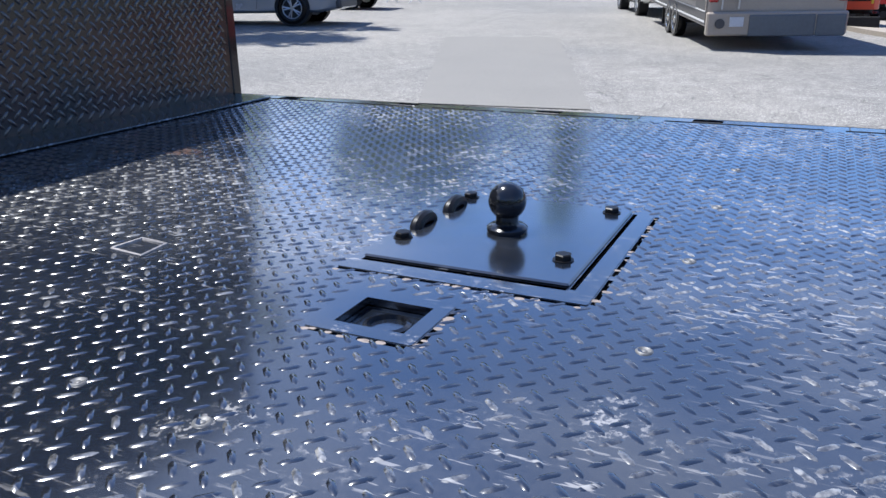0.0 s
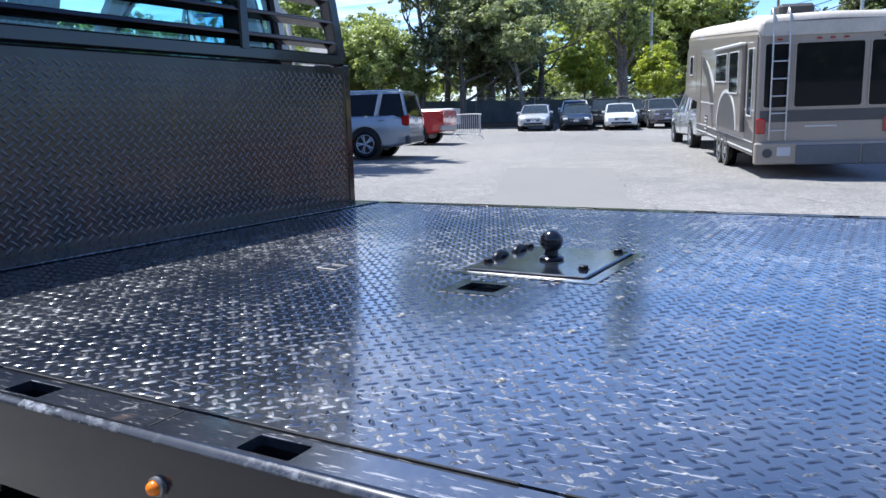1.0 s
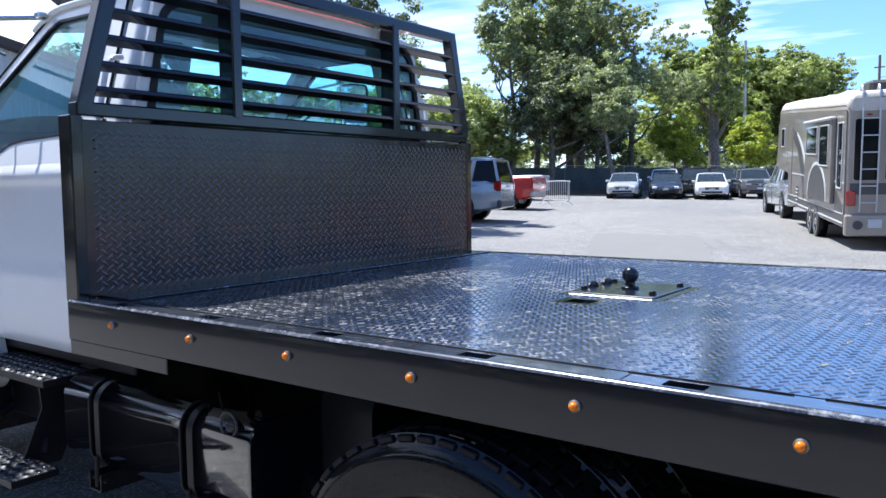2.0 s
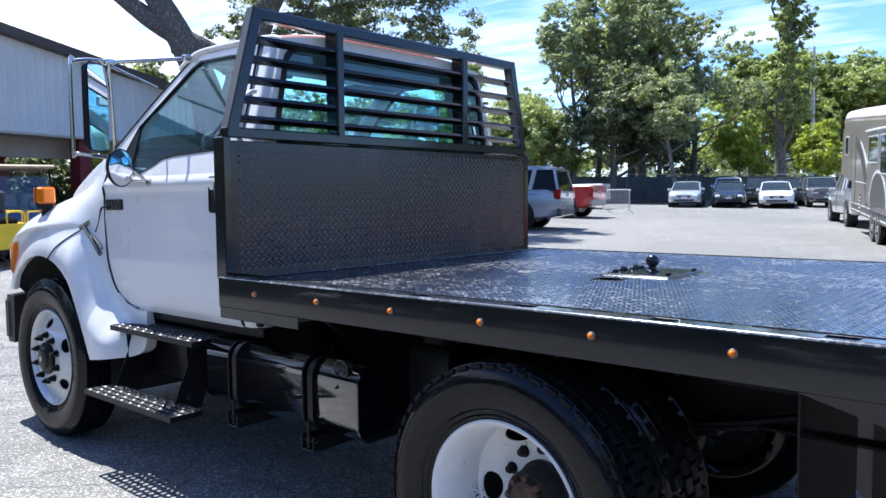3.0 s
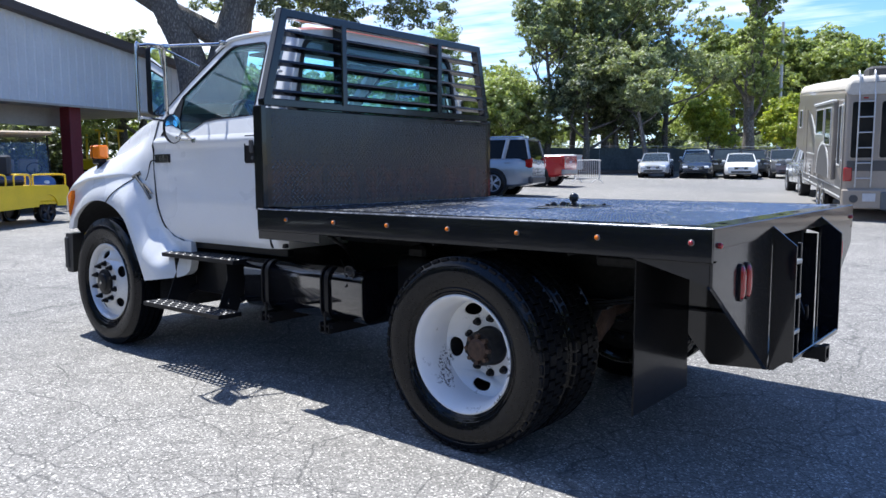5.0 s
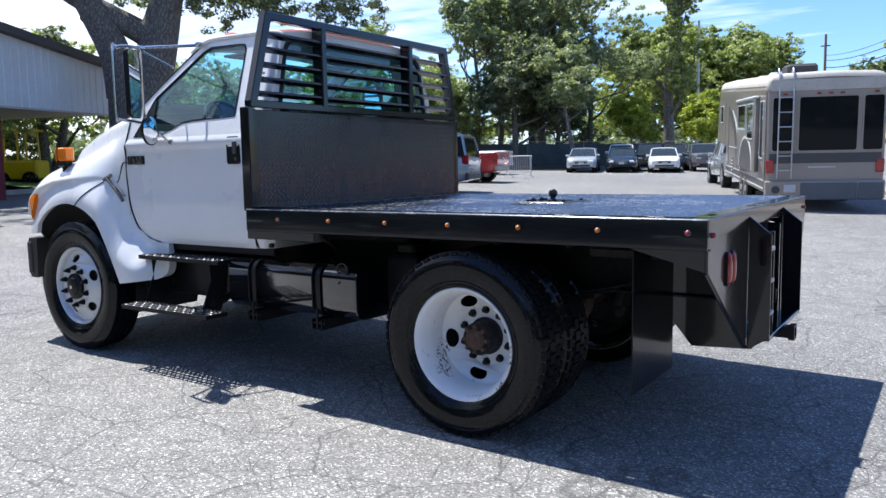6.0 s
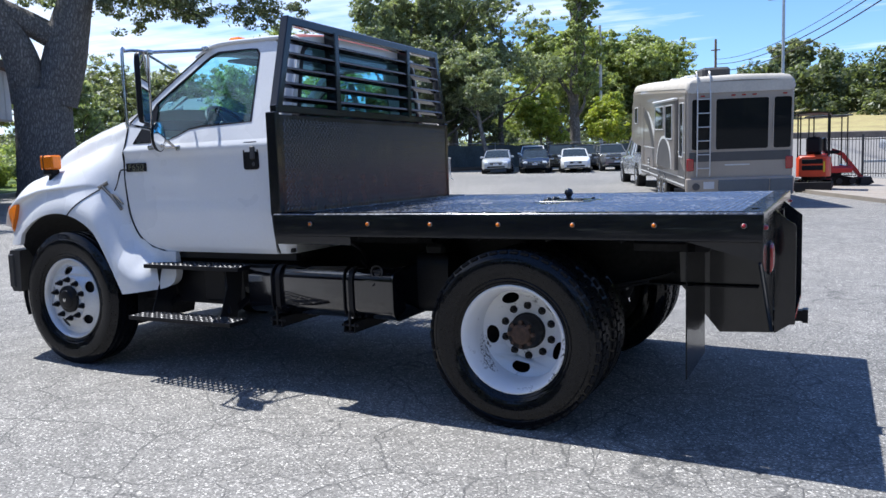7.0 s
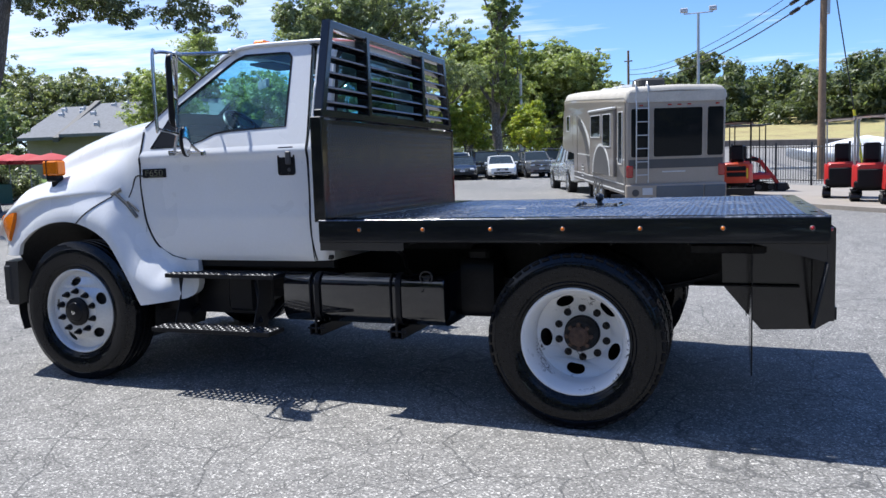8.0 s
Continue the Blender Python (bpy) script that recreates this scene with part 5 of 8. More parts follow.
    g = Geo().loft([[(-1.72 - 0.15 * (1 - (y / 0.93) ** 2), y, 1.80), (-1.79 - 0.17 * (1 - (y / 0.93) ** 2), y, 1.835 + 0.06 * (1 - (y / 0.93) ** 2)), (-1.83 - 0.14 * (1 - (y / 0.93) ** 2), y, 1.80)] for y in np.linspace(-0.93, 0.93, 15)])
    part("cowl", g, PLASTIC, cab)
    # inside
    for y0 in (-0.40, 0.40):
        g = Geo()
        g.box((-1.02, y0 - 0.26, 1.18), (-0.52, y0 + 0.26, 1.36), 0.06)
        g.loft([[(x + t, y0 + a * ww, z) for a, t in ((-1, 0.05), (-0.8, 0.0), (0.8, 0.0), (1, 0.05), (0.9, 0.15), (-0.9, 0.15))] for x, z, ww in ((-0.66, 1.30, 0.25), (-0.63, 1.52, 0.26), (-0.61, 1.70, 0.24), (-0.60, 1.73, 0.18))])
        part("seat", g, CLOTH, cab, "grey cloth seat with a low back")
    g = Geo().loft([[(x0, y, z0) for x0, z0 in ((-1.78, 1.30), (-1.78, 1.74), (-1.60, 1.71), (-1.46, 1.62), (-1.42, 1.45), (-1.55, 1.22))] for y in np.linspace(-0.88, 0.88, 9)])
    part("dashboard", g, TRIM, cab, "dark dashboard", 30)
    wheel = Geo()
    rim = [(0.20 * math.cos(a), 0.20 * math.sin(a), 0) for a in [2 * math.pi * q / 28 for q in range(29)]]
    m = pose(-1.31, -0.42, 1.80, 0, 50, 0)
    wheel.tube(rim, 0.016, 8, False, m)
    wheel.box((-0.19, -0.02, -0.02), (0.19, 0.02, 0.0), 0.008, m).box((-0.06, -0.07, -0.03), (0.10, 0.07, 0.012), 0.02, m).cyl((0, 0, -0.02), (0, 0, -0.30), 0.035, 10, None, m)
    part("steering_wheel", wheel, SATIN, cab, "dark steering wheel")
    m = pose(-1.40, -0.02, 2.195, 0, 0, 48)
    g = Geo().box((-0.016, -0.14, -0.036), (0.012, 0.14, 0.036), 0.012, m).cyl((-0.01, 0, 0.02), (-0.06, 0, 0.08), 0.008, 8, None, m)
    part("rear_view_mirror", g, CLEAR, cab, "pale rear-view mirror")
    for s in (-1, 1):
        g = Geo().box((-1.12, s * 0.25, 2.25), (-0.93, s * 0.62, 2.268), 0.006, pose(0, 0, 0))
        part("sun_visor", g, CLOTH, cab)
    g = Geo().loft([[(x, y, 2.33 - 0.05 * abs(y / 0.76) ** 3) for y in np.linspace(-0.76, 0.76, 9)] for x in (-1.12, -0.8, -0.36)], closed=False, caps=False)
    part("headliner", g, CLOTH, cab)


def roof_mat():
    m, nt, b = node_mat("roof_paint")
    vec = coords(nt)
    sep = nt.nodes.new("ShaderNodeSeparateXYZ")
    nt.links.new(vec, sep.inputs[0])
    n = tex_noise(nt, 7, 4, 0.6, vec)
    e = math_node(nt, "ADD", sep.outputs["X"], math_node(nt, "MULTIPLY", n, 0.22))
    c = mix_rgb(nt, ramp(nt, math_node(nt, "ADD", e, 1.0), [(0.675, (0, 0, 0)), (0.70, (1, 1, 1))]), (0.80, 0.80, 0.79), ramp(nt, tex_noise(nt, 20, 4, 0.6, vec), [(0.3, (0.22, 0.05, 0.03)), (0.7, (0.34, 0.10, 0.06))]))
    nt.links.new(c, b.inputs["Base Color"])
    b.inputs["Roughness"].default_value = 0.45
    return m


ROOF = roof_mat()


def build_mirrors():
    for s in (-1, 1):
        y = s * 1.30
        g = Geo().tube(catmull([(-1.31, s * 1.38, 2.26), (-1.31, s * 1.40, 2.24), (-1.31, s * 1.40, 1.80), (-1.31, s * 1.38, 1.78), (-1.33, s * 1.26, 1.77), (-1.36, s * 1.16, 1.76)], 5), 0.011, 8)
        g.tube(catmull([(-1.31, s * 1.38, 2.26), (-1.31, s * 1.30, 2.275), (-1.28, s * 1.20, 2.27)], 5), 0.011, 8)
        arm = part("mirror_arm", g, STEEL, TRUCK, "bright tubular mirror bracket")
        g = Geo().tube([(-1.28, s * 1.22, 2.268), (-1.12, s * 0.84, 2.315)], 0.0115, 8).tube([(-1.28, s * 1.20, 2.250), (-1.34, s * 0.90, 2.17)], 0.009, 8)
        g.tube([(-1.28, s * 1.21, 2.26), (-1.36, s * 1.15, 1.76), (-1.50, s * 1.02, 1.645)], 0.010, 8).tube([(-1.36, s * 1.15, 1.77), (-1.30, s * 1.01, 1.64)], 0.010, 8)
        g.tube([(-1.54, s * 1.012, 1.645), (-1.28, s * 1.012, 1.638)], 0.009, 8).box((-1.56, s * 0.99, 1.625), (-1.50, s * 1.02, 1.665), 0.008).box((-1.29, s * 0.99, 1.61), (-1.25, s * 1.02, 1.65), 0.008)
        g.box((-1.31, s * 1.18, 2.255), (-1.25, s * 1.24, 2.285), 0.008).box((-1.13, s * 0.82, 2.305), (-1.09, s * 0.87, 2.335), 0.008)
        part("brace", g, STEEL, arm)
        m = pose(-1.255, y, 2.02, 0, 0, s * -34)
        out = rounded(-0.095, -0.232, 0.095, 0.232, 0.035, 5)
        g = Geo()
        g.loft([[m @ Vector((d, u * k, v * k)) for u, v in out] for d, k in ((-0.026, 0.80), (-0.018, 0.96), (0.0, 1.0), (0.012, 1.0), (0.014, 0.965))])
        head = part("mirror_head", g, SATIN, TRUCK, "tall black-edged towing mirror", 40)
        g = Geo().prism([(u * 0.93, v * 0.97) for u, v in out], lambda u, v, t: tuple(m @ Vector((t, u, v))), 0.0142, 0.0165)
        part("mirror_glass", g, MIRROR, head, "mirror glass", 0)
        m = pose(-1.285, s * 1.165, 1.708, 0, 0, s * -24)
        g = Geo().lathe([(0.0, -0.03), (0.07, -0.025), (0.10, -0.010), (0.104, 0.0), (0.104, 0.008), (0.098, 0.010)], 32, False, m @ pose(0, 0, 0, 0, 0, -90))
        round_ = part("spot_mirror", g, SATIN, TRUCK, "round convex spot mirror", 40)
        g = Geo().lathe([(0.100, 0.008), (0.085, 0.014), (0.05, 0.021), (0.0, 0.024)], 32, False, m @ pose(0, 0, 0, 0, 0, -90))
        part("mirror_glass", g, MIRROR, round_, "convex mirror glass", 60)


def tread_step(name, x0, x1, y0, y1, z, s, label):
    """A pressed traction step: a tray of cells with raised, open dimples."""
    g = Geo()
    nx, ny = max(2, round((x1 - x0) / 0.047)), max(2, round(abs(y1 - y0) / 0.047))
    dx, dy = (x1 - x0) / nx, (y1 - y0) / ny
    for i in range(nx):
        for j in range(ny):
            cx, cy = x0 + (i + 0.5) * dx, y0 + (j + 0.5) * dy
            r = 0.0150 if (i + j) % 2 else 0.0115
            outer = [(a * dx / 2, b * dy / 2, 0) for a, b in ((1, 0), (1, 1), (0, 1), (-1, 1), (-1, 0), (-1, -1), (0, -1), (1, -1))]
            ring = [(math.cos(q * math.pi / 4), math.sin(q * math.pi / 4)) for q in range(8)]
            mid = [(a * r * 1.6, b * r * 1.6 * (1 if dy > 0 else -1), 0) for a, b in ring]
            inn = [(a * r, b * r * (1 if dy > 0 else -1), 0.006) for a, b in ring]
            v = [(cx + p[0], s * (cy + p[1]), z + p[2]) for p in outer + mid + inn]
            f = [(k, (k + 1) % 8, 8 + (k + 1) % 8, 8 + k) for k in range(8)] + [(8 + k, 8 + (k + 1) % 8, 16 + (k + 1) % 8, 16 + k) for k in range(8)]
            g.add(v, f)
    step = part(name, g, STEPSTEEL, TRUCK, label, 30)
    bm = bmesh.new()
    bm.from_mesh(step.data)
    bmesh.ops.remove_doubles(bm, verts=bm.verts, dist=0.0005)
    bm.to_mesh(step.data)
    bm.free()
    g = Geo()
    for ya in (y0, y1):
        g.box((x0 - 0.004, s * ya - 0.004, z - 0.027), (x1 + 0.004, s * ya + 0.004, z + 0.002), 0.002)
    for xa in (x0, x1):
        g.box((xa - 0.004, s * y0, z - 0.027), (xa + 0.004, s * y1, z + 0.002), 0.002)
    part("step_lip", g, SATIN, step)
    return step


STEPSTEEL = surface("step_steel", (0.055, 0.055, 0.058), 0.42, 0.5, grain=80, vary=0.5, stain=14, stain_vary=0.4, bumps=0.2)


def build_flanks():
    for s in (-1, 1):
        tread_step("lower_step", -1.575, -0.65, 1.10, 1.275, 0.462, s, "black pressed traction step worn bright on top")
        tread_step("upper_step", -1.57, -0.70, 0.90, 1.115, 0.808, s, "black pressed traction step below the door")
        g = Geo()
        for x in (-1.50, -0.86):
            g.prism([(0.88, 0.82), (1.06, 0.79), (1.05, 0.66), (1.13, 0.47), (1.24, 0.44), (1.24, 0.42), (0.98, 0.42), (0.92, 0.55)], lambda u, v, t: (t, s * u, v), x - 0.004, x + 0.004)
            g.tube([(x, s * 0.45, 0.72), (x, s * 0.95, 0.50)], 0.025, 8)
        g.box((-1.5, s * 0.86, 0.50), (-0.86, s * 0.875, 0.80), 0.005).box((-1.22, s * 0.84, 0.52), (-1.0, s * 0.90, 0.78), 0.02)
        g.tube(catmull([(-0.93, s * 0.98, 0.74), (-0.88, s * 1.03, 0.66), (-0.88, s * 1.03, 0.56), (-0.84, s * 1.06, 0.48)], 5), 0.012, 8)
        part("step_bracket", g, SATIN, TRUCK, "black folded step bracket")
        g = Geo().box((-1.80, s * 0.88, 0.84), (-0.34, s * 0.94, 0.895), 0.006).box((-1.80, s * 0.86, 0.52), (-1.52, s * 0.95, 0.62), 0.01)
        part("sill", g, SATIN, TRUCK)
        if s > 0:
            g = Geo().box((-0.6, 0.5, 0.5), (0.3, 0.95, 0.86), 0.06)
            part("tool_box", g, SATIN, TRUCK)
            continue
        # fuel tank
        prof = []
        for cy, cz, a0 in ((-0.98, 0.745, 90), (-0.98, 0.575, 180), (-0.58, 0.575, 270), (-0.58, 0.745, 0)):
            prof += [(cy + 0.08 * math.cos(radians(a0 + 15 * q)), cz + 0.08 * math.sin(radians(a0 + 15 * q))) for q in range(7)]
        g = Geo().loft([[(x, cy0 + (y - cy0) * k, cz0 + (z - cz0) * k) for y, z in prof] for cy0, cz0 in ((-0.78, 0.66),) for x, k in ((-0.665, 0.96), (-0.655, 1.0), (0.455, 1.0), (0.462, 1.012), (0.475, 1.012), (0.482, 0.97))])
        tank = part("fuel_tank", g, TANK, TRUCK, "glossy black step-side fuel tank held by two straps", 50)
        for x in (-0.43, 0.145):
            for dx in (-0.012, 0.022):
                ring = [(y, z) for y, z in prof[:15]]
                g = Geo().loft([[(x + dx + w, -0.78 + (y + 0.78) * k, 0.66 + (z - 0.66) * k) for y, z in ring] for w, k in ((-0.016, 1.005), (-0.016, 1.02), (0.016, 1.02), (0.016, 1.005))], closed=False, caps=False) if dx > 0 else Geo().tube([(x - 0.03, -0.78 + (y + 0.78) * 1.012, 0.66 + (z - 0.66) * 1.012) for y, z in ring[:11]], 0.005, 6)
                part("tank_strap", g, SATIN, tank, "", 60)
            g = Geo().box((x - 0.035, -1.075, 0.415), (x - 0.028, -0.42, 0.485), 0.002).box((x + 0.043, -1.075, 0.415), (x + 0.05, -0.42, 0.485), 0.002).box((x - 0.035, -1.075, 0.415), (x + 0.05, -0.42, 0.422), 0.002)
            g.cyl((x - 0.055, -1.06, 0.46), (x + 0.07, -1.06, 0.46), 0.008, 8).cyl((x + 0.008, -1.065, 0.43), (x + 0.008, -1.065, 0.55), 0.009, 8)
            part("tank_bracket", g, SATIN, tank)
        g = Geo().lathe([(0.0, 0.012), (0.020, 0.011), (0.025, 0.002), (0.025, -0.03), (0.0, -0.03)], 20, False, pose(0.357, -1.035, 0.80, 40, 0, 180))
        g.box((-0.028, 0.008, -0.005), (0.028, 0.022, 0.005), 0.002, pose(0.357, -1.035, 0.80, 40, 0, 180))
        g.tube([(0.357 + 0.04 * math.cos(a), -1.05, 0.805 + 0.04 * math.sin(a)) for a in [2 * math.pi * q / 16 for q in range(17)]], 0.005, 6)
        part("filler_cap", g, STEPSTEEL, tank, "dull dark steel filler cap")
        g = Geo().tube(catmull([(0.357, -1.05, 0.76), (0.33, -1.06, 0.72), (0.30, -1.02, 0.78), (0.18, -0.95, 0.86)], 5), 0.004, 6)
        g.tube(catmull([(0.1, -0.75, 0.83), (0.12, -0.85, 0.92), (0.05, -0.9, 1.0), (0.08, -0.7, 1.05)], 6), 0.012, 8)
        part("fuel_hose", g, SATIN, tank)
        g = Geo().loft([[(x, -0.62 + (y + 0.78) * 0.5 * k, 0.70 + (z - 0.66) * 1.15 * k) for y, z in prof] for x, k in ((0.48, 1.0), (0.66, 1.0), (0.70, 0.93))])
        part("air_tank_box", g, SATIN, TRUCK, "black box behind the tank", 40)


build_front()
build_cab()
build_mirrors()
build_flanks()
bpy.context.view_layer.update()

# ---------------------------------------------------------------- trees and planting
OAK_LEAF = leaf_mat("oak_leaf", (0.165, 0.192, 0.118), (0.345, 0.385, 0.250), (0.50, 0.52, 0.40))
PALE_LEAF = leaf_mat("pale_leaf", (0.205, 0.245, 0.100), (0.375, 0.425, 0.195), (0.48, 0.51, 0.30))
DARK_LEAF = leaf_mat("dark_leaf", (0.080, 0.098, 0.065), (0.190, 0.218, 0.145), (0.42, 0.45, 0.36))
LIME_LEAF = leaf_mat("lime_leaf", (0.22, 0.27, 0.04), (0.43, 0.48, 0.08), (0.58, 0.50, 0.12))
HILL_LEAF = leaf_mat("hill_leaf", (0.145, 0.168, 0.105), (0.275, 0.300, 0.190), (0.36, 0.37, 0.24))
FOREST_LEAF = leaf_mat("forest_leaf", (0.075, 0.095, 0.056), (0.175, 0.208, 0.115), (0.26, 0.28, 0.17))
OAK_BARK = bark_mat("oak_bark", (0.135, 0.120, 0.106), (0.275, 0.25, 0.225), 15)
GREY_BARK = bark_mat("grey_bark", (0.16, 0.14, 0.12), (0.30, 0.27, 0.24), 9)


def leaf_mesh(name, blobs, count, size, material, seed, flat=0.75, clump=0.31, per=26):
    """Many small folded leaves in clumps, the clumps gathered in the outer part of blobs (x, y, z, radius)."""
    rng = np.random.default_rng(seed)
    b = np.array(blobs, float)
    clumps = max(len(b) * 2, count // per)
    weight = b[:, 3] ** 2
    pick = rng.choice(len(b), clumps, p=weight / weight.sum())
    d = rng.normal(size=(clumps, 3))
    d /= np.linalg.norm(d, axis=1)[:, None]
    r = b[pick, 3] * rng.uniform(0.30, 1.0, clumps) ** 0.5 * rng.choice([1.0, 1.2], clumps, p=[0.85, 0.15])
    centre = b[pick, :3] + d * r[:, None] * np.array([1, 1, flat])
    wide = clump * np.sqrt(b[pick, 3]) * rng.uniform(0.55, 1.35, clumps)
    k = rng.integers(0, clumps, count)
    o = rng.normal(size=(count, 3))
    o /= np.linalg.norm(o, axis=1)[:, None]
    p = centre[k] + o * (wide[k] * rng.uniform(0.1, 1.0, count) ** 0.45)[:, None] * np.array([1, 1, 0.62])
    n = o * 0.55 + d[k] * 0.35 + rng.normal(size=(count, 3)) * 0.42 + np.array([0, 0, 0.45])
    n /= np.linalg.norm(n, axis=1)[:, None]
    u = np.cross(n, rng.normal(size=(count, 3)))
    u /= np.linalg.norm(u, axis=1)[:, None]
    w = np.cross(n, u)
    s = size * rng.uniform(0.6, 1.35, count)[:, None]
    v = np.stack([p - u * s, p + w * s * 0.5 - n * s * 0.15, p + u * s, p - w * s * 0.5 - n * s * 0.15], 1).reshape(-1, 3)
    base = np.arange(count)[:, None] * 4
    tri = (base + np.array([[0, 1, 2, 0, 2, 3]])).reshape(-1)
    me = bpy.data.meshes.new(name)
    me.vertices.add(len(v))
    me.vertices.foreach_set("co", v.ravel().astype(np.float32))
    me.loops.add(len(tri))
    me.loops.foreach_set("vertex_index", tri.astype(np.int32))
    me.polygons.add(len(tri) // 3)
    me.polygons.foreach_set("loop_start", np.arange(0, len(tri), 3, dtype=np.int32))
    me.update(calc_edges=True)
    me.materials.append(material)
    return me


def limb(g, rng, start, way, length, r0, depth, tips, rise=0.15, spread=0.75):
    """A bent tapering limb that forks; collects the twig ends."""
    pts, p, d = [Vector(start)], Vector(start), Vector(way).normalized()
    n = 5
    for i in range(n):
        d = (d + Vector((rng.gauss(0, 0.18), rng.gauss(0, 0.18), rng.gauss(rise * 0.5, 0.12)))).normalized()
        p = p + d * (length / n)
        pts.append(p.copy())
    g.tube(pts, [r0 * (1 - 0.55 * i / n) for i in range(n + 1)], 8 if depth > 1 else 6)
    if depth == 0:
        tips.append((*p, length))
        tips.append((*pts[3], length * 0.8))
        return
    for k in range(rng.choice((2, 3, 3))):
        at = pts[rng.choice((3, 4, 5))]
        side = Vector((rng.gauss(0, 1), rng.gauss(0, 1), rng.gauss(rise, 0.5))).normalized()
        limb(g, rng, at, d * (1 - spread * 0.5) + side * spread, length * rng.uniform(0.55, 0.8), r0 * 0.45, depth - 1, tips, rise, spread)


def make_tree(name, label, at, seed, height, trunk_r, crown_from, limbs, limb_len, blob, leaves, leaf, material, bark, rise=0.25, spread=0.75, lean=(0, 0), depth=1, group=""):
    rng = random.Random(seed)
    tree = thing(name, label, "tree", group, at)
    g = Geo()
    pts = []
    for i in range(8):
        t = i / 7
        pts.append((lean[0] * t + rng.gauss(0, 0.015) * height * t, lean[1] * t + rng.gauss(0, 0.015) * height * t, height * 0.86 * t - 0.1))
    g.tube(pts, [trunk_r * (1.25 if i == 0 else 1 - 0.85 * i / 7) for i in range(8)], 12)
    tips = [(*pts[-1], limb_len * 0.6)]
    for k in range(limbs):
        t = crown_from + (1 - crown_from) * (k + rng.random()) / limbs
        i = min(6, int(t * 7))
        a = Vector(pts[i]).lerp(Vector(pts[i + 1]), t * 7 - i)
        ang = k * 2.4 + rng.gauss(0, 0.3)
        length = limb_len * (1.0 - 0.55 * max(0, (t - crown_from) / (1 - crown_from + 0.01))) * rng.uniform(0.8, 1.2)
        limb(g, rng, a, (math.cos(ang), math.sin(ang), rise + rng.gauss(0, 0.1)), length, trunk_r * 0.4 * (1.1 - t * 0.6), depth, tips, rise, spread)
    part("trunk", g, bark, tree, "", 60)
    blobs = [(x, y, z, blob * rng.uniform(0.6, 1.25)) for x, y, z, _ in tips]
    part("crown", leaf_mesh("crown", blobs, leaves, leaf, material, seed), None, tree)
    return tree


def build_trees():
    # the great oak beside the building
    rng = random.Random(11)
    oak = thing("oak_tree", "old forked oak with rugged grey bark and a spreading crown", "tree", "", on_ground(-20.0, 11.55))
    g = Geo()
    g.tube(catmull([(0.12, 0.08, -0.2), (0.13, 0.08, 0.5), (0.15, 0.1, 1.8), (0.15, 0.12, 3.0), (0.22, 0.12, 3.7)], 4), [1.15, 1.05, 1.0, 0.97, 0.93, 0.91, 0.9, 0.89, 0.88, 0.87, 0.86, 0.86, 0.86, 0.85, 0.85, 0.84, 0.82], 20)
    left = [(-0.05, -0.12, 3.3), (0.03, -0.42, 4.6), (-0.12, -0.95, 5.8), (-0.42, -1.65, 7.2), (-1.0, -2.4, 8.6)]
    right = [(0.38, 0.35, 3.3), (0.75, 0.58, 4.6), (1.0, 0.70, 5.7), (1.38, 0.92, 6.9), (1.9, 1.7, 8.6)]
    cross = [(0.85, 0.62, 5.1), (0.35, -0.1, 5.6), (-0.15, -0.95, 6.1), (-0.8, -1.9, 6.8), (-1.9, -2.9, 8.0)]
    for run, r in ((left, (0.60, 0.52, 0.46, 0.38, 0.3)), (right, (0.72, 0.66, 0.6, 0.45, 0.33)), (cross, (0.42, 0.38, 0.35, 0.3, 0.2))):
        pts = catmull(run, 4)
        g.tube(pts, [float(np.interp(i / (len(pts) - 1), np.linspace(0, 1, 5), r)) for i in range(len(pts))], 14)
    g.ball((-0.28, -1.25, 5.75), 0.16, 10)
    tips = []
    for start, way, length, r in (((-1.0, -2.4, 8.6), (-0.6, -0.7, 0.5), 5, 0.26), ((-0.42, -1.65, 7.2), (-0.9, 0.3, 0.4), 5, 0.24), ((1.9, 1.7, 8.6), (0.5, 0.8, 0.5), 3.6, 0.26), ((1.9, 1.7, 8.6), (-0.4, 0.7, 0.6), 3.6, 0.22), ((-1.9, -2.9, 8.0), (-0.7, -0.6, 0.2), 5, 0.18), ((1.9, 1.7, 8.6), (0.9, -0.1, 0.45), 3.6, 0.22), ((-0.42, -1.65, 7.2), (0.6, -0.9, 0.6), 4.5, 0.2), ((1.38, 0.92, 6.9), (0.55, 0.85, 0.10), 4.5, 0.16)):
        limb(g, rng, start, way, length, r, 2, tips, 0.12, 0.8)
    part("trunk", g, OAK_BARK, oak, "", 60)
    blobs = [(x, y, z, rng.uniform(0.65, 1.2)) for x, y, z, _ in tips]
    blobs += [(0.9 + 0.42 * k + rng.gauss(0, 0.6), 0.9 + 0.40 * k + rng.gauss(0, 0.6), 6.55 - 0.03 * k + rng.gauss(0, 0.25), rng.uniform(0.5, 0.85)) for k in range(13)]
    blobs += [(0.5 + rng.uniform(0, 5), 0.8 + rng.uniform(0, 5), 7.7 + rng.gauss(0, 0.5), 1.1) for k in range(16)]
    part("crown", leaf_mesh("crown", blobs, 120000, 0.066, DARK_LEAF, 5, 0.75, 0.30, 60), None, oak)
    # trees behind the parked cars
    make_tree("evergreen_oak", "dense dark evergreen oak behind the parked cars", on_ground(-23.3, 44.7), 21, 8.3, 0.3, 0.22, 15, 3.2, 1.25, 40000, 0.115, DARK_LEAF, OAK_BARK, 0.2)
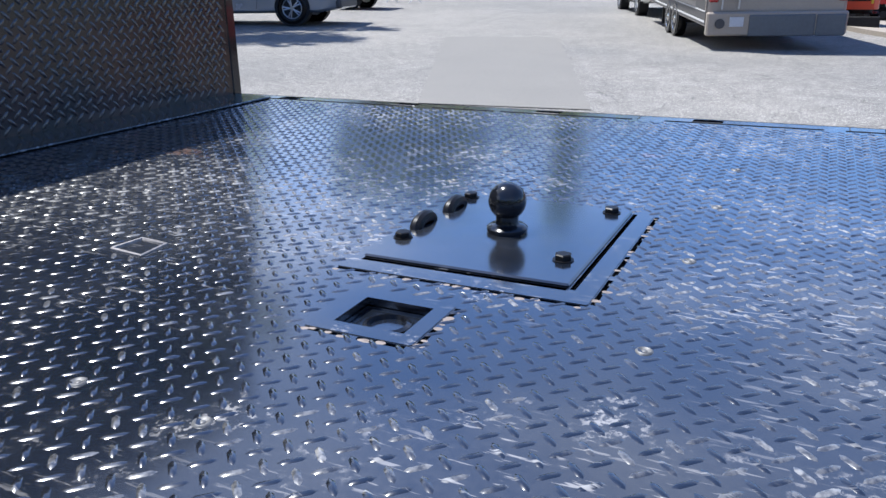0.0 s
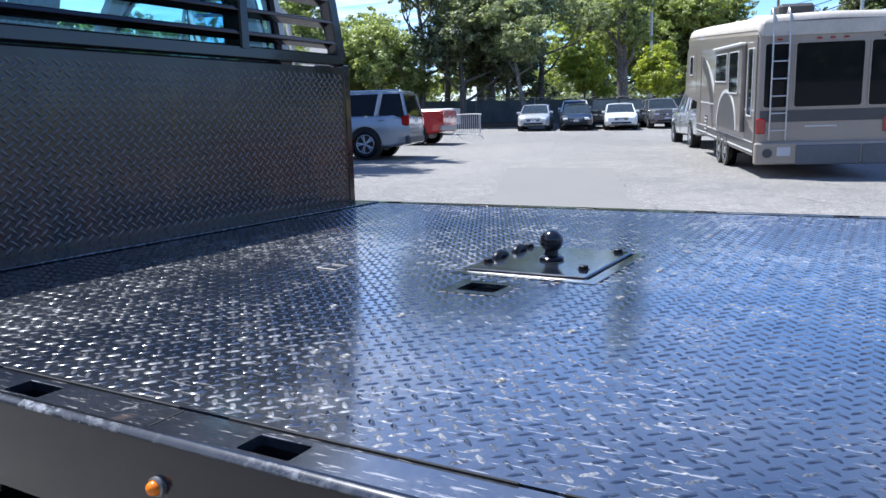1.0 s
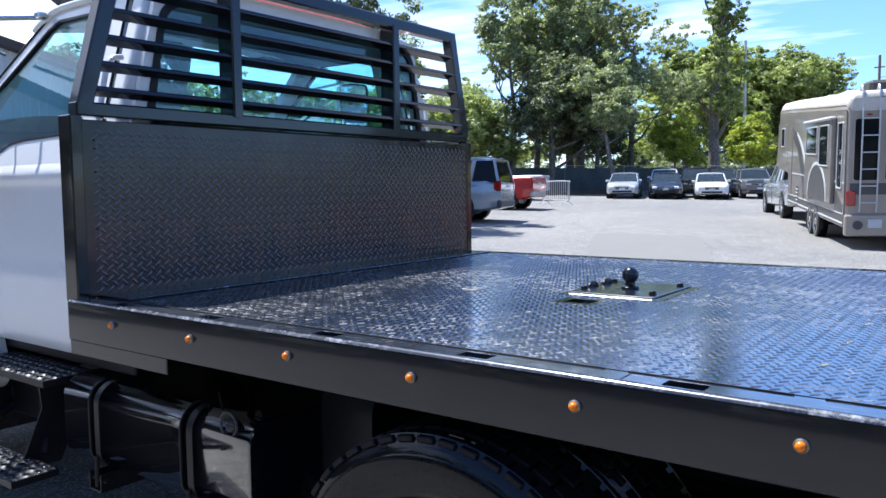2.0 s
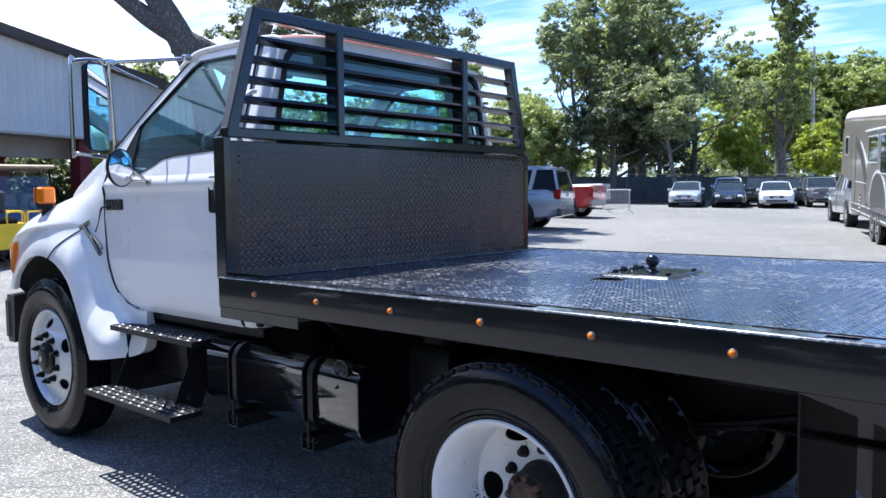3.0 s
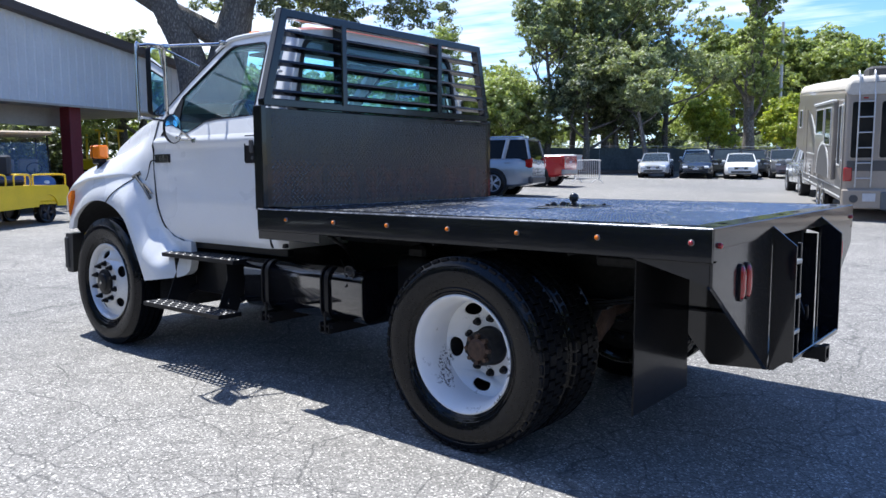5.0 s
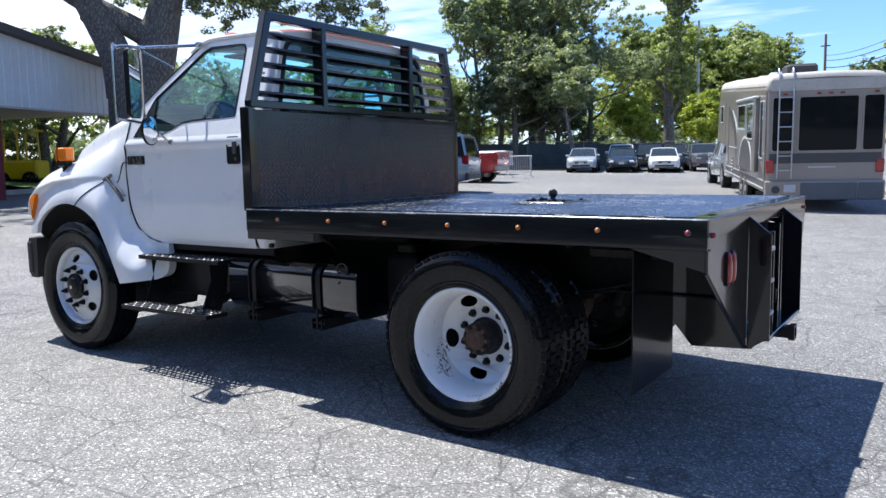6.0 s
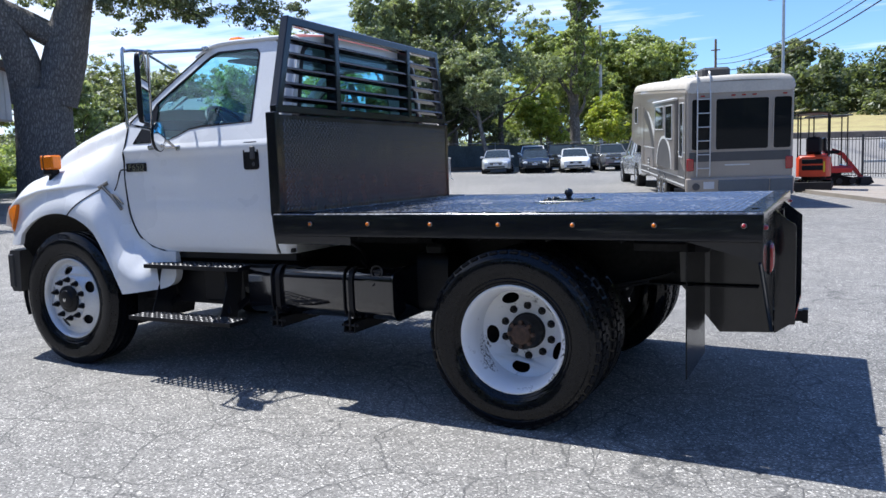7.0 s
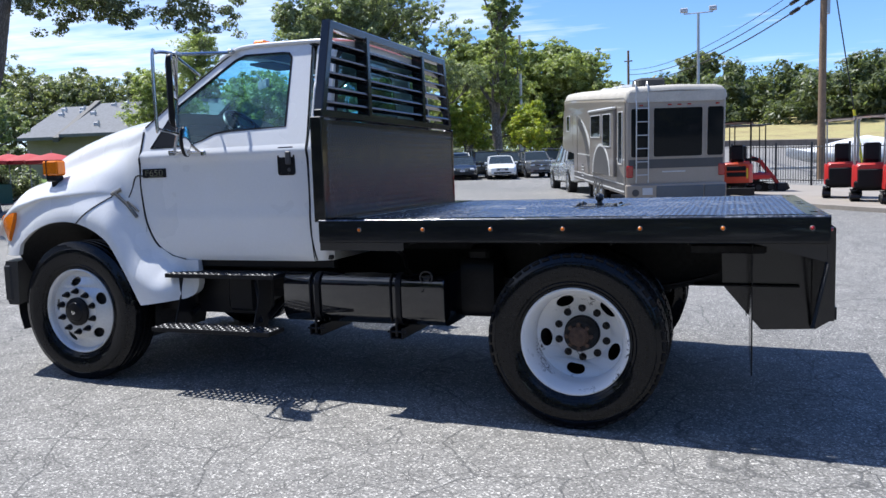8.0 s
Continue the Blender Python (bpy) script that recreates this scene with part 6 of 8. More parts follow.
    make_tree("evergreen_oak", "dense dark evergreen oak beside the yard", on_ground(-22.2, 49.4), 24, 7.3, 0.25, 0.25, 12, 2.6, 1.15, 26000, 0.115, DARK_LEAF, OAK_BARK, 0.2)
    make_tree("pepper_tree", "soft pale-green pepper tree at the yard's edge", on_ground(-28.0, 41.6), 22, 7.0, 0.25, 0.22, 12, 2.8, 1.2, 28000, 0.115, PALE_LEAF, GREY_BARK, 0.1)
    make_tree("pepper_tree", "soft pale-green pepper tree at the yard's edge", on_ground(-32.5, 46.2), 23, 7.6, 0.28, 0.22, 12, 3.0, 1.3, 28000, 0.12, PALE_LEAF, GREY_BARK, 0.1)
    for k, (x, y, h, n) in enumerate(((-26.2, 44.3, 12.6, 13000), (-22.9, 48.4, 14.8, 15000), (-20.6, 52.0, 12.2, 11000), (-25.0, 50.5, 12.8, 11000), (-27.30, 49.77, 15.5, 18000), (-26.47, 54.76, 15.5, 18000))):
        make_tree("live_oak", "tall open live oak with sky showing through", on_ground(x, y), 31 + k, h, 0.28, 0.32, 13, 3.5, 0.85, int(n * 1.55), 0.12, OAK_LEAF, OAK_BARK, 0.35, 0.8, depth=2, group="tall oaks")
    make_tree("slanted_oak", "slender oak with a slanting double trunk", on_ground(-18.0, 43.6), 41, 8.4, 0.2, 0.42, 10, 2.4, 0.80, 17000, 0.11, OAK_LEAF, GREY_BARK, 0.3, 0.8, (-1.6, 0.4))
    make_tree("tall_poplar", "very tall poplar with a pale straight trunk", on_ground(-17.2, 60.4), 42, 21.0, 0.5, 0.22, 30, 2.8, 0.75, 26000, 0.13, PALE_LEAF, GREY_BARK, 0.55, 0.7)
    for k, (x, y, h) in enumerate(((-17.0, 51.0, 5.4), (-12.3, 52.6, 5.2))):
        make_tree("ornamental_tree", "small bright yellow-green ornamental tree", on_ground(x, y), 51 + k, h, 0.1, 0.3, 9, 1.5, 0.70, 11000, 0.11, LIME_LEAF, GREY_BARK, 0.3, group="ornamental trees")
    for k, (x, y, h, n) in enumerate(((-20.4, 66.0, 12.6, 15000), (-19.2, 76.8, 13.2, 17000), (-16.2, 77.4, 13.6, 18000), (-13.6, 78.2, 12.2, 16000), (-23.5, 72.0, 12.6, 14000), (-29.5, 60.0, 11.0, 13000))):
        make_tree("willow_tree", "broad soft green willow on the far side", on_ground(x, y), 61 + k, h, 0.4, 0.25, 15, 3.9, 1.55, int(n * 1.9), 0.17, PALE_LEAF, GREY_BARK, 0.15, group="far willows")
    # left of the yard
    make_tree("hedge_oak", "round oak behind the umbrellas", on_ground(-37.6, 25.6), 71, 6.4, 0.25, 0.25, 11, 2.7, 1.2, 11000, 0.16, OAK_LEAF, OAK_BARK, 0.2)
    for k, (x, y, h) in enumerate(((-50.5, 42.0, 8.2), (-47.5, 46.0, 8.0), (-44.0, 50.0, 7.6), (-54.0, 37.0, 7.8))):
        make_tree("hill_oak", "grey-green oak on the rise behind the house", on_ground(x, y), 81 + k, h, 0.35, 0.2, 13, 4.0, 1.6, 22000, 0.15, HILL_LEAF, OAK_BARK, 0.2, group="oaks behind the house")
    make_tree("garden_tree", "tall fresh-green garden tree", on_ground(-33.2, 40.6), 91, 10.6, 0.25, 0.2, 15, 2.2, 0.95, 20000, 0.10, PALE_LEAF, GREY_BARK, 0.4)
    make_tree("garden_tree", "bushy fresh-green garden tree", on_ground(-31.0, 33.5), 92, 6.4, 0.2, 0.2, 10, 2.2, 1.0, 15000, 0.10, PALE_LEAF, GREY_BARK, 0.3)
    make_tree("twisted_oak", "small twisted oak on the lawn", on_ground(-29.6, 14.2), 93, 5.5, 0.32, 0.25, 7, 2.6, 1.0, 9000, 0.12, PALE_LEAF, OAK_BARK, 0.2, 0.9, (0.8, 0.6))
    make_tree("roof_oak", "rounded oak showing over the canopy roof", on_ground(-29.4, 13.7), 94, 6.6, 0.3, 0.45, 9, 1.5, 0.8, 9000, 0.12, HILL_LEAF, OAK_BARK, 0.25)
    # one rounded pine and the wooded hill on the far right
    make_tree("stone_pine", "round-headed pine against the sky", on_ground(-1.8, 94.5), 95, 13.6, 0.45, 0.55, 12, 2.9, 1.15, 11000, 0.22, HILL_LEAF, OAK_BARK, 0.3)


def lot_z(x, y):
    """The paved lot beyond the fence rises towards the slope."""
    return ground_z(min(60, x), y) - 0.06 + 1.95 * ((y - 46.5) / 15.5) ** 1.2 * ease(-9, -1, x)


def hill_z(x, y):
    """Dry slope beyond the fence, behind the yard."""
    return ground_z(min(60, x), 60) + 1.9 * ease(-10, -1, x) + 4.6 * ease(56, 112, y) + 5 * ease(112, 180, y) + 1.6 * ease(10, 60, x) * ease(60, 120, y)


def build_hill():
    m, nt, b = node_mat("dry_grass")
    vec = coords(nt)
    c = ramp(nt, tex_noise(nt, 0.35, 5, 0.65, vec), [(0.3, (0.26, 0.21, 0.10)), (0.55, (0.40, 0.34, 0.15)), (0.75, (0.30, 0.30, 0.12))])
    nt.links.new(mix_rgb(nt, 1.0, c, ramp(nt, tex_noise(nt, 9, 4, 0.7, vec), [(0.3, (0.7,) * 3), (0.7, (1.1,) * 3)]), "MULTIPLY"), b.inputs["Base Color"])
    b.inputs["Roughness"].default_value = 0.95
    bump(nt, b, tex_noise(nt, 12, 4, 0.7, vec), 0.7, 0.1)
    g = Geo()
    xs, ys = list(range(-14, 150, 6)), [62.1, 64, 70, 76, 82, 88, 94, 100, 108, 116, 126, 140, 160, 190]
    g.v = [(x, y, hill_z(x, y) + (0.05 if y > 63 else -0.1)) for y in ys for x in xs]
    n = len(xs)
    g.f = [(j * n + i, j * n + i + 1, (j + 1) * n + i + 1, (j + 1) * n + i) for j in range(len(ys) - 1) for i in range(n - 1)]
    tagged(part("hillside", g, m, smooth=80), "dry yellow grass slope behind the fence", "ground", kind="structure")
    rng = random.Random(77)
    blobs = []
    for k in range(130):
        x, y = rng.uniform(-22, 80), rng.choice((rng.uniform(86, 98), rng.uniform(98, 140)))
        wide, tall = rng.uniform(3.2, 5.6), rng.uniform(5.4, 8.8) * (0.75 + 0.35 * ease(4, 40, x))
        for q in range(13):
            a, h = rng.uniform(0, 6.28), rng.uniform(0.05, 1.0)
            out = wide * math.sqrt(max(0.05, 1 - (2 * h - 0.9) ** 2 / 1.6)) * rng.uniform(0.4, 0.95)
            blobs.append((x + out * math.cos(a), y + out * math.sin(a), hill_z(x, y) + tall * h, rng.uniform(0.9, 1.9)))
    tagged(part("hill_woods", leaf_mesh("hill_woods", blobs, 270000, 0.30, FOREST_LEAF, 7, 0.85, 0.75, 34), None), "dark green oak woods covering the hill", "woods", kind="stuff")
    # unseen belt of trees, added behind the camera to darken what the paint reflects
    rng = random.Random(79)
    blobs = []
    for k in range(230):
        a, r0 = rng.uniform(62, 262), rng.uniform(36, 46)
        x, y = r0 * math.sin(radians(a)), r0 * math.cos(radians(a))
        r = rng.uniform(1.6, 3.0)
        blobs.append((x, y, ground_z(x, y) + rng.uniform(0.5, 3.4) * r, r))
    # nearer unseen clumps, added to darken the reflections in rail, tank and tyres
    for k in range(150):
        a, r0 = rng.uniform(138, 238), rng.uniform(17, 25)
        x, y = r0 * math.sin(radians(a)), r0 * math.cos(radians(a))
        r = rng.uniform(1.2, 2.4)
        blobs.append((x, y, ground_z(x, y) + rng.uniform(0.4, 3.2) * r, r))
    tagged(part("reflection_woods", leaf_mesh("reflection_woods", blobs, 80000, 0.30, DARK_LEAF, 9, 0.8, 0.75, 34), None), "unseen belt of green trees added behind the camera to darken reflections", "woods", kind="stuff")
    rng = random.Random(78)
    blobs = []
    for k in range(380):
        a = rng.uniform(-65, 20)
        r0 = rng.uniform(98, 130)
        x, y = -20 + r0 * math.sin(radians(a)), 15 + r0 * math.cos(radians(a))
        r = rng.uniform(1.8, 3.6)
        blobs.append((x, y, 0.6 + rng.uniform(0.1, 1.9) * r, r))
    tagged(part("far_woods", leaf_mesh("far_woods", blobs, 95000, 0.40, HILL_LEAF, 8, 0.8, 0.75, 34), None), "distant belt of green woods beyond the yard", "woods", kind="stuff")


def shrub(name, label, at, blobs, leaves, leaf, material, seed, category="shrub"):
    s = part(name, leaf_mesh(name, blobs, leaves, leaf, material, seed), None)
    s.matrix_world = at
    return tagged(s, label, category)


build_trees()
build_hill()

# ---------------------------------------------------------------- vehicles in the yard
def car_paint(name, color, metal=0.4):
    return surface(name, color, 0.25, metal, grain=60, vary=0.03, stain_vary=0.05, bumps=0.0, coat=1.0)


CHROME = STEEL
WHEEL_SILVER = surface("alloy", (0.50, 0.51, 0.52), 0.3, 0.9, grain=40, vary=0.1, bumps=0.03)
WHEEL_BLACK = surface("black_alloy", (0.05, 0.05, 0.055), 0.3, 0.6, grain=40, vary=0.1, bumps=0.03)
PLATE_WHITE = surface("aluminium_pale", (0.55, 0.55, 0.55), 0.35, 0.4, grain=30, vary=0.05)
PLATE_GREY = surface("plate_grey", (0.55, 0.56, 0.58), 0.5, grain=30, vary=0.08)


def car_wheel(parent, x, y, r, w, alloy, spokes=5):
    s = 1 if y > 0 else -1
    m = pose(x, y, r) @ Matrix.Diagonal((1, s, 1, 1))
    ri = r * 0.66
    g = Geo().lathe([(ri, -w * 0.42), (ri * 1.12, -w * 0.5), (r * 0.93, -w * 0.5), (r, -w * 0.36), (r, w * 0.36), (r * 0.93, w * 0.5), (ri * 1.12, w * 0.5), (ri, w * 0.42)], 36, True, m)
    tyre = part("wheel", g, RUBBER, parent, "", 50)
    g = Geo().lathe([(ri, w * 0.42), (ri * 0.96, w * 0.46), (ri * 0.9, w * 0.40), (ri * 0.88, 0.0), (0.0, -0.01)], 36, False, m)
    for k in range(spokes):
        a = 2 * math.pi * k / spokes
        for d in (-0.16, 0.16):
            p, q = m @ Vector((0.045 * math.cos(a), w * 0.40, 0.045 * math.sin(a))), m @ Vector((ri * 0.93 * math.cos(a + d), w * 0.42, ri * 0.93 * math.sin(a + d)))
            g.tube([p, q], [0.024, 0.019], 6)
    g.lathe([(0.06, w * 0.36), (0.055, w * 0.44), (0.0, w * 0.45)], 16, False, m)
    part("rim", g, alloy, tyre, "", 40)


def make_car(name, label, paint, at, L=4.6, W=1.8, H=1.45, wb=2.7, r=0.32, clear=0.2, hood=0.93, belt=0.98, tail=1.02, cab=(-0.36, -0.20, 0.12, 0.27), alloy=None, rails=False, bed=None, category="car", rear_dark=False, trim=None):
    """A parked vehicle, front along +x. cab: rear glass foot, rear roof, front roof and windscreen foot, as shares of the length."""
    car = thing(name, label, category, "", at)
    alloy = alloy or WHEEL_SILVER
    h = W / 2
    x_rear, x_front = -L / 2, L / 2
    foot_r, roof_r, roof_f, foot_f = [c * L for c in cab]
    stations = []
    for t in np.linspace(0, 1, 29):
        x = x_rear + L * t
        end = max(ease(0.12, 0, t), ease(0.86, 1, t))
        top = tail if x < foot_r else (belt if x < foot_f else belt + (hood - belt) * ease(foot_f, foot_f + 0.25 * L, x))
        if x < foot_r:
            top = tail + (belt - tail) * ease(foot_r - 0.08 * L, foot_r, x)
        nose = ease(0.80, 1.0, t)
        top -= 0.24 * nose ** 2 * (1.0 if H < 1.6 else 0.35) + (0.10 * ease(0.06, 0, t))
        half = h * (1 - 0.22 * end ** 2)
        stations.append((x, top, half, clear + 0.10 * end))
    rings = []
    for x, top, hw, zb in stations:
        mid = zb + (top - zb) * 0.45
        pts = [(hw * 0.9, zb), (hw * 0.985, zb + 0.07), (hw, mid), (hw * 0.985, top - 0.14), (hw * 0.955, top - 0.05), (hw * 0.86, top), (hw * 0.4, top + 0.02)]
        rings.append([(x, y, z) for y, z in pts] + [(x, -y, z) for y, z in pts[::-1]])
    if bed:
        rings = [[(x, y, min(z, bed)) for x, y, z in ring] if ring[0][0] < foot_r - 0.05 else ring for ring in rings]
    body = part("body", Geo().loft(rings), paint, car, "", 40)
    # windows as one dark glazed house, roof and pillars over it
    w0, w1, zr = h * 0.90, h * 0.74, H - 0.05
    low, high = belt - 0.06, zr
    g = Geo()
    b = [(foot_r, w0), (foot_f, w0)]
    ring0 = [(foot_r, -w0, low), (foot_f, -w0, low), (foot_f, w0, low), (foot_r, w0, low)]
    ring1 = [(roof_r, -w1, high), (roof_f, -w1, high), (roof_f, w1, high), (roof_r, w1, high)]
    g.loft([ring0, ring1])
    part("glasshouse", g, CARGLASS if trim else SCREENGLASS, car, "dark tinted glass", 10)
    g = Geo()
    rr = []
    for x, k, dz in ((roof_r - 0.06, 0.93, -0.035), (roof_r + 0.03, 1.0, 0.0), ((roof_r + roof_f) / 2, 1.0, 0.012), (roof_f - 0.06, 0.98, 0.0), (roof_f + 0.05, 0.93, -0.035)):
        rr.append([(x, w1 * k * 1.03, zr - 0.035 + dz * 0.3), (x, w1 * k * 0.98, zr + 0.02 + dz), (x, w1 * 0.5, zr + 0.05 + dz), (x, -w1 * 0.5, zr + 0.05 + dz), (x, -w1 * k * 0.98, zr + 0.02 + dz), (x, -w1 * k * 1.03, zr - 0.035 + dz * 0.3)])
    g.loft(rr)
    part("roof", g, paint, car, "", 40)
    for s in (-1, 1):
        part("pillar", Geo().tube([(foot_f + 0.02, s * w0, low + 0.02), (roof_f, s * w1 * 1.01, zr - 0.02)], 0.032, 6), paint, car)
        part("pillar", Geo().tube([(foot_r, s * w0, low + 0.02), (roof_r, s * w1 * 1.01, zr - 0.02)], 0.05, 6), paint, car)
        for f in ((0.42, 0.42), (0.78, 0.80)) if H > 1.6 else ((0.46, 0.46),):
            xa, xb = foot_f + (foot_r - foot_f) * f[0], roof_f + (roof_r - roof_f) * f[1]
            part("pillar", Geo().tube([(xa, s * w0 * 1.005, low + 0.02), (xb, s * w1 * 1.015, zr - 0.02)], 0.035 if f[0] < 0.7 else 0.075, 6), paint, car)
    xf, xr = wb / 2 + 0.05, -wb / 2 + 0.05
    for s in (-1, 1):
        for x in (xf, xr):
            g = Geo().lathe([(0.0, 0.0), (r * 1.17, 0.0), (r * 1.17, -0.3)], 28, False, pose(x, s * (h + 0.004), r + 0.02) @ Matrix.Diagonal((1, s, 1, 1)))
            part("wheel_arch", g, SEAM, car)
            car_wheel(car, x, s * (h - 0.085), r, 0.22, alloy)
        g = Geo()
        for xs in (foot_f - 0.02, foot_f + (foot_r - foot_f) * 0.46):
            g.tube([(xs, s * (h * 0.992), belt - 0.1), (xs, s * (h + 0.001), clear + 0.35), (xs + 0.04, s * h * 0.99, clear + 0.12)], 0.006, 4)
        part("door_seam", g, SEAM, car)
        g = Geo().box((foot_f - 0.32, s * (h * 0.92), belt - 0.02), (foot_f - 0.16, s * (h + 0.13), belt + 0.11), 0.03)
        part("door_mirror", g, paint, car)
        g = Geo()
        g.box((x_front - 0.40, s * h * 0.46, hood - 0.36), (x_front + 0.012, s * h * 0.80, hood - 0.20), 0.05)
        part("headlamp", g, CLEAR, car, "clear headlamp")
        g = Geo().box((x_rear - 0.012, s * h * 0.66, tail - 0.40), (x_rear + 0.25, s * h * 0.865, tail - 0.06), 0.04)
        part("tail_lamp", g, REDLENS, car, "red tail lamp")
        for xs in (foot_f + (foot_r - foot_f) * 0.36, foot_f + (foot_r - foot_f) * 0.82):
            g = Geo().box((xs - 0.09, s * h * 0.98, belt - 0.17), (xs + 0.09, s * (h + 0.025), belt - 0.14), 0.01)
            part("door_handle", g, paint, car)
        if rails:
            g = Geo().tube([(roof_r + 0.1, s * w1 * 0.92, zr + 0.06), (roof_f - 0.2, s * w1 * 0.92, zr + 0.075)], 0.02, 6)
            part("roof_rail", g, CHROME, car)
    g = Geo().box((x_front - 0.12, -h * 0.42, hood - 0.40), (x_front + 0.008, h * 0.42, hood - 0.22), 0.03)
    part("grille", g, SEAM, car)
    g = Geo()
    for z in (hood - 0.27, hood - 0.35):
        g.box((x_front - 0.05, -h * 0.40, z - 0.014), (x_front + 0.016, h * 0.40, z + 0.014), 0.005)
    g.ball((x_front + 0.012, 0, hood - 0.31), 0.06, 10, (0.3, 1.2, 1))
    part("grille_bar", g, CHROME, car)
    g = Geo().box((x_front - 0.10, -h * 0.62, clear + 0.10), (x_front + 0.010, h * 0.62, clear + 0.24), 0.03)
    part("air_intake", g, SEAM, car)
    g = Geo().box((x_front - 0.02, -0.155, clear + 0.26), (x_front + 0.02, 0.155, clear + 0.36), 0.006)
    g.box((x_front + 0.02, -0.10, clear + 0.295), (x_front + 0.022, 0.10, clear + 0.325), 0)
    part("number_plate", g, PLATE_GREY, car)
    g = Geo().box((x_rear - 0.02, -h * 0.86, clear + 0.10), (x_rear + 0.14, h * 0.86, clear + 0.34), 0.05)
    part("rear_bumper", g, trim or paint, car)
    g = Geo().box((x_rear - 0.012, -0.155, tail - 0.30), (x_rear + 0.03, 0.155, tail - 0.20), 0.006)
    part("number_plate", g, PLATE_GREY, car)
    if bed:
        for s in (-1, 1):
            g = Geo().box((x_rear + 0.05, s * h * 0.83, bed - 0.1), (foot_r - 0.05, s * h * 0.97, tail + 0.02), 0.03)
            part("bed_side", g, paint, car)
        g = Geo().box((x_rear + 0.01, -h * 0.84, bed - 0.25), (x_rear + 0.08, h * 0.84, tail + 0.02), 0.02)
        part("tailgate", g, paint, car)
    return car


CARGLASS = surface("car_glass", (0.010, 0.012, 0.013), 0.04, grain=20, vary=0.1, bumps=0.0, coat=0.0, spec=0.14)
SCREENGLASS = surface("windscreen_glass", (0.035, 0.045, 0.046), 0.05, grain=8, vary=0.2, stain_vary=0.3, bumps=0.0, coat=0.0, spec=0.6)
SEDAN = dict(L=4.65, W=1.78, H=1.45, wb=2.72, r=0.325, hood=0.88, belt=0.93, tail=1.0, cab=(-0.40, -0.24, 0.06, 0.24))


def build_cars():
    facing = -70.5
    silver, dark, white = car_paint("silver_paint", (0.52, 0.54, 0.55)), car_paint("navy_paint", (0.018, 0.024, 0.034)), car_paint("cream_paint", (0.74, 0.74, 0.71), 0.0)
    make_car("sedan", "silver sedan parked in the far row", silver, on_ground(-15.95, 39.98, facing), **SEDAN)
    make_car("sedan", "dark navy sedan parked in the far row", dark, on_ground(-13.80, 40.84, facing), **SEDAN)
    make_car("sedan", "white sedan parked in the far row", white, on_ground(-11.56, 41.70, facing), **SEDAN)
    suv = dict(L=4.5, W=1.82, H=1.68, wb=2.65, r=0.36, clear=0.24, hood=1.06, belt=1.10, tail=1.15, cab=(-0.47, -0.44, 0.08, 0.22))
    make_car("compact_suv", "white compact utility car behind the navy sedan", white, on_ground(-15.6, 45.4, facing), **suv)
    make_car("compact_suv", "boxy grey compact utility car with a dark roof rail", car_paint("pewter_paint", (0.20, 0.20, 0.195)), on_ground(-10.01, 44.37, facing + 6), rails=True, **suv)
    make_car("compact_suv", "dark grey utility car half hidden in the row", car_paint("graphite_paint", (0.05, 0.052, 0.055)), on_ground(-12.08, 45.75, facing), **suv)
    make_car("minivan", "black van half hidden behind the white sedan", car_paint("black_car_paint", (0.02, 0.02, 0.022)), on_ground(-13.11, 43.77, facing), **{**suv, "H": 1.75})
    blue_grey = car_paint("blue_grey_paint", (0.27, 0.295, 0.325), 0.35)
    make_car("full_size_suv", "large blue-grey sport utility with a silver roof and black wheels", blue_grey, on_ground(-13.1, 17.3, 197), L=5.6, W=2.02, H=1.93, wb=3.1, r=0.42, clear=0.30, hood=1.20, belt=1.25, tail=1.32, cab=(-0.488, -0.46, 0.10, 0.24), alloy=WHEEL_SILVER, rails=True, trim=PLASTIC)
    red = car_paint("red_paint", (0.42, 0.02, 0.02), 0.1)
    truck = dict(L=5.8, W=2.0, H=1.86, wb=3.7, r=0.40, clear=0.36, hood=1.18, belt=1.20, tail=1.25, cab=(-0.10, -0.08, 0.14, 0.25), bed=1.05)
    make_car("pickup_truck", "red pickup with a dull chrome rear bumper", red, on_ground(-16.1, 24.6, 191), trim=GALV, category="truck", **truck)
    make_car("pickup_truck", "white pickup parked beyond the barrier", white, on_ground(-20.6, 33.2, 196), category="truck", **truck)
    make_car("pickup_truck", "silver tow pickup hitched to the trailer", silver, on_ground(-3.75, 27.3, 112), category="truck", **{**truck, "L": 6.2, "H": 1.95, "cab": (-0.16, -0.13, 0.14, 0.25)})


def build_barrier():
    b = thing("crowd_barrier", "galvanised steel crowd barrier standing on the asphalt", "barrier", "", on_ground(-14.85, 29.48, -30))
    g = Geo().tube(catmull([(-1.15, 0, 0.2), (-1.15, 0, 0.95), (-1.05, 0, 1.08), (1.05, 0, 1.08), (1.15, 0, 0.95), (1.15, 0, 0.2)], 5), 0.026, 8)
    g.tube([(-1.15, 0, 0.22), (1.15, 0, 0.22)], 0.019, 8)
    part("outer_frame", g, PLATE_WHITE, b)
    for k in range(13):
        x = -1.05 + 2.1 * k / 12
        part("upright_bar", Geo().tube([(x, 0, 0.22), (x, 0, 1.08)], 0.014, 6), PLATE_WHITE, b)
    for x in (-0.95, 0.95):
        part("foot", Geo().tube([(x, -0.3, 0.012), (x, -0.25, 0.06), (x, 0, 0.22), (x, 0.25, 0.06), (x, 0.3, 0.012)], 0.018, 6), PLATE_WHITE, b)


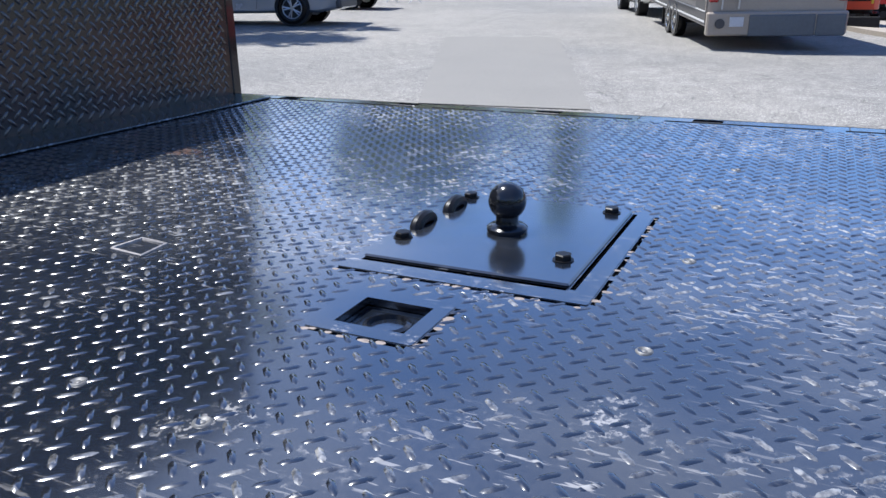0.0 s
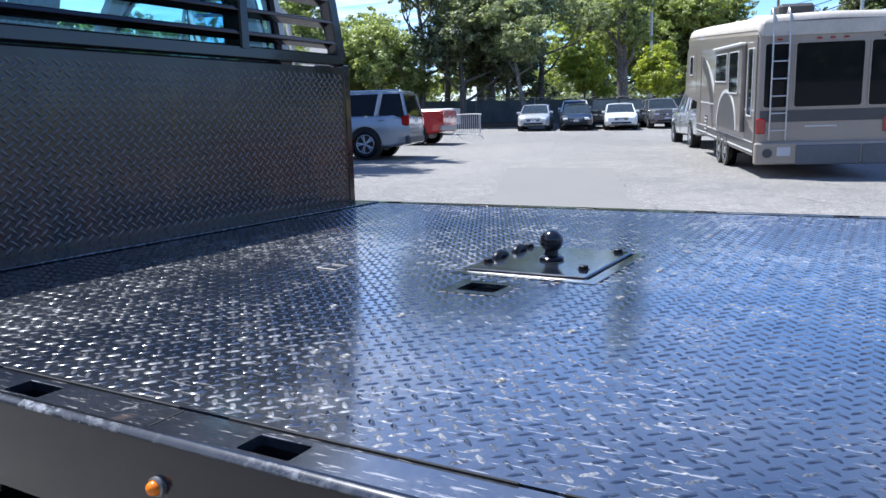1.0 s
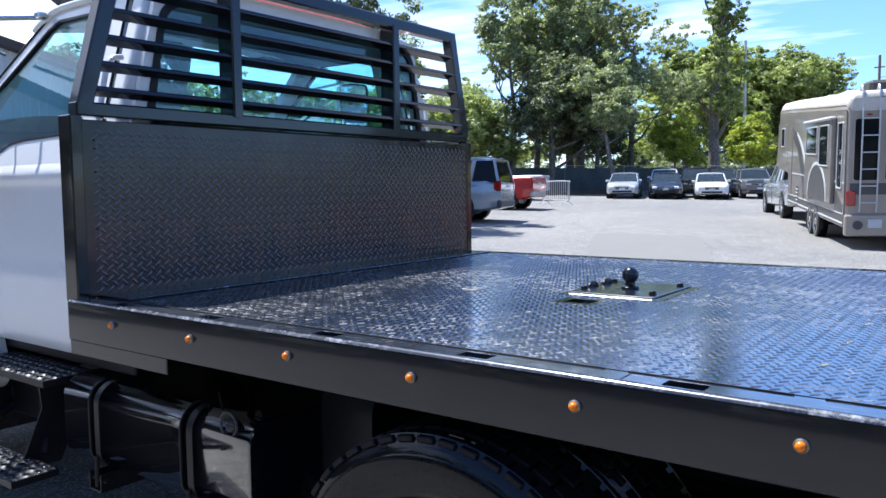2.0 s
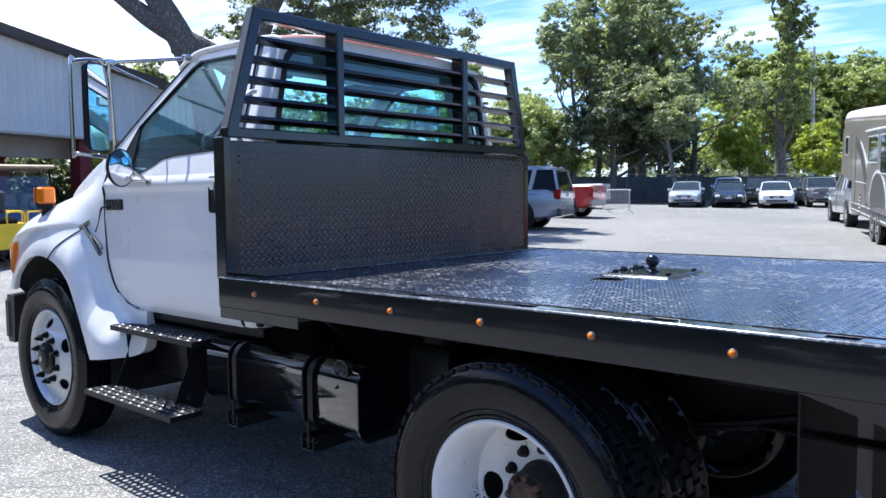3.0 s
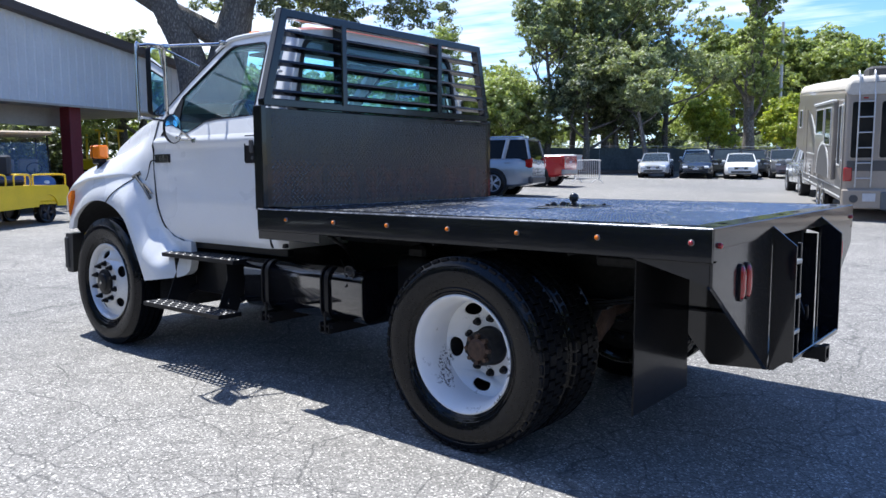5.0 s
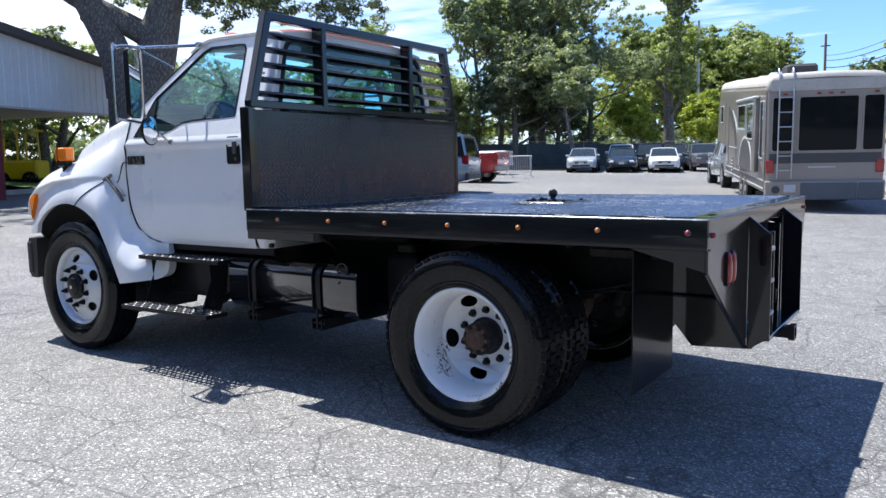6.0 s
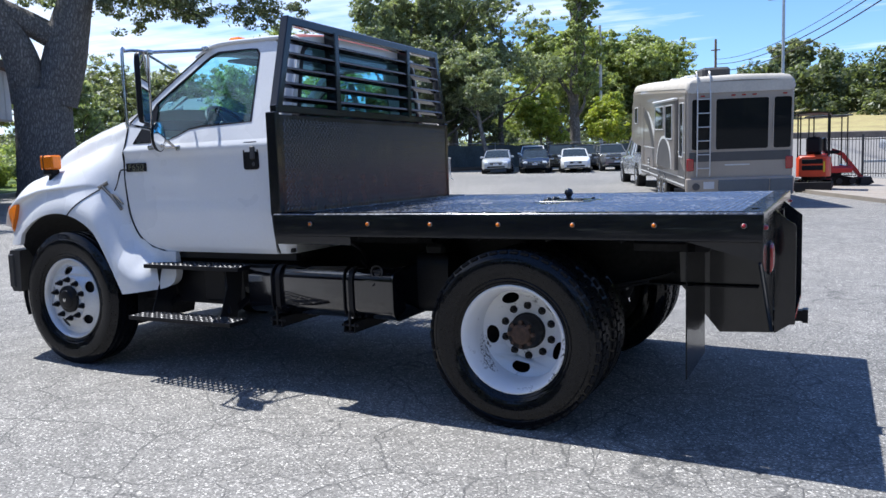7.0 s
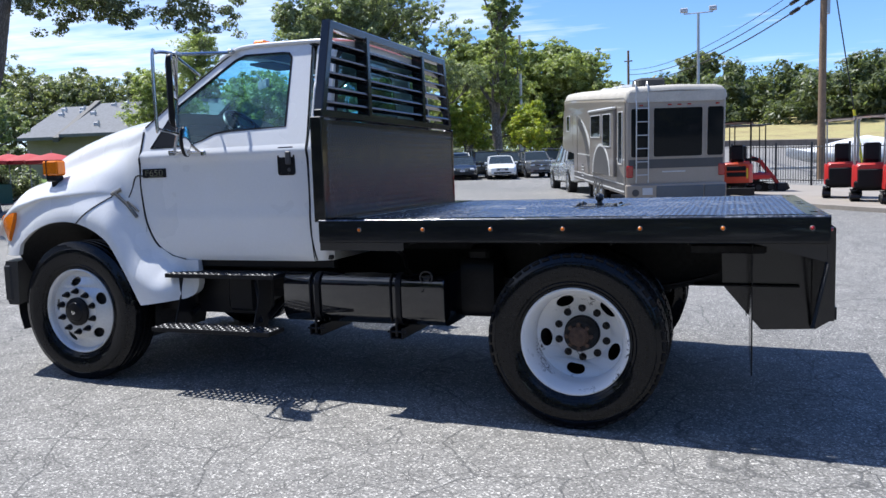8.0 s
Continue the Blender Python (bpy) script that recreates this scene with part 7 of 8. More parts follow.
# ---------------------------------------------------------------- the travel trailer
def build_trailer():
    skin = surface("trailer_skin", (0.335, 0.285, 0.232), 0.35, grain=25, vary=0.05, stain=1.0, stain_vary=0.12, bumps=0.02, coat=0.3)
    band = surface("trailer_band", (0.068, 0.067, 0.068), 0.4, grain=25, vary=0.08, bumps=0.02)
    cream = surface("trailer_roof", (0.52, 0.48, 0.41), 0.6, grain=20, vary=0.08, stain_vary=0.18, bumps=0.05)
    pale = surface("trailer_pale", (0.58, 0.58, 0.57), 0.35, grain=25, vary=0.05, bumps=0.02)
    # origin at the rear left corner on the ground; +x runs to the front, y is across towards the right side as seen from behind
    heading = 110.0
    t = thing("travel_trailer", "large grey and beige fifth-wheel travel trailer with a roof ladder", "trailer", "", on_ground(-0.50, 15.20, heading) @ pose(0, 0, -0.28, 0, -2.5, 0))
    flip = lambda x, y, z: (x, -y, z)
    W, Lm, zb, zt = 2.60, 11.3, 0.72, 3.45
    side = lambda u, v, d: flip(u, d, v)
    def box(a, b, c=0.01):
        return Geo().box(flip(*a), flip(*b), c)
    # body: long box with rounded top edges; the nose is raised over the pickup
    rings = []
    for x, lo, top, ins in ((0.0, zb, zt - 0.10, 0.10), (0.02, zb, zt - 0.05, 0.045), (0.06, zb, zt - 0.01, 0.012), (0.12, zb, zt, 0.0), (8.2, zb, zt + 0.30, 0.0), (8.22, 1.62, zt + 0.30, 0.0), (10.0, 1.70, zt + 0.34, 0.0), (10.5, 1.72, zt + 0.22, 0.02), (10.9, 1.75, zt - 0.15, 0.08), (Lm, 1.85, zt - 0.65, 0.2)):
        edge = [(0.0, lo), (0.0, top - 0.22), (0.03, top - 0.10), (0.11, top - 0.02), (0.28, top + 0.02), (W / 2, top + 0.05), (W - 0.28, top + 0.02), (W - 0.11, top - 0.02), (W - 0.03, top - 0.10), (W, top - 0.22), (W, lo)]
        rings.append([flip(x, W / 2 + (y - W / 2) * (1 - 2 * ins / W), z) for y, z in edge])
    part("body", Geo().loft(rings), skin, t, "", 40)
    rings = []
    for x, top, ins in ((-0.03, zt - 0.13, 0.09), (-0.01, zt - 0.07, 0.035), (0.03, zt - 0.02, 0.005), (0.12, zt + 0.012, 0.0), (8.2, zt + 0.312, 0.0), (10.0, zt + 0.355, 0.0), (10.5, zt + 0.24, 0.02), (10.9, zt - 0.13, 0.08)):
        edge = [(-0.012, top - 0.24), (-0.012, top - 0.2), (0.025, top - 0.085), (0.105, top - 0.005), (0.28, top + 0.035), (W / 2, top + 0.065), (W - 0.28, top + 0.035), (W - 0.105, top - 0.005), (W - 0.025, top - 0.085), (W + 0.012, top - 0.2), (W + 0.012, top - 0.24)]
        rings.append([flip(x, W / 2 + (y - W / 2) * (1 - 2 * ins / W), z) for y, z in edge])
    part("roof_cap", Geo().loft(rings, closed=False, caps=False), cream, t, "weathered cream roof cap", 50)
    rear = lambda u, v, d: flip(d, u, v)
    part("rear_roof_fascia", Geo().prism(rounded(0.08, zt - 0.36, W - 0.08, zt - 0.10, 0.05), rear, -0.03, 0.0), cream, t)
    part("rear_band", box((-0.012, 0.085, 1.40), (0.0, W - 0.085, 1.63), 0.003), band, t, "dark grey band across the rear")
    for u0, u1 in ((0.12, 0.62), (0.70, 2.00), (2.08, 2.54)):
        out = rounded(u0, 1.67, u1, 2.96, 0.07, 4)
        inn = rounded(u0 + 0.025, 1.695, u1 - 0.025, 2.935, 0.05, 4)
        w = part("rear_window", Geo().prism(out, rear, -0.02, 0.0, [inn[::-1]]), skin, t, "dark rear window in a grey frame")
        part("pane", Geo().prism(inn, rear, -0.010, -0.004), CARGLASS, w)
        if u0 < 0.7:
            g = Geo()
            for k in range(7):
                g.box(flip(-0.006, u0 + 0.06 + 0.045 * k, 1.78), flip(-0.0035, u0 + 0.075 + 0.045 * k, 2.85), 0)
            part("curtain_fold", g, PLASTIC, w)
        if 0.7 < u0 < 1:
            part("shelf_line", Geo().box(flip(-0.014, u0 + 0.04, 1.89), flip(-0.009, u1 - 0.04, 1.93), 0), band, w)
    for y in (0.02, W - 0.20):
        part("tail_lamp", box((-0.035, y, 1.17), (0.01, y + 0.18, 1.48), 0.02), REDLENS, t, "square red tail lamp")
    for y in (0.35, 1.08, 1.33, 1.58, 2.3):
        part("marker_lamp", box((-0.03, y, 3.0), (0.0, y + 0.1, 3.03), 0.008), REDLENS, t)
    part("bumper", box((-0.10, 0.0, 0.55), (0.06, W, 0.99), 0.03), skin, t, "grey moulded rear bumper")
    for y0, y1 in ((0.78, 2.0), (2.02, W - 0.04)):
        part("bumper_panel", box((-0.125, y0, 0.54), (-0.09, y1, 0.94), 0.02), surface("blue_grey_panel", (0.10, 0.117, 0.135), 0.35, grain=20, vary=0.08), t, "blue-grey bumper panel")
    part("number_plate", box((-0.118, 0.42, 0.72), (-0.10, 0.68, 0.90), 0.004), PLATE_GREY, t)
    g = Geo().lathe([(0.0, 0.0), (0.09, 0.0), (0.09, 0.03), (0.0, 0.03)], 18, False, pose(-0.10, -0.24, 0.78, 0, 0, 90))
    part("sewer_cap", g, PLASTIC, t)
    part("maker_bar", box((-0.014, 0.95, 1.29), (-0.011, 1.55, 1.32), 0), pale, t)
    # ladder
    g = Geo()
    for y in (0.26, 0.57):
        g.tube([flip(*p) for p in catmull([(-0.06, y, 1.10), (-0.10, y, 1.2), (-0.10, y, 2.95), (-0.02, y, 3.15), (-0.02, y, 3.45), (0.12, y, 3.62), (0.25, y, 3.40)], 4)], 0.016, 8)
    part("ladder_rail", g, PLATE_WHITE, t, "bright aluminium roof ladder")
    for z in (1.24, 1.58, 1.92, 2.26, 2.60, 2.94):
        part("ladder_rung", Geo().tube([flip(-0.10, 0.26, z), flip(-0.10, 0.57, z)], 0.014, 8), PLATE_WHITE, t)
    # roof units
    for x0, x1, y0, y1, z in ((1.1, 1.95, 0.62, 1.32, 0.24), (4.2, 5.0, 0.9, 1.5, 0.14), (5.6, 6.2, 0.9, 1.4, 0.12), (2.9, 3.3, 0.5, 0.9, 0.10), (6.9, 7.4, 0.8, 1.3, 0.1)):
        part("roof_unit", box((x0, y0, zt + 0.01 + 0.036 * x0), (x1, y1, zt + 0.05 + z + 0.036 * x0), 0.06), surface("roof_unit_grey", (0.045, 0.045, 0.046), 0.7, grain=20, vary=0.2) if z > 0.2 else pale, t, "air conditioner under a dark cover" if z > 0.2 else "")
    # left side: slide-out with window, doors, trim, graphics
    grey = surface("trailer_side", (0.225, 0.200, 0.175), 0.32, grain=25, vary=0.06, stain=1.2, stain_vary=0.18, bumps=0.02, coat=0.4)
    part("side_skin", Geo().prism([(0.06, 1.0), (8.18, 1.0), (8.18, 1.64), (10.95, 1.78), (10.60, 3.10), (10.0, 3.48), (8.18, 3.43), (0.06, 3.13)], side, -0.006, 0.002), grey, t, "taupe grey side wall")
    slide = part("slide_out", box((1.05, -0.10, 1.14), (4.55, 0.0, 3.02), 0.02), grey, t, "slide-out room with an awning")
    part("slide_awning", box((1.0, -0.16, 2.97), (4.6, -0.02, 3.04), 0.03), pale, slide)
    for parent, x0, x1, z0, z1, d in ((slide, 1.35, 2.45, 1.95, 2.88, -0.10), (slide, 2.75, 4.30, 2.20, 2.88, -0.10), (t, 0.30, 0.82, 1.5, 2.9, -0.006), (t, 9.1, 9.8, 2.4, 3.0, -0.006)):
        out, inn = rounded(x0, z0, x1, z1, 0.06, 3), rounded(x0 + 0.03, z0 + 0.03, x1 - 0.03, z1 - 0.03, 0.045, 3)
        if parent is t:
            w = part("side_window", Geo().prism(out, side, d - 0.02, d, [inn[::-1]]), pale, t, "dark side window in a pale frame")
            part("pane", Geo().prism(inn, side, d - 0.010, d - 0.004), CARGLASS, w)
        else:
            g = Geo().prism(out, side, d - 0.02, d, [inn[::-1]])
            part("window_frame", g, pale, slide)
            part("window_pane", Geo().prism(inn, side, d - 0.010, d - 0.004), CARGLASS, slide)
    door = part("side_door", box((7.4, -0.022, 1.02), (8.0, 0.0, 2.95), 0.008), grey, t)
    part("door_pane", box((8.4, -0.012, 1.85), (9.0, 0.0, 3.1), 0.008), grey, t)
    for z, h in ((1.62, 0.03), (0.98, 0.025), (0.78, 0.04)):
        part("trim_strip", box((0.1, -0.014, z), (8.1, 0.0, z + h), 0.004), pale, t)
    part("lower_band", box((0.05, -0.008, 0.74), (8.15, 0.0, 0.97), 0.003), band, t)
    arc = lambda r, h: [(2.75 + r * math.cos(a), 1.16 + h * math.sin(a)) for a in [math.pi * k / 24 for k in range(25)]]
    part("graphic_arch", Geo().prism(arc(1.28, 0.88), side, -0.106, -0.098), pale, slide, "pale painted arch")
    part("graphic_arch", Geo().prism(arc(1.18, 0.80), side, -0.110, -0.100), band, slide, "dark painted arch graphic")
    low_side = [(0.15, 1.0), (1.02, 1.0), (1.02, 1.50), (0.8, 1.46), (0.5, 1.30), (0.15, 1.18)]
    part("graphic_arch", Geo().prism(low_side, side, -0.010, -0.004), band, t, "dark painted sweep along the rear of the side")
    sw = catmull([(4.9, 1.2), (5.3, 1.9), (6.0, 2.5), (7.0, 2.9)], 6)
    part("graphic_sweep", Geo().prism(sw + [(x + 0.35, z - 0.25) for x, z in sw[::-1]], side, -0.012, -0.002), band, t, "dark swept graphic")
    part("graphic_sweep", Geo().prism([(x - 0.5, z - 0.1) for x, z in sw] + [(x - 0.38, z - 0.2) for x, z in sw[::-1]], side, -0.012, -0.002), pale, t)
    part("vent_grille", box((6.1, -0.014, 0.75), (6.5, 0.0, 1.3), 0.004), PLASTIC, t)
    for k in range(5):
        part("vent_slat", box((6.12, -0.02, 0.8 + 0.1 * k), (6.48, -0.012, 0.84 + 0.1 * k), 0.003), pale, t)
    # wheels and skirt arch
    for x, z in ((3.2, 0.58), (4.05, 0.555)):
        for y in (0.10, W - 0.10):
            m = pose(x, -y, z) @ Matrix.Diagonal((1, 1 if y < 1 else -1, 1, 1))
            g = Geo().lathe([(0.22, -0.11), (0.25, -0.12), (0.35, -0.12), (0.38, -0.08), (0.38, 0.08), (0.35, 0.12), (0.25, 0.12), (0.22, 0.11)], 30, True, m)
            wh = part("wheel", g, RUBBER, t, "", 50)
            g = Geo().lathe([(0.23, 0.12), (0.21, 0.09), (0.12, 0.06), (0.10, 0.10), (0.06, 0.13), (0.0, 0.135)], 24, False, m)
            part("rim", g, CHROME, wh, "", 50)
    g = Geo().lathe([(0.0, 0.0), (0.46, 0.0)], 30, False, pose(3.2, 0.003, 0.66)).lathe([(0.0, 0.0), (0.46, 0.0)], 30, False, pose(4.05, 0.003, 0.64))
    part("wheel_well", g, SEAM, t)
    part("axle", box((3.1, 0.1, 0.50), (4.15, W - 0.1, 0.64), 0.02), UNDER, t)
    x = 7.2
    for y in (0.4, W - 0.4):
        part("landing_leg", box((x, y, 0.08), (x + 0.12, y + 0.12, 0.6), 0.01), UNDER, t)
    part("gooseneck", box((8.4, 1.1, 1.15), (8.8, 1.36, 1.68), 0.02), UNDER, t)


build_cars()
build_barrier()
build_trailer()

# ---------------------------------------------------------------- the canopy building
def build_building():
    wall = surface("corrugated_white", (0.62, 0.64, 0.65), 0.5, grain=12, vary=0.05, stain=0.6, stain_vary=0.14, bumps=0.03)
    edge = surface("dark_fascia", (0.075, 0.062, 0.058), 0.6, grain=20, vary=0.2, bumps=0.1)
    beige = surface("soffit_beige", (0.46, 0.42, 0.36), 0.7, grain=12, vary=0.06, stain_vary=0.15, bumps=0.05)
    red = surface("column_red", (0.20, 0.022, 0.028), 0.5, grain=18, vary=0.12, stain_vary=0.2, bumps=0.05)
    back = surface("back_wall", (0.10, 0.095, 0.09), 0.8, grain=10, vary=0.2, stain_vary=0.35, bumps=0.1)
    def bpart(name, g, material, parent, label="", smooth=35.0):
        g.v = [(-x, y, z) for x, y, z in g.v]
        return part(name, g, material, parent, label, smooth)

    # local -x runs along the front from the far corner towards the camera side, y goes back under the roof
    turn = math.degrees(math.atan2(0.957, -0.29))
    b = thing("canopy_building", "pale corrugated canopy building with dark roof edge, red columns", "building", "", pose(-22.2, 12.2, 0.0, 0, 0, turn))
    L = 24.0
    top = lambda x: 5.08 + 0.128 * x
    # ribbed front: every rib is a fold of the sheet
    g = Geo()
    ring_lo, ring_hi = [], []
    n = int(L / 0.3)
    for k in range(n):
        for dx, dy in ((0.0, 0.0), (0.20, 0.0), (0.225, 0.028), (0.275, 0.028)):
            x = k * 0.3 + dx
            ring_lo.append((x, -dy, 3.46))
            ring_hi.append((x, -dy, top(x)))
    g.loft([ring_lo, ring_hi], closed=False, caps=False)
    bpart("corrugated_front", g, wall, b, "", 10)
    g = Geo()
    g.loft([[(x, y, z) for y, z in ((-0.35, top(x) - 0.02), (-0.35, top(x) + 0.22), (8.0, top(x) + 0.7), (8.0, top(x) + 0.45), (0.03, top(x) - 0.02))] for x in (-0.45, L)])
    bpart("roof", g, edge, b, "dark roof with a deep sloping edge")
    bpart("front_backing", Geo().box((0, -0.001, 3.46), (0.02, 8.0, 5.05), 0).box((0, 0.03, 3.46), (L, 0.06, 5.0), 0), wall, b)
    g = Geo().box((0.0, 0.05, 3.44), (L, 8.0, 3.50), 0).box((0.0, -0.04, 3.40), (L, 0.05, 3.47), 0.01)
    bpart("soffit", g, beige, b)
    g = Geo().loft([[(x, 1.3, 2.86), (x, 1.3, 3.46), (x, 1.5, 3.46), (x, 1.5, 2.86)] for x in (4.3, L)])
    bpart("beam", g, beige, b, "beige beam below the canopy")
    for x in (4.6, 12.5, 20.5):
        g = Geo().box((x - 0.22, 0.35, -0.1), (x + 0.22, 0.80, 3.45), 0.02)
        bpart("column", g, red, b, "dark red square column")
    bpart("column", Geo().box((5.2, 3.2, -0.1), (5.5, 3.5, 3.45), 0.02), red, b)
    # back wall and bay doors take darker base colours than the front
    bpart("back_wall", Geo().box((2.6, 7.4, -0.2), (L, 7.7, 3.45), 0), back, b, "dark grey back wall")
    for x in (8.0, 11.0, 14.5):
        d = bpart("bay_door", Geo().box((x, 7.30, 0.2), (x + 2.2, 7.42, 2.7), 0.02), surface("grey_tan_door", (0.22, 0.20, 0.18), 0.6, grain=10, vary=0.15), b)
    bpart("hung_banner", Geo().box((6.6, 3.3, 1.2), (7.5, 3.33, 2.9), 0.005), surface("banner_grey", (0.30, 0.28, 0.26), 0.8, grain=5, vary=0.3, stain=3, stain_vary=0.5), b)


def golf_cart(at, paint, label):
    c = thing("golf_cart", label, "golf cart", "golf carts under the canopy", at)
    g = Geo().loft([[(x, y, z) for y, z in ((-0.58, 0.32), (-0.60, top - 0.06), (-0.52, top), (0.52, top), (0.60, top - 0.06), (0.58, 0.32))] for x, top in ((-1.2, 0.62), (-1.1, 0.78), (-0.5, 0.80), (-0.35, 0.45), (0.55, 0.45), (0.70, 0.90), (1.05, 0.82), (1.22, 0.58))])
    part("body", g, paint, c, "", 40)
    g = Geo().box((-1.15, -0.62, 1.86), (0.95, 0.62, 1.94), 0.035)
    part("roof", g, surface("cart_roof", (0.55, 0.42, 0.28), 0.5, grain=12, vary=0.08), c, "tan moulded roof")
    for s in (-1, 1):
        part("roof_post", Geo().tube([(0.80, s * 0.55, 0.85), (0.55, s * 0.55, 1.88)], 0.02, 6), SATIN, c)
        part("roof_post", Geo().tube([(-0.95, s * 0.55, 0.75), (-1.0, s * 0.55, 1.88)], 0.02, 6), SATIN, c)
        for x in (0.80, -0.80):
            car_wheel(c, x, s * 0.5, 0.23, 0.18, WHEEL_SILVER)
    pane = part("windscreen", Geo().prism([(-0.53, 0.0), (0.53, 0.0), (0.51, 1.0), (-0.51, 1.0)], lambda u, v, t: (0.80 - 0.25 * v + t, u, 0.87 + v), 0.0, 0.006), CARTGLASS, c, "hazy plastic windscreen")
    g = Geo().box((-0.50, -0.52, 0.74), (0.0, 0.52, 0.86), 0.04)
    part("seat", g, surface("cart_seat", (0.20, 0.18, 0.155), 0.6, grain=60, vary=0.08), c)
    for y in (-0.27, 0.27):
        part("backrest", Geo().box((-0.60, y - 0.23, 0.95), (-0.50, y + 0.23, 1.30), 0.05), surface("cart_back", (0.24, 0.215, 0.185), 0.6, grain=60, vary=0.08), c)
    g = Geo().tube([(0.17 * math.cos(a), 0.17 * math.sin(a), 0) for a in [2 * math.pi * k / 18 for k in range(19)]], 0.014, 6, False, pose(0.28, 0.28, 1.05, 0, -55, 0)).tube([(0.30, 0.28, 1.04), (0.6, 0.28, 0.8)], 0.02, 6)
    part("steering_wheel", g, SATIN, c)
    for y in (-0.4, 0.4):
        part("headlamp", Geo().ball((1.12, y, 0.70), 0.07, 12, (0.5, 1, 1)), CLEAR, c)
    return c


CARTGLASS = glass_mat("hazy_plastic", (0.88, 0.90, 0.92), 1.6)


def build_yard_left():
    yellow = surface("cart_yellow", (0.82, 0.56, 0.010), 0.35, grain=30, vary=0.05, stain=3, stain_vary=0.12, bumps=0.03, coat=0.4)
    # burden carrier: flat yellow body with rails, bench and backrest; front to the left of its length
    c = thing("utility_cart", "bright yellow flatbed utility cart with a black bench seat", "utility cart", "", on_ground(-13.15, 1.9, 111.5))
    side = [(-0.98, 0.36), (-0.98, 0.84), (-0.42, 0.84), (-0.40, 0.80), (1.55, 0.80), (1.62, 0.74), (1.62, 0.36), (1.28, 0.36), *[(1.05 + 0.25 * math.cos(a), 0.36 + 0.25 * math.sin(a)) for a in [math.pi * k / 10 for k in range(11)]], (-0.42, 0.30), *[(-0.66 + 0.24 * math.cos(a), 0.34 + 0.24 * math.sin(a)) for a in [math.pi * k / 10 for k in range(11)]]]
    for s in (-1, 1):
        part("side_panel", Geo().prism(side, lambda u, v, t: (u, s * t, v), 0.56, 0.60), yellow, c, "", 20)
    part("floor", Geo().box((-0.95, -0.57, 0.40), (1.6, 0.57, 0.46), 0.01).box((-0.4, -0.57, 0.46), (1.6, 0.57, 0.79), 0.02), yellow, c)
    part("front_cowl", Geo().box((-1.04, -0.58, 0.38), (-0.93, 0.58, 0.88), 0.03), yellow, c)
    part("seat", Geo().box((-0.35, -0.55, 0.80), (0.55, 0.55, 0.92), 0.045), SATIN, c, "black padded bench")
    part("backrest", Geo().box((0.35, -0.32, 1.0), (0.47, 0.32, 1.42), 0.04), surface("cart_vinyl", (0.035, 0.04, 0.05), 0.5, grain=80, vary=0.1), c, "black padded backrest")
    for s in (-1, 1):
        for x0, x1 in ((0.25, 0.65), (0.72, 1.58), (-0.35, 0.05)):
            part("hand_rail", Geo().tube(catmull([(x0, s * 0.55, 0.80), (x0, s * 0.55, 0.97), (x0 + 0.08, s * 0.55, 1.02), (x1 - 0.08, s * 0.55, 1.02), (x1, s * 0.55, 0.97), (x1, s * 0.55, 0.80)], 4), 0.018, 8), yellow, c)
        for x in (-0.66, 1.05):
            car_wheel(c, x, s * 0.48, 0.235, 0.17, WHEEL_BLACK)
    g = Geo().tube([(0.2 * math.cos(a), 0.2 * math.sin(a), 0) for a in [2 * math.pi * k / 20 for k in range(21)]], 0.016, 6, False, pose(-0.50, -0.2, 1.06, 0, 40, 0)).tube([(-0.50, -0.2, 1.06), (-0.85, -0.2, 0.6)], 0.025, 6)
    part("steering_wheel", g, SATIN, c)
    part("fender_decal", Geo().box((-0.92, -0.604, 0.64), (-0.76, -0.601, 0.74), 0), SATIN, c)
    cart_white = surface("cart_white", (0.55, 0.58, 0.62), 0.4, grain=30, vary=0.05)
    cart_blue = surface("cart_blue", (0.08, 0.14, 0.30), 0.35, grain=30, vary=0.05, coat=0.5)
    # carts stand nose-out under the canopy
    for x, y, turn, p, lab in ((-16.75, 4.1, -14, cart_blue, "blue golf cart with a tan roof and hazy windscreen"), (-15.9, 2.55, -20, cart_white, "white golf cart with a tan roof"), (-17.0, 0.6, -10, cart_white, "white golf cart with a tan roof")):
        golf_cart(on_ground(x, y, turn), p, lab)
    # small yellow loader cab behind the column
    f = thing("small_forklift", "small yellow forklift with an open cab beyond the column", "forklift", "", on_ground(-29.44, 12.79, 30))
    part("chassis", Geo().box((-0.9, -0.5, 0.3), (0.9, 0.5, 1.1), 0.08), yellow, f)
    for x in (-0.5, 0.5):
        for s in (-1, 1):
            part("cab_post", Geo().tube([(x, s * 0.45, 1.1), (x * 0.9, s * 0.45, 2.3)], 0.045, 6), yellow, f)
    part("cab_roof", Geo().box((-0.7, -0.55, 2.28), (0.7, 0.55, 2.38), 0.03), yellow, f)
    for x in (-0.6, 0.6):
        for s in (-1, 1):
            car_wheel(f, x, s * 0.5, 0.32, 0.22, WHEEL_BLACK)
    # lawn strip with bushes, kerb
    grass = surface("lawn_grass", (0.10, 0.16, 0.03), 0.9, grain=30, vary=0.35, stain=0.8, stain_vary=0.25, bumps=0.6)
    g = Geo()
    xs, ys = list(range(-52, -22, 3)), list(range(11, 42, 3))
    g.v = [(x - 0.32 * (y - 11), y, ground_z(x - 0.32 * (y - 11), y) + 0.14 + (0.35 * ease(-26, -34, x))) for y in ys for x in xs]
    n = len(xs)
    g.f = [(j * n + i, j * n + i + 1, (j + 1) * n + i + 1, (j + 1) * n + i) for j in range(len(ys) - 1) for i in range(n - 1)]
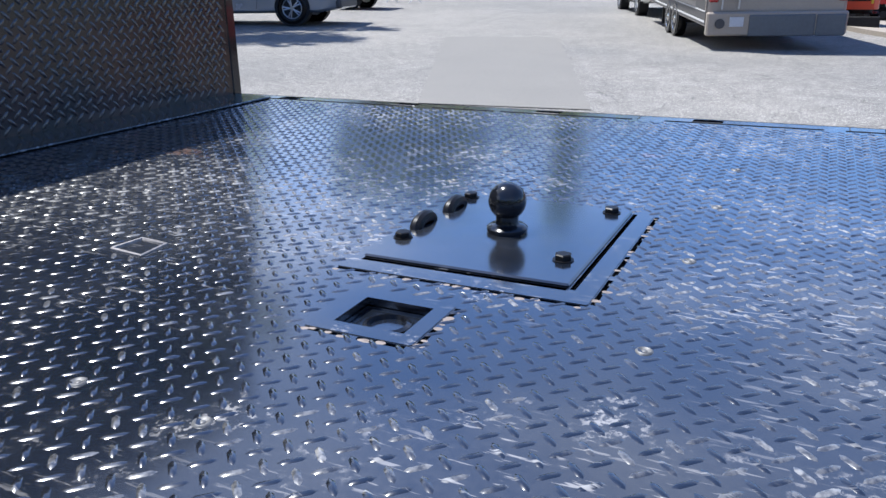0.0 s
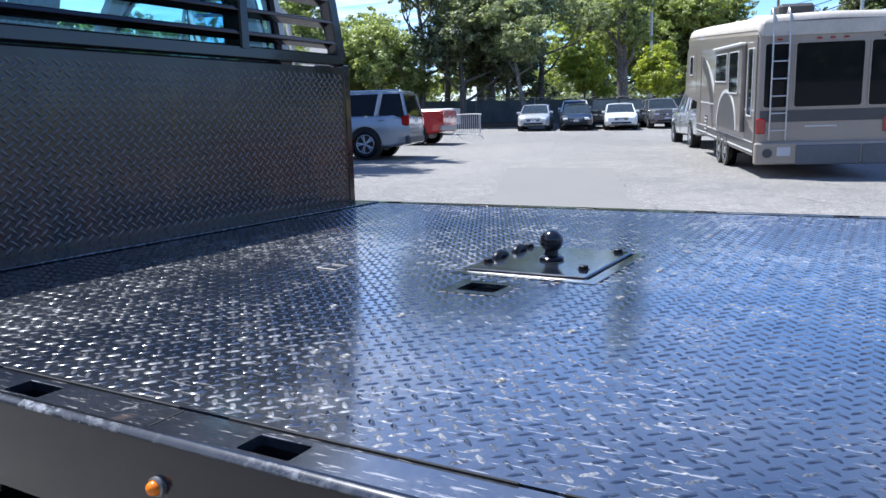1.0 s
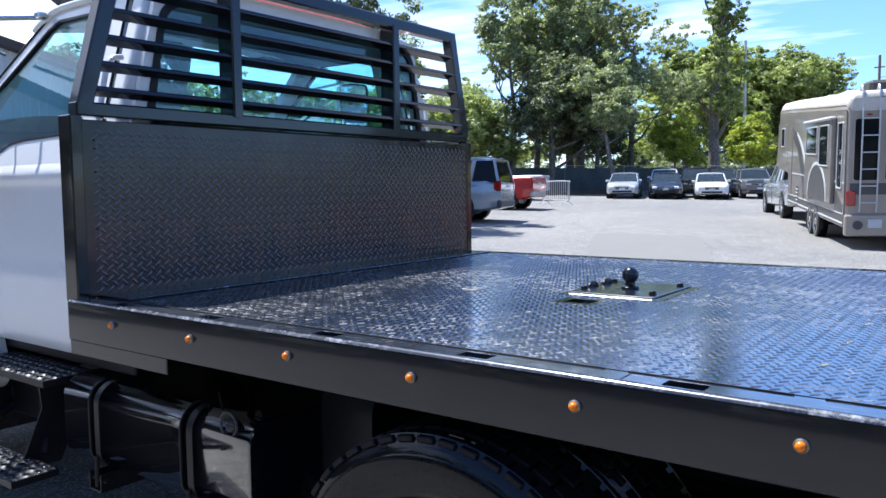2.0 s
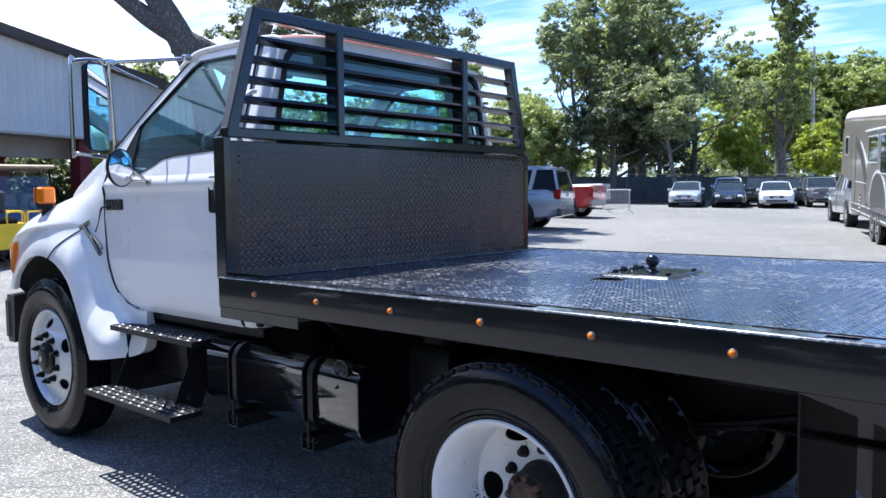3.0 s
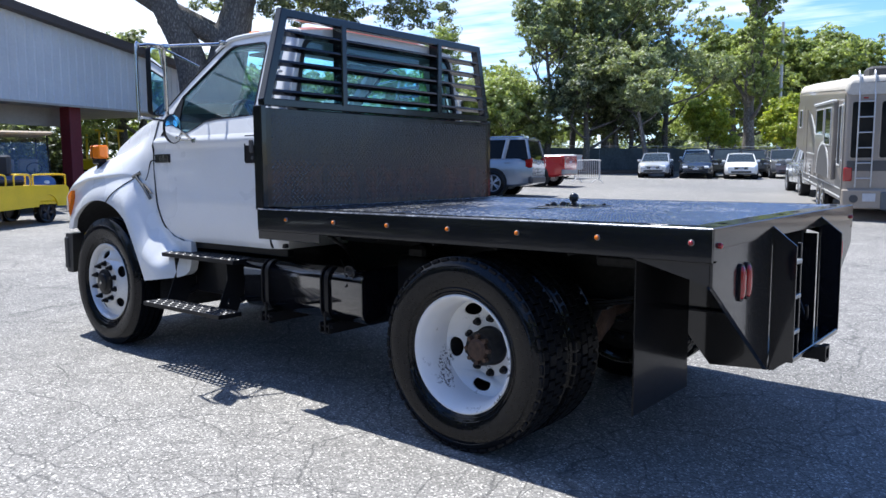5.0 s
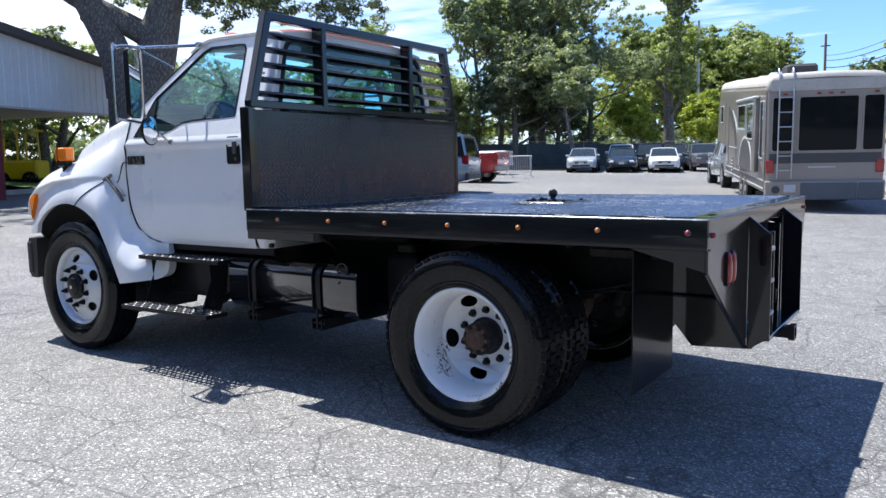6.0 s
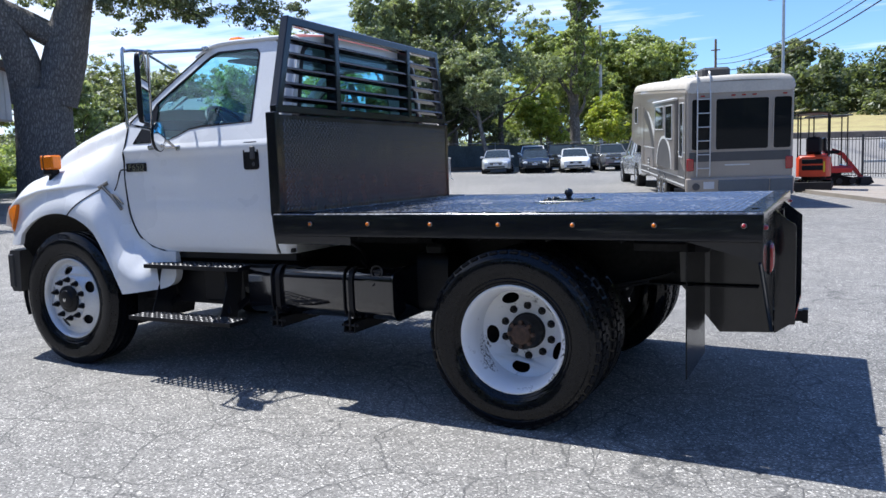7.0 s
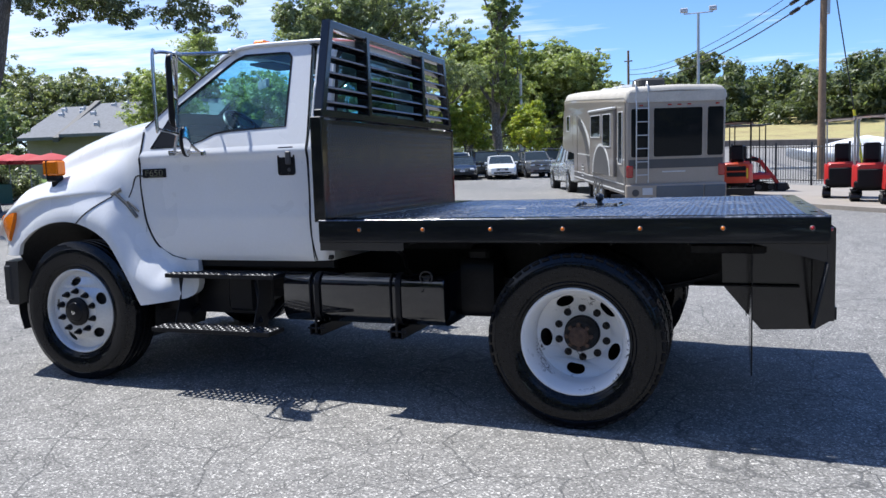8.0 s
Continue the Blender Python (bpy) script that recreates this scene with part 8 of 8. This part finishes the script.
    tagged(part("lawn", g, grass, smooth=80), "mown green lawn beyond the yard's edge", "lawn", kind="structure")
    conc = surface("kerb_concrete", (0.42, 0.40, 0.37), 0.8, grain=20, vary=0.12, stain_vary=0.2, bumps=0.2)
    g = Geo()
    pts = [(-24.6 - 0.32 * (y - 11), y) for y in range(8, 44, 3)]
    g.loft([[(x - 0.1, y, ground_z(x, y) - 0.1), (x - 0.1, y, ground_z(x, y) + 0.17), (x + 0.06, y, ground_z(x, y) + 0.16), (x + 0.09, y, ground_z(x, y) - 0.1)] for x, y in pts])
    tagged(part("kerb", g, conc), "worn concrete kerb along the lawn", "kerb", kind="structure")
    rng = random.Random(9)
    for k, (x, y, r, m, lab) in enumerate(((-30.5, 16.5, 1.1, PALE_LEAF, "leafy green shrub on the lawn"), (-31.5, 13.5, 1.0, PALE_LEAF, "leafy green shrub on the lawn"), (-29.0, 19.5, 0.9, OAK_LEAF, "dark green clipped shrub"), (-33.0, 18.0, 1.3, OAK_LEAF, "tall dark green shrub"), (-25.3, 17.3, 0.75, DARK_LEAF, "strappy dark green clump beside the umbrellas"), (-24.6, 15.7, 0.8, DARK_LEAF, "strappy dark green clump beside the umbrellas"), (-26.6, 19.4, 0.8, DARK_LEAF, "strappy dark green clump beside the umbrellas"), (-36.5, 23.0, 1.6, PALE_LEAF, "pale green shrub before the house"), (-39.0, 24.0, 1.8, PALE_LEAF, "pale green shrub before the house"))):
        blobs = [(rng.gauss(0, r * 0.5), rng.gauss(0, r * 0.5), r * rng.uniform(0.4, 1.1), r * rng.uniform(0.5, 0.8)) for _ in range(9)]
        shrub("shrub", lab, on_ground(x, y), blobs, 3500, 0.10, m, 200 + k)
    for k, (x, y) in enumerate(((-32.3, 13.6), (-31.9, 11.6), (-31.2, 9.6), (-30.6, 7.6), (-30.0, 5.6))):
        blobs = [(rng.gauss(0, 0.8), rng.gauss(0, 0.8), rng.uniform(0.4, 2.9), rng.uniform(0.7, 1.1)) for _ in range(16)]
        shrub("shrub", "tall dense green shrub behind the canopy building", on_ground(x, y), blobs, 7000, 0.10, DARK_LEAF, 240 + k)
    umb = surface("umbrella_red", (0.40, 0.035, 0.04), 0.8, grain=30, vary=0.08, stain_vary=0.12, bumps=0.05)
    for k, (x, y, turn) in enumerate(((-24.50, 17.28, 0), (-23.28, 17.16, 15), (-22.03, 17.05, 30), (-24.0, 15.6, 8))):
        u = thing("patio_umbrella", "red canvas patio umbrella on a pale pole", "umbrella", "patio umbrellas", on_ground(x, y, turn))
        z = 1.46
        n = 8
        ring = lambda r, h: [(r * math.cos(2 * math.pi * q / n), r * math.sin(2 * math.pi * q / n), h) for q in range(n)]
        part("canopy", Geo().loft([ring(0.98, z), ring(1.0, z + 0.12), ring(0.6, z + 0.27), ring(0.05, z + 0.40)]).loft([ring(0.96, z + 0.01), ring(0.03, z + 0.34)], True, False), umb, u, "", 15)
        part("pole", Geo().cyl((0, 0, 0.05), (0, 0, z + 0.5), 0.025, 10), GALV, u)
        part("base", Geo().cyl((0, 0, 0), (0, 0, 0.08), 0.28, 18), UNDER, u)
    # green hedge box by the umbrellas, low planter
    pl = surface("planter_green", (0.03, 0.12, 0.09), 0.6, grain=20, vary=0.15)
    tagged(part("green_planter", Geo().box((-24.2, 13.6, ground_z(-24, 14) - 0.05), (-23.4, 16.4, ground_z(-24, 14) + 0.75), 0.03), pl), "dark green planter box at the kerb", "planter")


def build_house():
    wall = surface("house_stucco", (0.30, 0.255, 0.21), 0.85, grain=12, vary=0.06, stain_vary=0.12, bumps=0.2)
    shingle = surface("grey_shingle", (0.17, 0.175, 0.185), 0.85, grain=7, vary=0.2, stain=0.8, stain_vary=0.15, bumps=0.3)
    trimm = surface("house_trim", (0.10, 0.095, 0.09), 0.7, grain=12, vary=0.08)
    base = on_ground(-38.18, 32.88, 15)
    z0 = 0.0
    h = thing("long_house", "low tan house with grey shingle roof planes and small vents", "house", "", base)
    L, eave, ridge = 9.5, 3.1, 5.4
    part("wall", Geo().box((-2.3, 0, -0.4), (L, 9, eave), 0.02), wall, h)
    for x0, x1, dz in ((-2.5, 0.0, 0.0), (0.35, L + 0.4, 0.15)):
        g = Geo()
        ring = [(-0.7, eave + dz - 0.05), (4.6, ridge + dz), (9.8, eave + dz - 0.05), (9.8, eave + dz - 0.25), (4.6, ridge + dz - 0.2), (-0.7, eave + dz - 0.25)]
        g.loft([[(x, y, z) for y, z in ring] for x in (x0, x1)])
        part("roof", g, shingle, h, "grey shingle roof plane", 10)
    g = Geo().loft([[(x, -0.8, eave - 0.1), (x, 4.6, ridge + 0.35), (x, 4.6, ridge + 0.05), (x, -0.8, eave - 0.4)] for x in (-0.02, 0.36)])
    part("roof_wall", g, trimm, h)
    for x, y in ((-1.9, 3.9), (-1.6, 3.0), (-0.6, 4.0), (-0.3, 3.4), (1.6, 4.1), (2.4, 4.3), (0.9, 2.6), (2.2, 0.6), (4.5, 3.5)):
        z = eave + (ridge - eave) * (y + 0.7) / 5.3 + (0.15 if x > 0.3 else 0)
        part("roof_vent", Geo().box((x - 0.18, y - 0.12, z - 0.1), (x + 0.18, y + 0.12, z + 0.14), 0.03).cyl((x + 0.3, y - 0.3, z - 0.2), (x + 0.3, y - 0.3, z + 0.22), 0.05, 8), PLATE_GREY, h, "pale roof vent")
    for x in (3.0, 6.5):
        w = part("window", Geo().box((x - 0.75, -0.05, 1.2), (x + 0.75, 0.02, 2.4), 0.01), trimm, h)
        part("pane", Geo().box((x - 0.66, -0.07, 1.28), (x + 0.66, -0.052, 2.32), 0), CARGLASS, w)


def tracked_machine(at, paint, label, arm=True, canopy_pale=False):
    m = thing("mini_excavator", label, "excavator", "small machines by the fence", at)
    for s in (-1, 1):
        ring = [(0.62 * math.cos(a) * 1.0 + (0.0), 0.19 + 0.18 * math.sin(a)) for a in [2 * math.pi * k / 24 for k in range(24)]]
        ring = [(x + math.copysign(0.18, x), z) for x, z in ring]
        g = Geo().loft([[(x, s * y, z) for x, z in ring] for y in (0.30, 0.52)])
        for k in range(22):
            x = -0.7 + 1.4 * k / 21
            g.box((x - 0.02, s * 0.29, 0.365), (x + 0.02, s * 0.53, 0.385), 0.004)
        track = part("track", g, RUBBER, m, "black rubber track", 40)
        for x in (-0.62, -0.2, 0.2, 0.62):
            part("track_roller", Geo().cyl((x, s * 0.525, 0.19), (x, s * 0.545, 0.19), 0.10, 14), UNDER, track)
    if not canopy_pale:
        part("blade", Geo().box((-1.05, -0.56, 0.05), (-0.98, 0.56, 0.32), 0.01), UNDER, m)
    part("turntable", Geo().cyl((0, 0, 0.36), (0, 0, 0.48), 0.36, 24), UNDER, m)
    g = Geo().loft([[(x, y, z) for y, z in ((-w, 0.48), (-w, top - 0.08), (-w + 0.08, top), (w - 0.08, top), (w, top - 0.08), (w, 0.48))] for x, w, top in ((-0.72, 0.38, 1.10), (-0.62, 0.47, 1.16), (-0.1, 0.50, 1.16), (0.0, 0.50, 0.72), (0.62, 0.48, 0.70))])
    part("body", g, paint, m, "", 40)
    if canopy_pale:
        part("rear_cover", Geo().box((-0.765, -0.36, 0.48), (-0.70, 0.36, 0.98), 0.05), SATIN, m, "black moulded rear cover")
        part("engine_skirt", Geo().box((-0.75, -0.46, 0.42), (-0.2, 0.46, 0.66), 0.05), SATIN, m)
    else:
        for z in (0.68, 0.88):
            part("rear_vent", Geo().box((-0.74, -0.30, z), (-0.70, 0.30, z + 0.15), 0.02), SATIN, m, "black rear vent panel")
    part("warning_label", Geo().box((-0.735, -0.36, 0.62), (-0.715, -0.31, 0.95), 0.002), surface("label_yellow", (0.75, 0.55, 0.03), 0.5), m)
    part("seat", Geo().box((-0.20, -0.22, 1.14), (0.28, 0.22, 1.26), 0.04).box((-0.26, -0.22, 1.2), (-0.14, 0.22, 1.72), 0.05), SATIN, m, "black operator seat")
    for x in (-0.62, 0.45):
        for s in (-1, 1):
            part("canopy_post", Geo().tube([(x, s * 0.43, 0.7 if x > 0 else 1.1), (x, s * 0.43, 2.42)], 0.022, 8), GALV if canopy_pale else SATIN, m)
    part("canopy", Geo().loft([[(x, y, 2.40 + 0.05 * math.cos(y * 2.4) + h) for y in np.linspace(-0.50, 0.50, 9)] for h in (0.0, 0.035) for x in ((-0.78, 0.6) if h == 0 else (0.6, -0.78))], closed=False, caps=False), PLATE_GREY if canopy_pale else PLASTIC, m, "sheet canopy")
    for s in (-1, 1):
        part("lever", Geo().tube([(0.35, s * 0.18, 0.7), (0.32, s * 0.2, 1.2)], 0.012, 6).ball((0.32, s * 0.2, 1.22), 0.025, 8), SATIN, m)
    if arm:
        g = Geo()
        for p, q, w in (((0.05, 0, 1.25), (0.35, 0, 1.15), 0.08), ((0.35, 0, 1.15), (0.85, 0, 0.50), 0.07), ((0.85, 0, 0.50), (1.0, 0, 0.28), 0.06)):
            d = (Vector(q) - Vector(p)).normalized()
            nrm = Vector((0, 1, 0)).cross(d).normalized()
            g.loft([[Vector(o) + nrm * a * w + Vector((0, b * 0.06, 0)) for a, b in ((-1, -1), (1, -1), (1, 1), (-1, 1))] for o in (p, q)])
        part("boom", g, paint, m)
        part("ram", Geo().tube([(0.3, 0, 0.75), (0.8, 0, 0.62)], 0.03, 8), STEEL, m)
        g = Geo().loft([[(1.15 + x, y, 0.02 + z * 0.8) for x, z in ((-0.25, 0.35), (-0.28, 0.05), (-0.05, 0.0), (0.15, 0.12), (0.05, 0.38))] for y in (-0.5, 0.5)])
        part("bucket", g, UNDER, m)
    return m


def build_yard_right():
    orange = surface("machine_orange", (0.66, 0.062, 0.014), 0.4, grain=30, vary=0.06, stain_vary=0.12, bumps=0.03, coat=0.3)
    red = surface("machine_red", (0.48, 0.022, 0.02), 0.4, grain=30, vary=0.06, stain_vary=0.12, bumps=0.03, coat=0.3)
    conc = surface("pale_concrete", (0.30, 0.265, 0.225), 0.85, grain=15, vary=0.12, stain_vary=0.2, bumps=0.15)
    iron = surface("fence_iron", (0.03, 0.03, 0.032), 0.5, grain=30, vary=0.2)
    tracked_machine(on_ground(2.27, 22.56, 88), orange, "orange-red mini excavator with a dark canopy standing at the yard's edge", False)
    tracked_machine(on_ground(2.72, 25.56, 12), red, "red tracked loader with its arm let down to the ground", "low")
    for x, y in ((5.32, 21.58), (5.85, 19.69), (6.43, 18.38), (7.3, 17.0), (8.4, 15.8), (9.6, 14.8), (10.9, 13.9), (12.3, 13.2)):
        tracked_machine(on_ground(x, y, 84), red, "bright red compact machine with a tall pale canopy frame", False, True)
    # concrete apron with a low kerb
    g = Geo()
    edge = [(1.0, 24.5), (2.4, 20.6), (4.0, 17.4), (6.5, 14.9), (15, 10.6)]
    far = [(1.5, 31.9), (4.0, 31.3), (6.5, 29.1), (10.0, 26.6), (15, 23.2)]
    lift = lambda x, y, d: (x, y, ground_z(x, y) + d)
    g.loft([[lift(*e, -0.2) for e in edge], [lift(*e, 0.11) for e in edge], [lift(*[a + (b - a) * 0.3 for a, b in zip(e, f)], 0.05) for e, f in zip(edge, far)], [lift(*f, 0.05) for f in far], [lift(*f, -0.2) for f in far]], closed=False, caps=False)
    tagged(part("pavement", g, conc, smooth=20), "pale concrete apron with a low worn kerb", "pavement", kind="structure")
    # iron fence
    f = thing("iron_fence", "black iron picket fence along the yard's edge", "fence")
    run = [(2.1, 32.0), (3.9, 31.5), (5.22, 30.4), (6.5, 29.3), (7.75, 28.4), (10.0, 26.7), (12.4, 24.8)]
    for (xa, ya), (xb, yb) in zip(run, run[1:]):
        za, zb = ground_z(xa, ya), ground_z(xb, yb)
        part("post", Geo().box((xa - 0.045, ya - 0.045, za - 0.1), (xa + 0.045, ya + 0.045, za + 1.85), 0.008), iron, f)
        for h in (0.25, 1.65):
            part("rail", Geo().tube([(xa, ya, za + h), (xb, yb, zb + h)], 0.022, 6), iron, f)
        n = 14
        for k in range(1, n):
            t = k / n
            x, y, z = xa + (xb - xa) * t, ya + (yb - ya) * t, za + (zb - za) * t
            part("picket", Geo().box((x - 0.011, y - 0.011, z + 0.12), (x + 0.011, y + 0.011, z + 1.75), 0), iron, f)
    # green-screened fence behind the parked cars
    mesh = surface("fence_screen", (0.085, 0.105, 0.11), 0.8, grain=8, vary=0.25, stain=0.7, stain_vary=0.4, bumps=0.3)
    s = thing("screened_fence", "chain-link fence with dark green screen cloth behind the cars", "fence")
    run = [(-31.0, 40.0), (-27.0, 43.5), (-23.5, 47.0), (-20.5, 50.4), (-17.5, 54.0), (-14.0, 57.0), (-10.0, 59.4), (-5.5, 61.0)]
    for (xa, ya), (xb, yb) in zip(run, run[1:]):
        za, zb = ground_z(xa, ya), ground_z(xb, yb)
        g = Geo()
        d = Vector((xb - xa, yb - ya, 0)).normalized()
        nrm = Vector((-d.y, d.x, 0))
        rng = random.Random(int(xa * 10))
        rings = []
        for k in range(13):
            t = k / 12
            o = nrm * rng.gauss(0, 0.04)
            x, y, z = xa + (xb - xa) * t + o.x, ya + (yb - ya) * t + o.y, za + (zb - za) * t
            rings.append([(x, y, z + 0.05), (x, y, z + 1.0), (x, y, z + 1.78 - abs(rng.gauss(0, 0.04)))])
        g.loft(rings, closed=False, caps=False)
        part("screen", g, mesh, s, "", 60)
        part("post", Geo().cyl((xa, ya, za - 0.1), (xa, ya, za + 1.95), 0.035, 8), GALV, s)
        part("rail", Geo().tube([(xa, ya, za + 1.9), (xb, yb, zb + 1.9)], 0.02, 6), GALV, s)
    # planted bed under the trees
    g = Geo()
    front = [(-27.5, 36.0), (-22.5, 39.0), (-20.6, 43.2), (-19.0, 46.5), (-20.0, 49.5)]
    back = [(-31, 40), (-27, 43.6), (-23.6, 47), (-22.0, 49.0), (-20.4, 50.5)]
    g.loft([[lift(*e, -0.1) for e in front], [lift(*e, 0.14) for e in front], [lift(*e, 0.16) for e in back]], closed=False, caps=False)
    tagged(part("planting_bed", g, surface("bed_mulch", (0.13, 0.09, 0.06), 0.95, grain=9, vary=0.4, stain_vary=0.3, bumps=0.6), smooth=30), "bare mulch bed with a low kerb under the trees", "planting bed", kind="structure")
    # poles, lamp and wires
    wood = surface("pole_wood", (0.24, 0.16, 0.10), 0.85, grain=14, vary=0.25, stain_vary=0.25, bumps=0.3)
    p = thing("utility_pole", "tall brown wooden utility pole with cable joints", "utility pole", "", on_ground(6.35, 38.4))
    part("shaft", Geo().tube([(0, 0, -0.2), (0, 0, 6), (0.02, 0, 12.5)], [0.20, 0.175, 0.14], 14), wood, p)
    part("junction_box", Geo().box((0.12, -0.1, 8.2), (0.30, 0.1, 9.1), 0.03), GALV, p)
    for z in (9.6, 10.6, 11.4):
        part("cross_arm", Geo().box((-0.9, -0.05, z), (0.9, 0.05, z + 0.1), 0.01), wood, p)
    for k, (x, y, h) in enumerate(((-8.7, 83.5, 12.6), (-16.4, 65.8, 12.4))):
        q = thing("utility_pole", "weathered grey utility pole in the distance", "utility pole", "", on_ground(x, y))
        part("shaft", Geo().tube([(0, 0, -0.2), (0, 0, h)], [0.17, 0.12], 12), PLATE_GREY if k else wood, q)
        part("cross_arm", Geo().box((-0.45, -0.05, h - 1.2), (0.45, 0.05, h - 1.08), 0.01), wood, q)
    cable = surface("cable_black", (0.015, 0.015, 0.016), 0.6, grain=20, vary=0.1)
    base = ground_z(6.35, 38.4)
    def wire(a, b, sag, r, name="overhead_wire"):
        pts = [tuple(a[i] + (b[i] - a[i]) * t - (sag * 4 * t * (1 - t) if i == 2 else 0) for i in range(3)) for t in np.linspace(0, 1, 25)]
        tagged(part(name, Geo().tube(pts, r, 6), cable), "black overhead cable slung between the poles", "cable")
    far = (-8.7, 83.5, 0)
    near = (6.4, 38.4, 0)
    for za, zb, r in ((11.8, 10.7, 0.022), (11.3, 10.2, 0.032), (10.6, 9.7, 0.038)):
        wire((-8.7, 83.5, za), (6.4, 38.4, zb), 1.2, r)
        wire((6.4, 38.4, zb), (24.0, 8.0, zb + 1.2), 0.8, r)
    for t, za, zb in ((0.925, 11.3, 10.2), (0.962, 11.3, 10.2), (0.925, 10.6, 9.7), (0.966, 10.6, 9.7)):
        d = Vector((15.1, -45.1, zb - za + 4.8 * (2 * t - 1))).normalized()
        o = Vector((-8.7 + 15.1 * t, 83.5 - 45.1 * t, za + (zb - za) * t - 4.8 * t * (1 - t)))
        tagged(part("cable_joint", Geo().tube([o - d * 0.62, o - d * 0.5, o + d * 0.5, o + d * 0.62], [0.05, 0.11, 0.11, 0.05], 10), SATIN), "black sleeve joint hanging on the cable", "cable joint")
    wire((6.6, 38.4, base + 11.0), (8.15, 40.0, base + 2.6), 0.0, 0.03, "guy_wire")
    tagged(part("guy_guard", Geo().tube([(7.98, 39.83, base + 3.5), (8.15, 40.0, base + 2.6), (8.5, 40.36, base + 0.6)], 0.07, 8), surface("guard_yellow", (0.75, 0.65, 0.03), 0.5)), "yellow plastic guard on the guy wire", "guard")
    l = thing("lamp_post", "tall pale steel lamp post with two flood lamps", "street lamp", "", on_ground(0.35, 40.0))
    part("shaft", Geo().tube([(0, 0, 0), (0, 0, 9.0)], [0.10, 0.07], 12), GALV, l)
    part("cross_arm", Geo().tube([(-0.75, 0, 9.0), (0.75, 0, 9.0)], 0.03, 8), GALV, l)
    for s in (-1, 1):
        part("flood_lamp", Geo().box((s * 0.55, -0.18, 9.08), (s * 0.95, 0.18, 9.30), 0.03, pose(0, 0, 0, 0, 0, 0)), PLATE_GREY, l, "pale flood lamp head")
        part("lamp_stem", Geo().tube([(s * 0.75, 0, 9.0), (s * 0.75, 0, 9.12)], 0.025, 6), GALV, l)
    # covered boat on its trailer behind the fence
    cover = surface("boat_cover", (0.70, 0.71, 0.72), 0.75, grain=5, vary=0.1, stain=1.5, stain_vary=0.12, bumps=0.5)
    b = thing("covered_boat", "boat on a trailer under a loose white cover", "boat", "", on_ground(8.2, 44.3, 175))
    rings = []
    for x, w, zb_, zt_ in ((-3.1, 0.9, 0.75, 1.6), (-2.6, 1.15, 0.65, 1.95), (-1.0, 1.2, 0.6, 2.25), (0.4, 1.15, 0.65, 2.0), (1.8, 0.85, 0.8, 1.65), (2.8, 0.35, 1.05, 1.45), (3.15, 0.06, 1.25, 1.35)):
        rings.append([(x, -w * 0.35, zb_), (x, -w, zb_ + 0.35), (x, -w * 1.02, zb_ + 0.6), (x, -w * 0.6, zt_ - 0.12), (x, 0, zt_), (x, w * 0.6, zt_ - 0.1), (x, w * 1.02, zb_ + 0.6), (x, w, zb_ + 0.35), (x, w * 0.35, zb_)])
    part("cover", Geo().loft(rings), cover, b, "", 45)
    part("trailer_frame", Geo().box((-2.9, -0.9, 0.45), (2.6, -0.8, 0.6), 0.01).box((-2.9, 0.8, 0.45), (2.6, 0.9, 0.6), 0.01).box((-1.4, -0.9, 0.45), (-1.2, 0.9, 0.6), 0.01).box((2.4, -0.1, 0.45), (4.0, 0.1, 0.6), 0.01), GALV, b)
    for x in (-1.4, -0.6):
        for s in (-1, 1):
            car_wheel(b, x, s * 0.98, 0.33, 0.2, WHEEL_SILVER)
    # bank below the hill
    bank = surface("far_road", (0.20, 0.19, 0.18), 0.9, grain=6, vary=0.1, stain_vary=0.15, bumps=0.1)
    g = Geo()
    xs, ys = list(range(-8, 112, 4)), [46.5, 48, 51, 54, 57, 60, 62]
    g.v = [(x, y, lot_z(x, y)) for y in ys for x in xs]
    n = len(xs)
    g.f = [(j * n + i, j * n + i + 1, (j + 1) * n + i + 1, (j + 1) * n + i) for j in range(len(ys) - 1) for i in range(n - 1)]
    tagged(part("far_lot", g, bank, smooth=80), "grey paved lot rising behind the fence", "pavement", kind="structure")
    g = Geo().loft([[(x, 61.6, lot_z(x, 61.6) - 0.6), (x, 61.6, lot_z(x, 61.6) + 0.45), (x, 62.2, lot_z(x, 61.6) + 0.5), (x, 62.2, lot_z(x, 61.6) - 0.6)] for x in range(-8, 112, 8)])
    tagged(part("retaining_wall", g, surface("wall_earth", (0.22, 0.18, 0.145), 0.9, grain=5, vary=0.2, stain_vary=0.3, bumps=0.4)), "low earth-coloured wall below the dry slope", "wall", kind="structure")


build_building()
build_yard_left()
build_house()
build_yard_right()
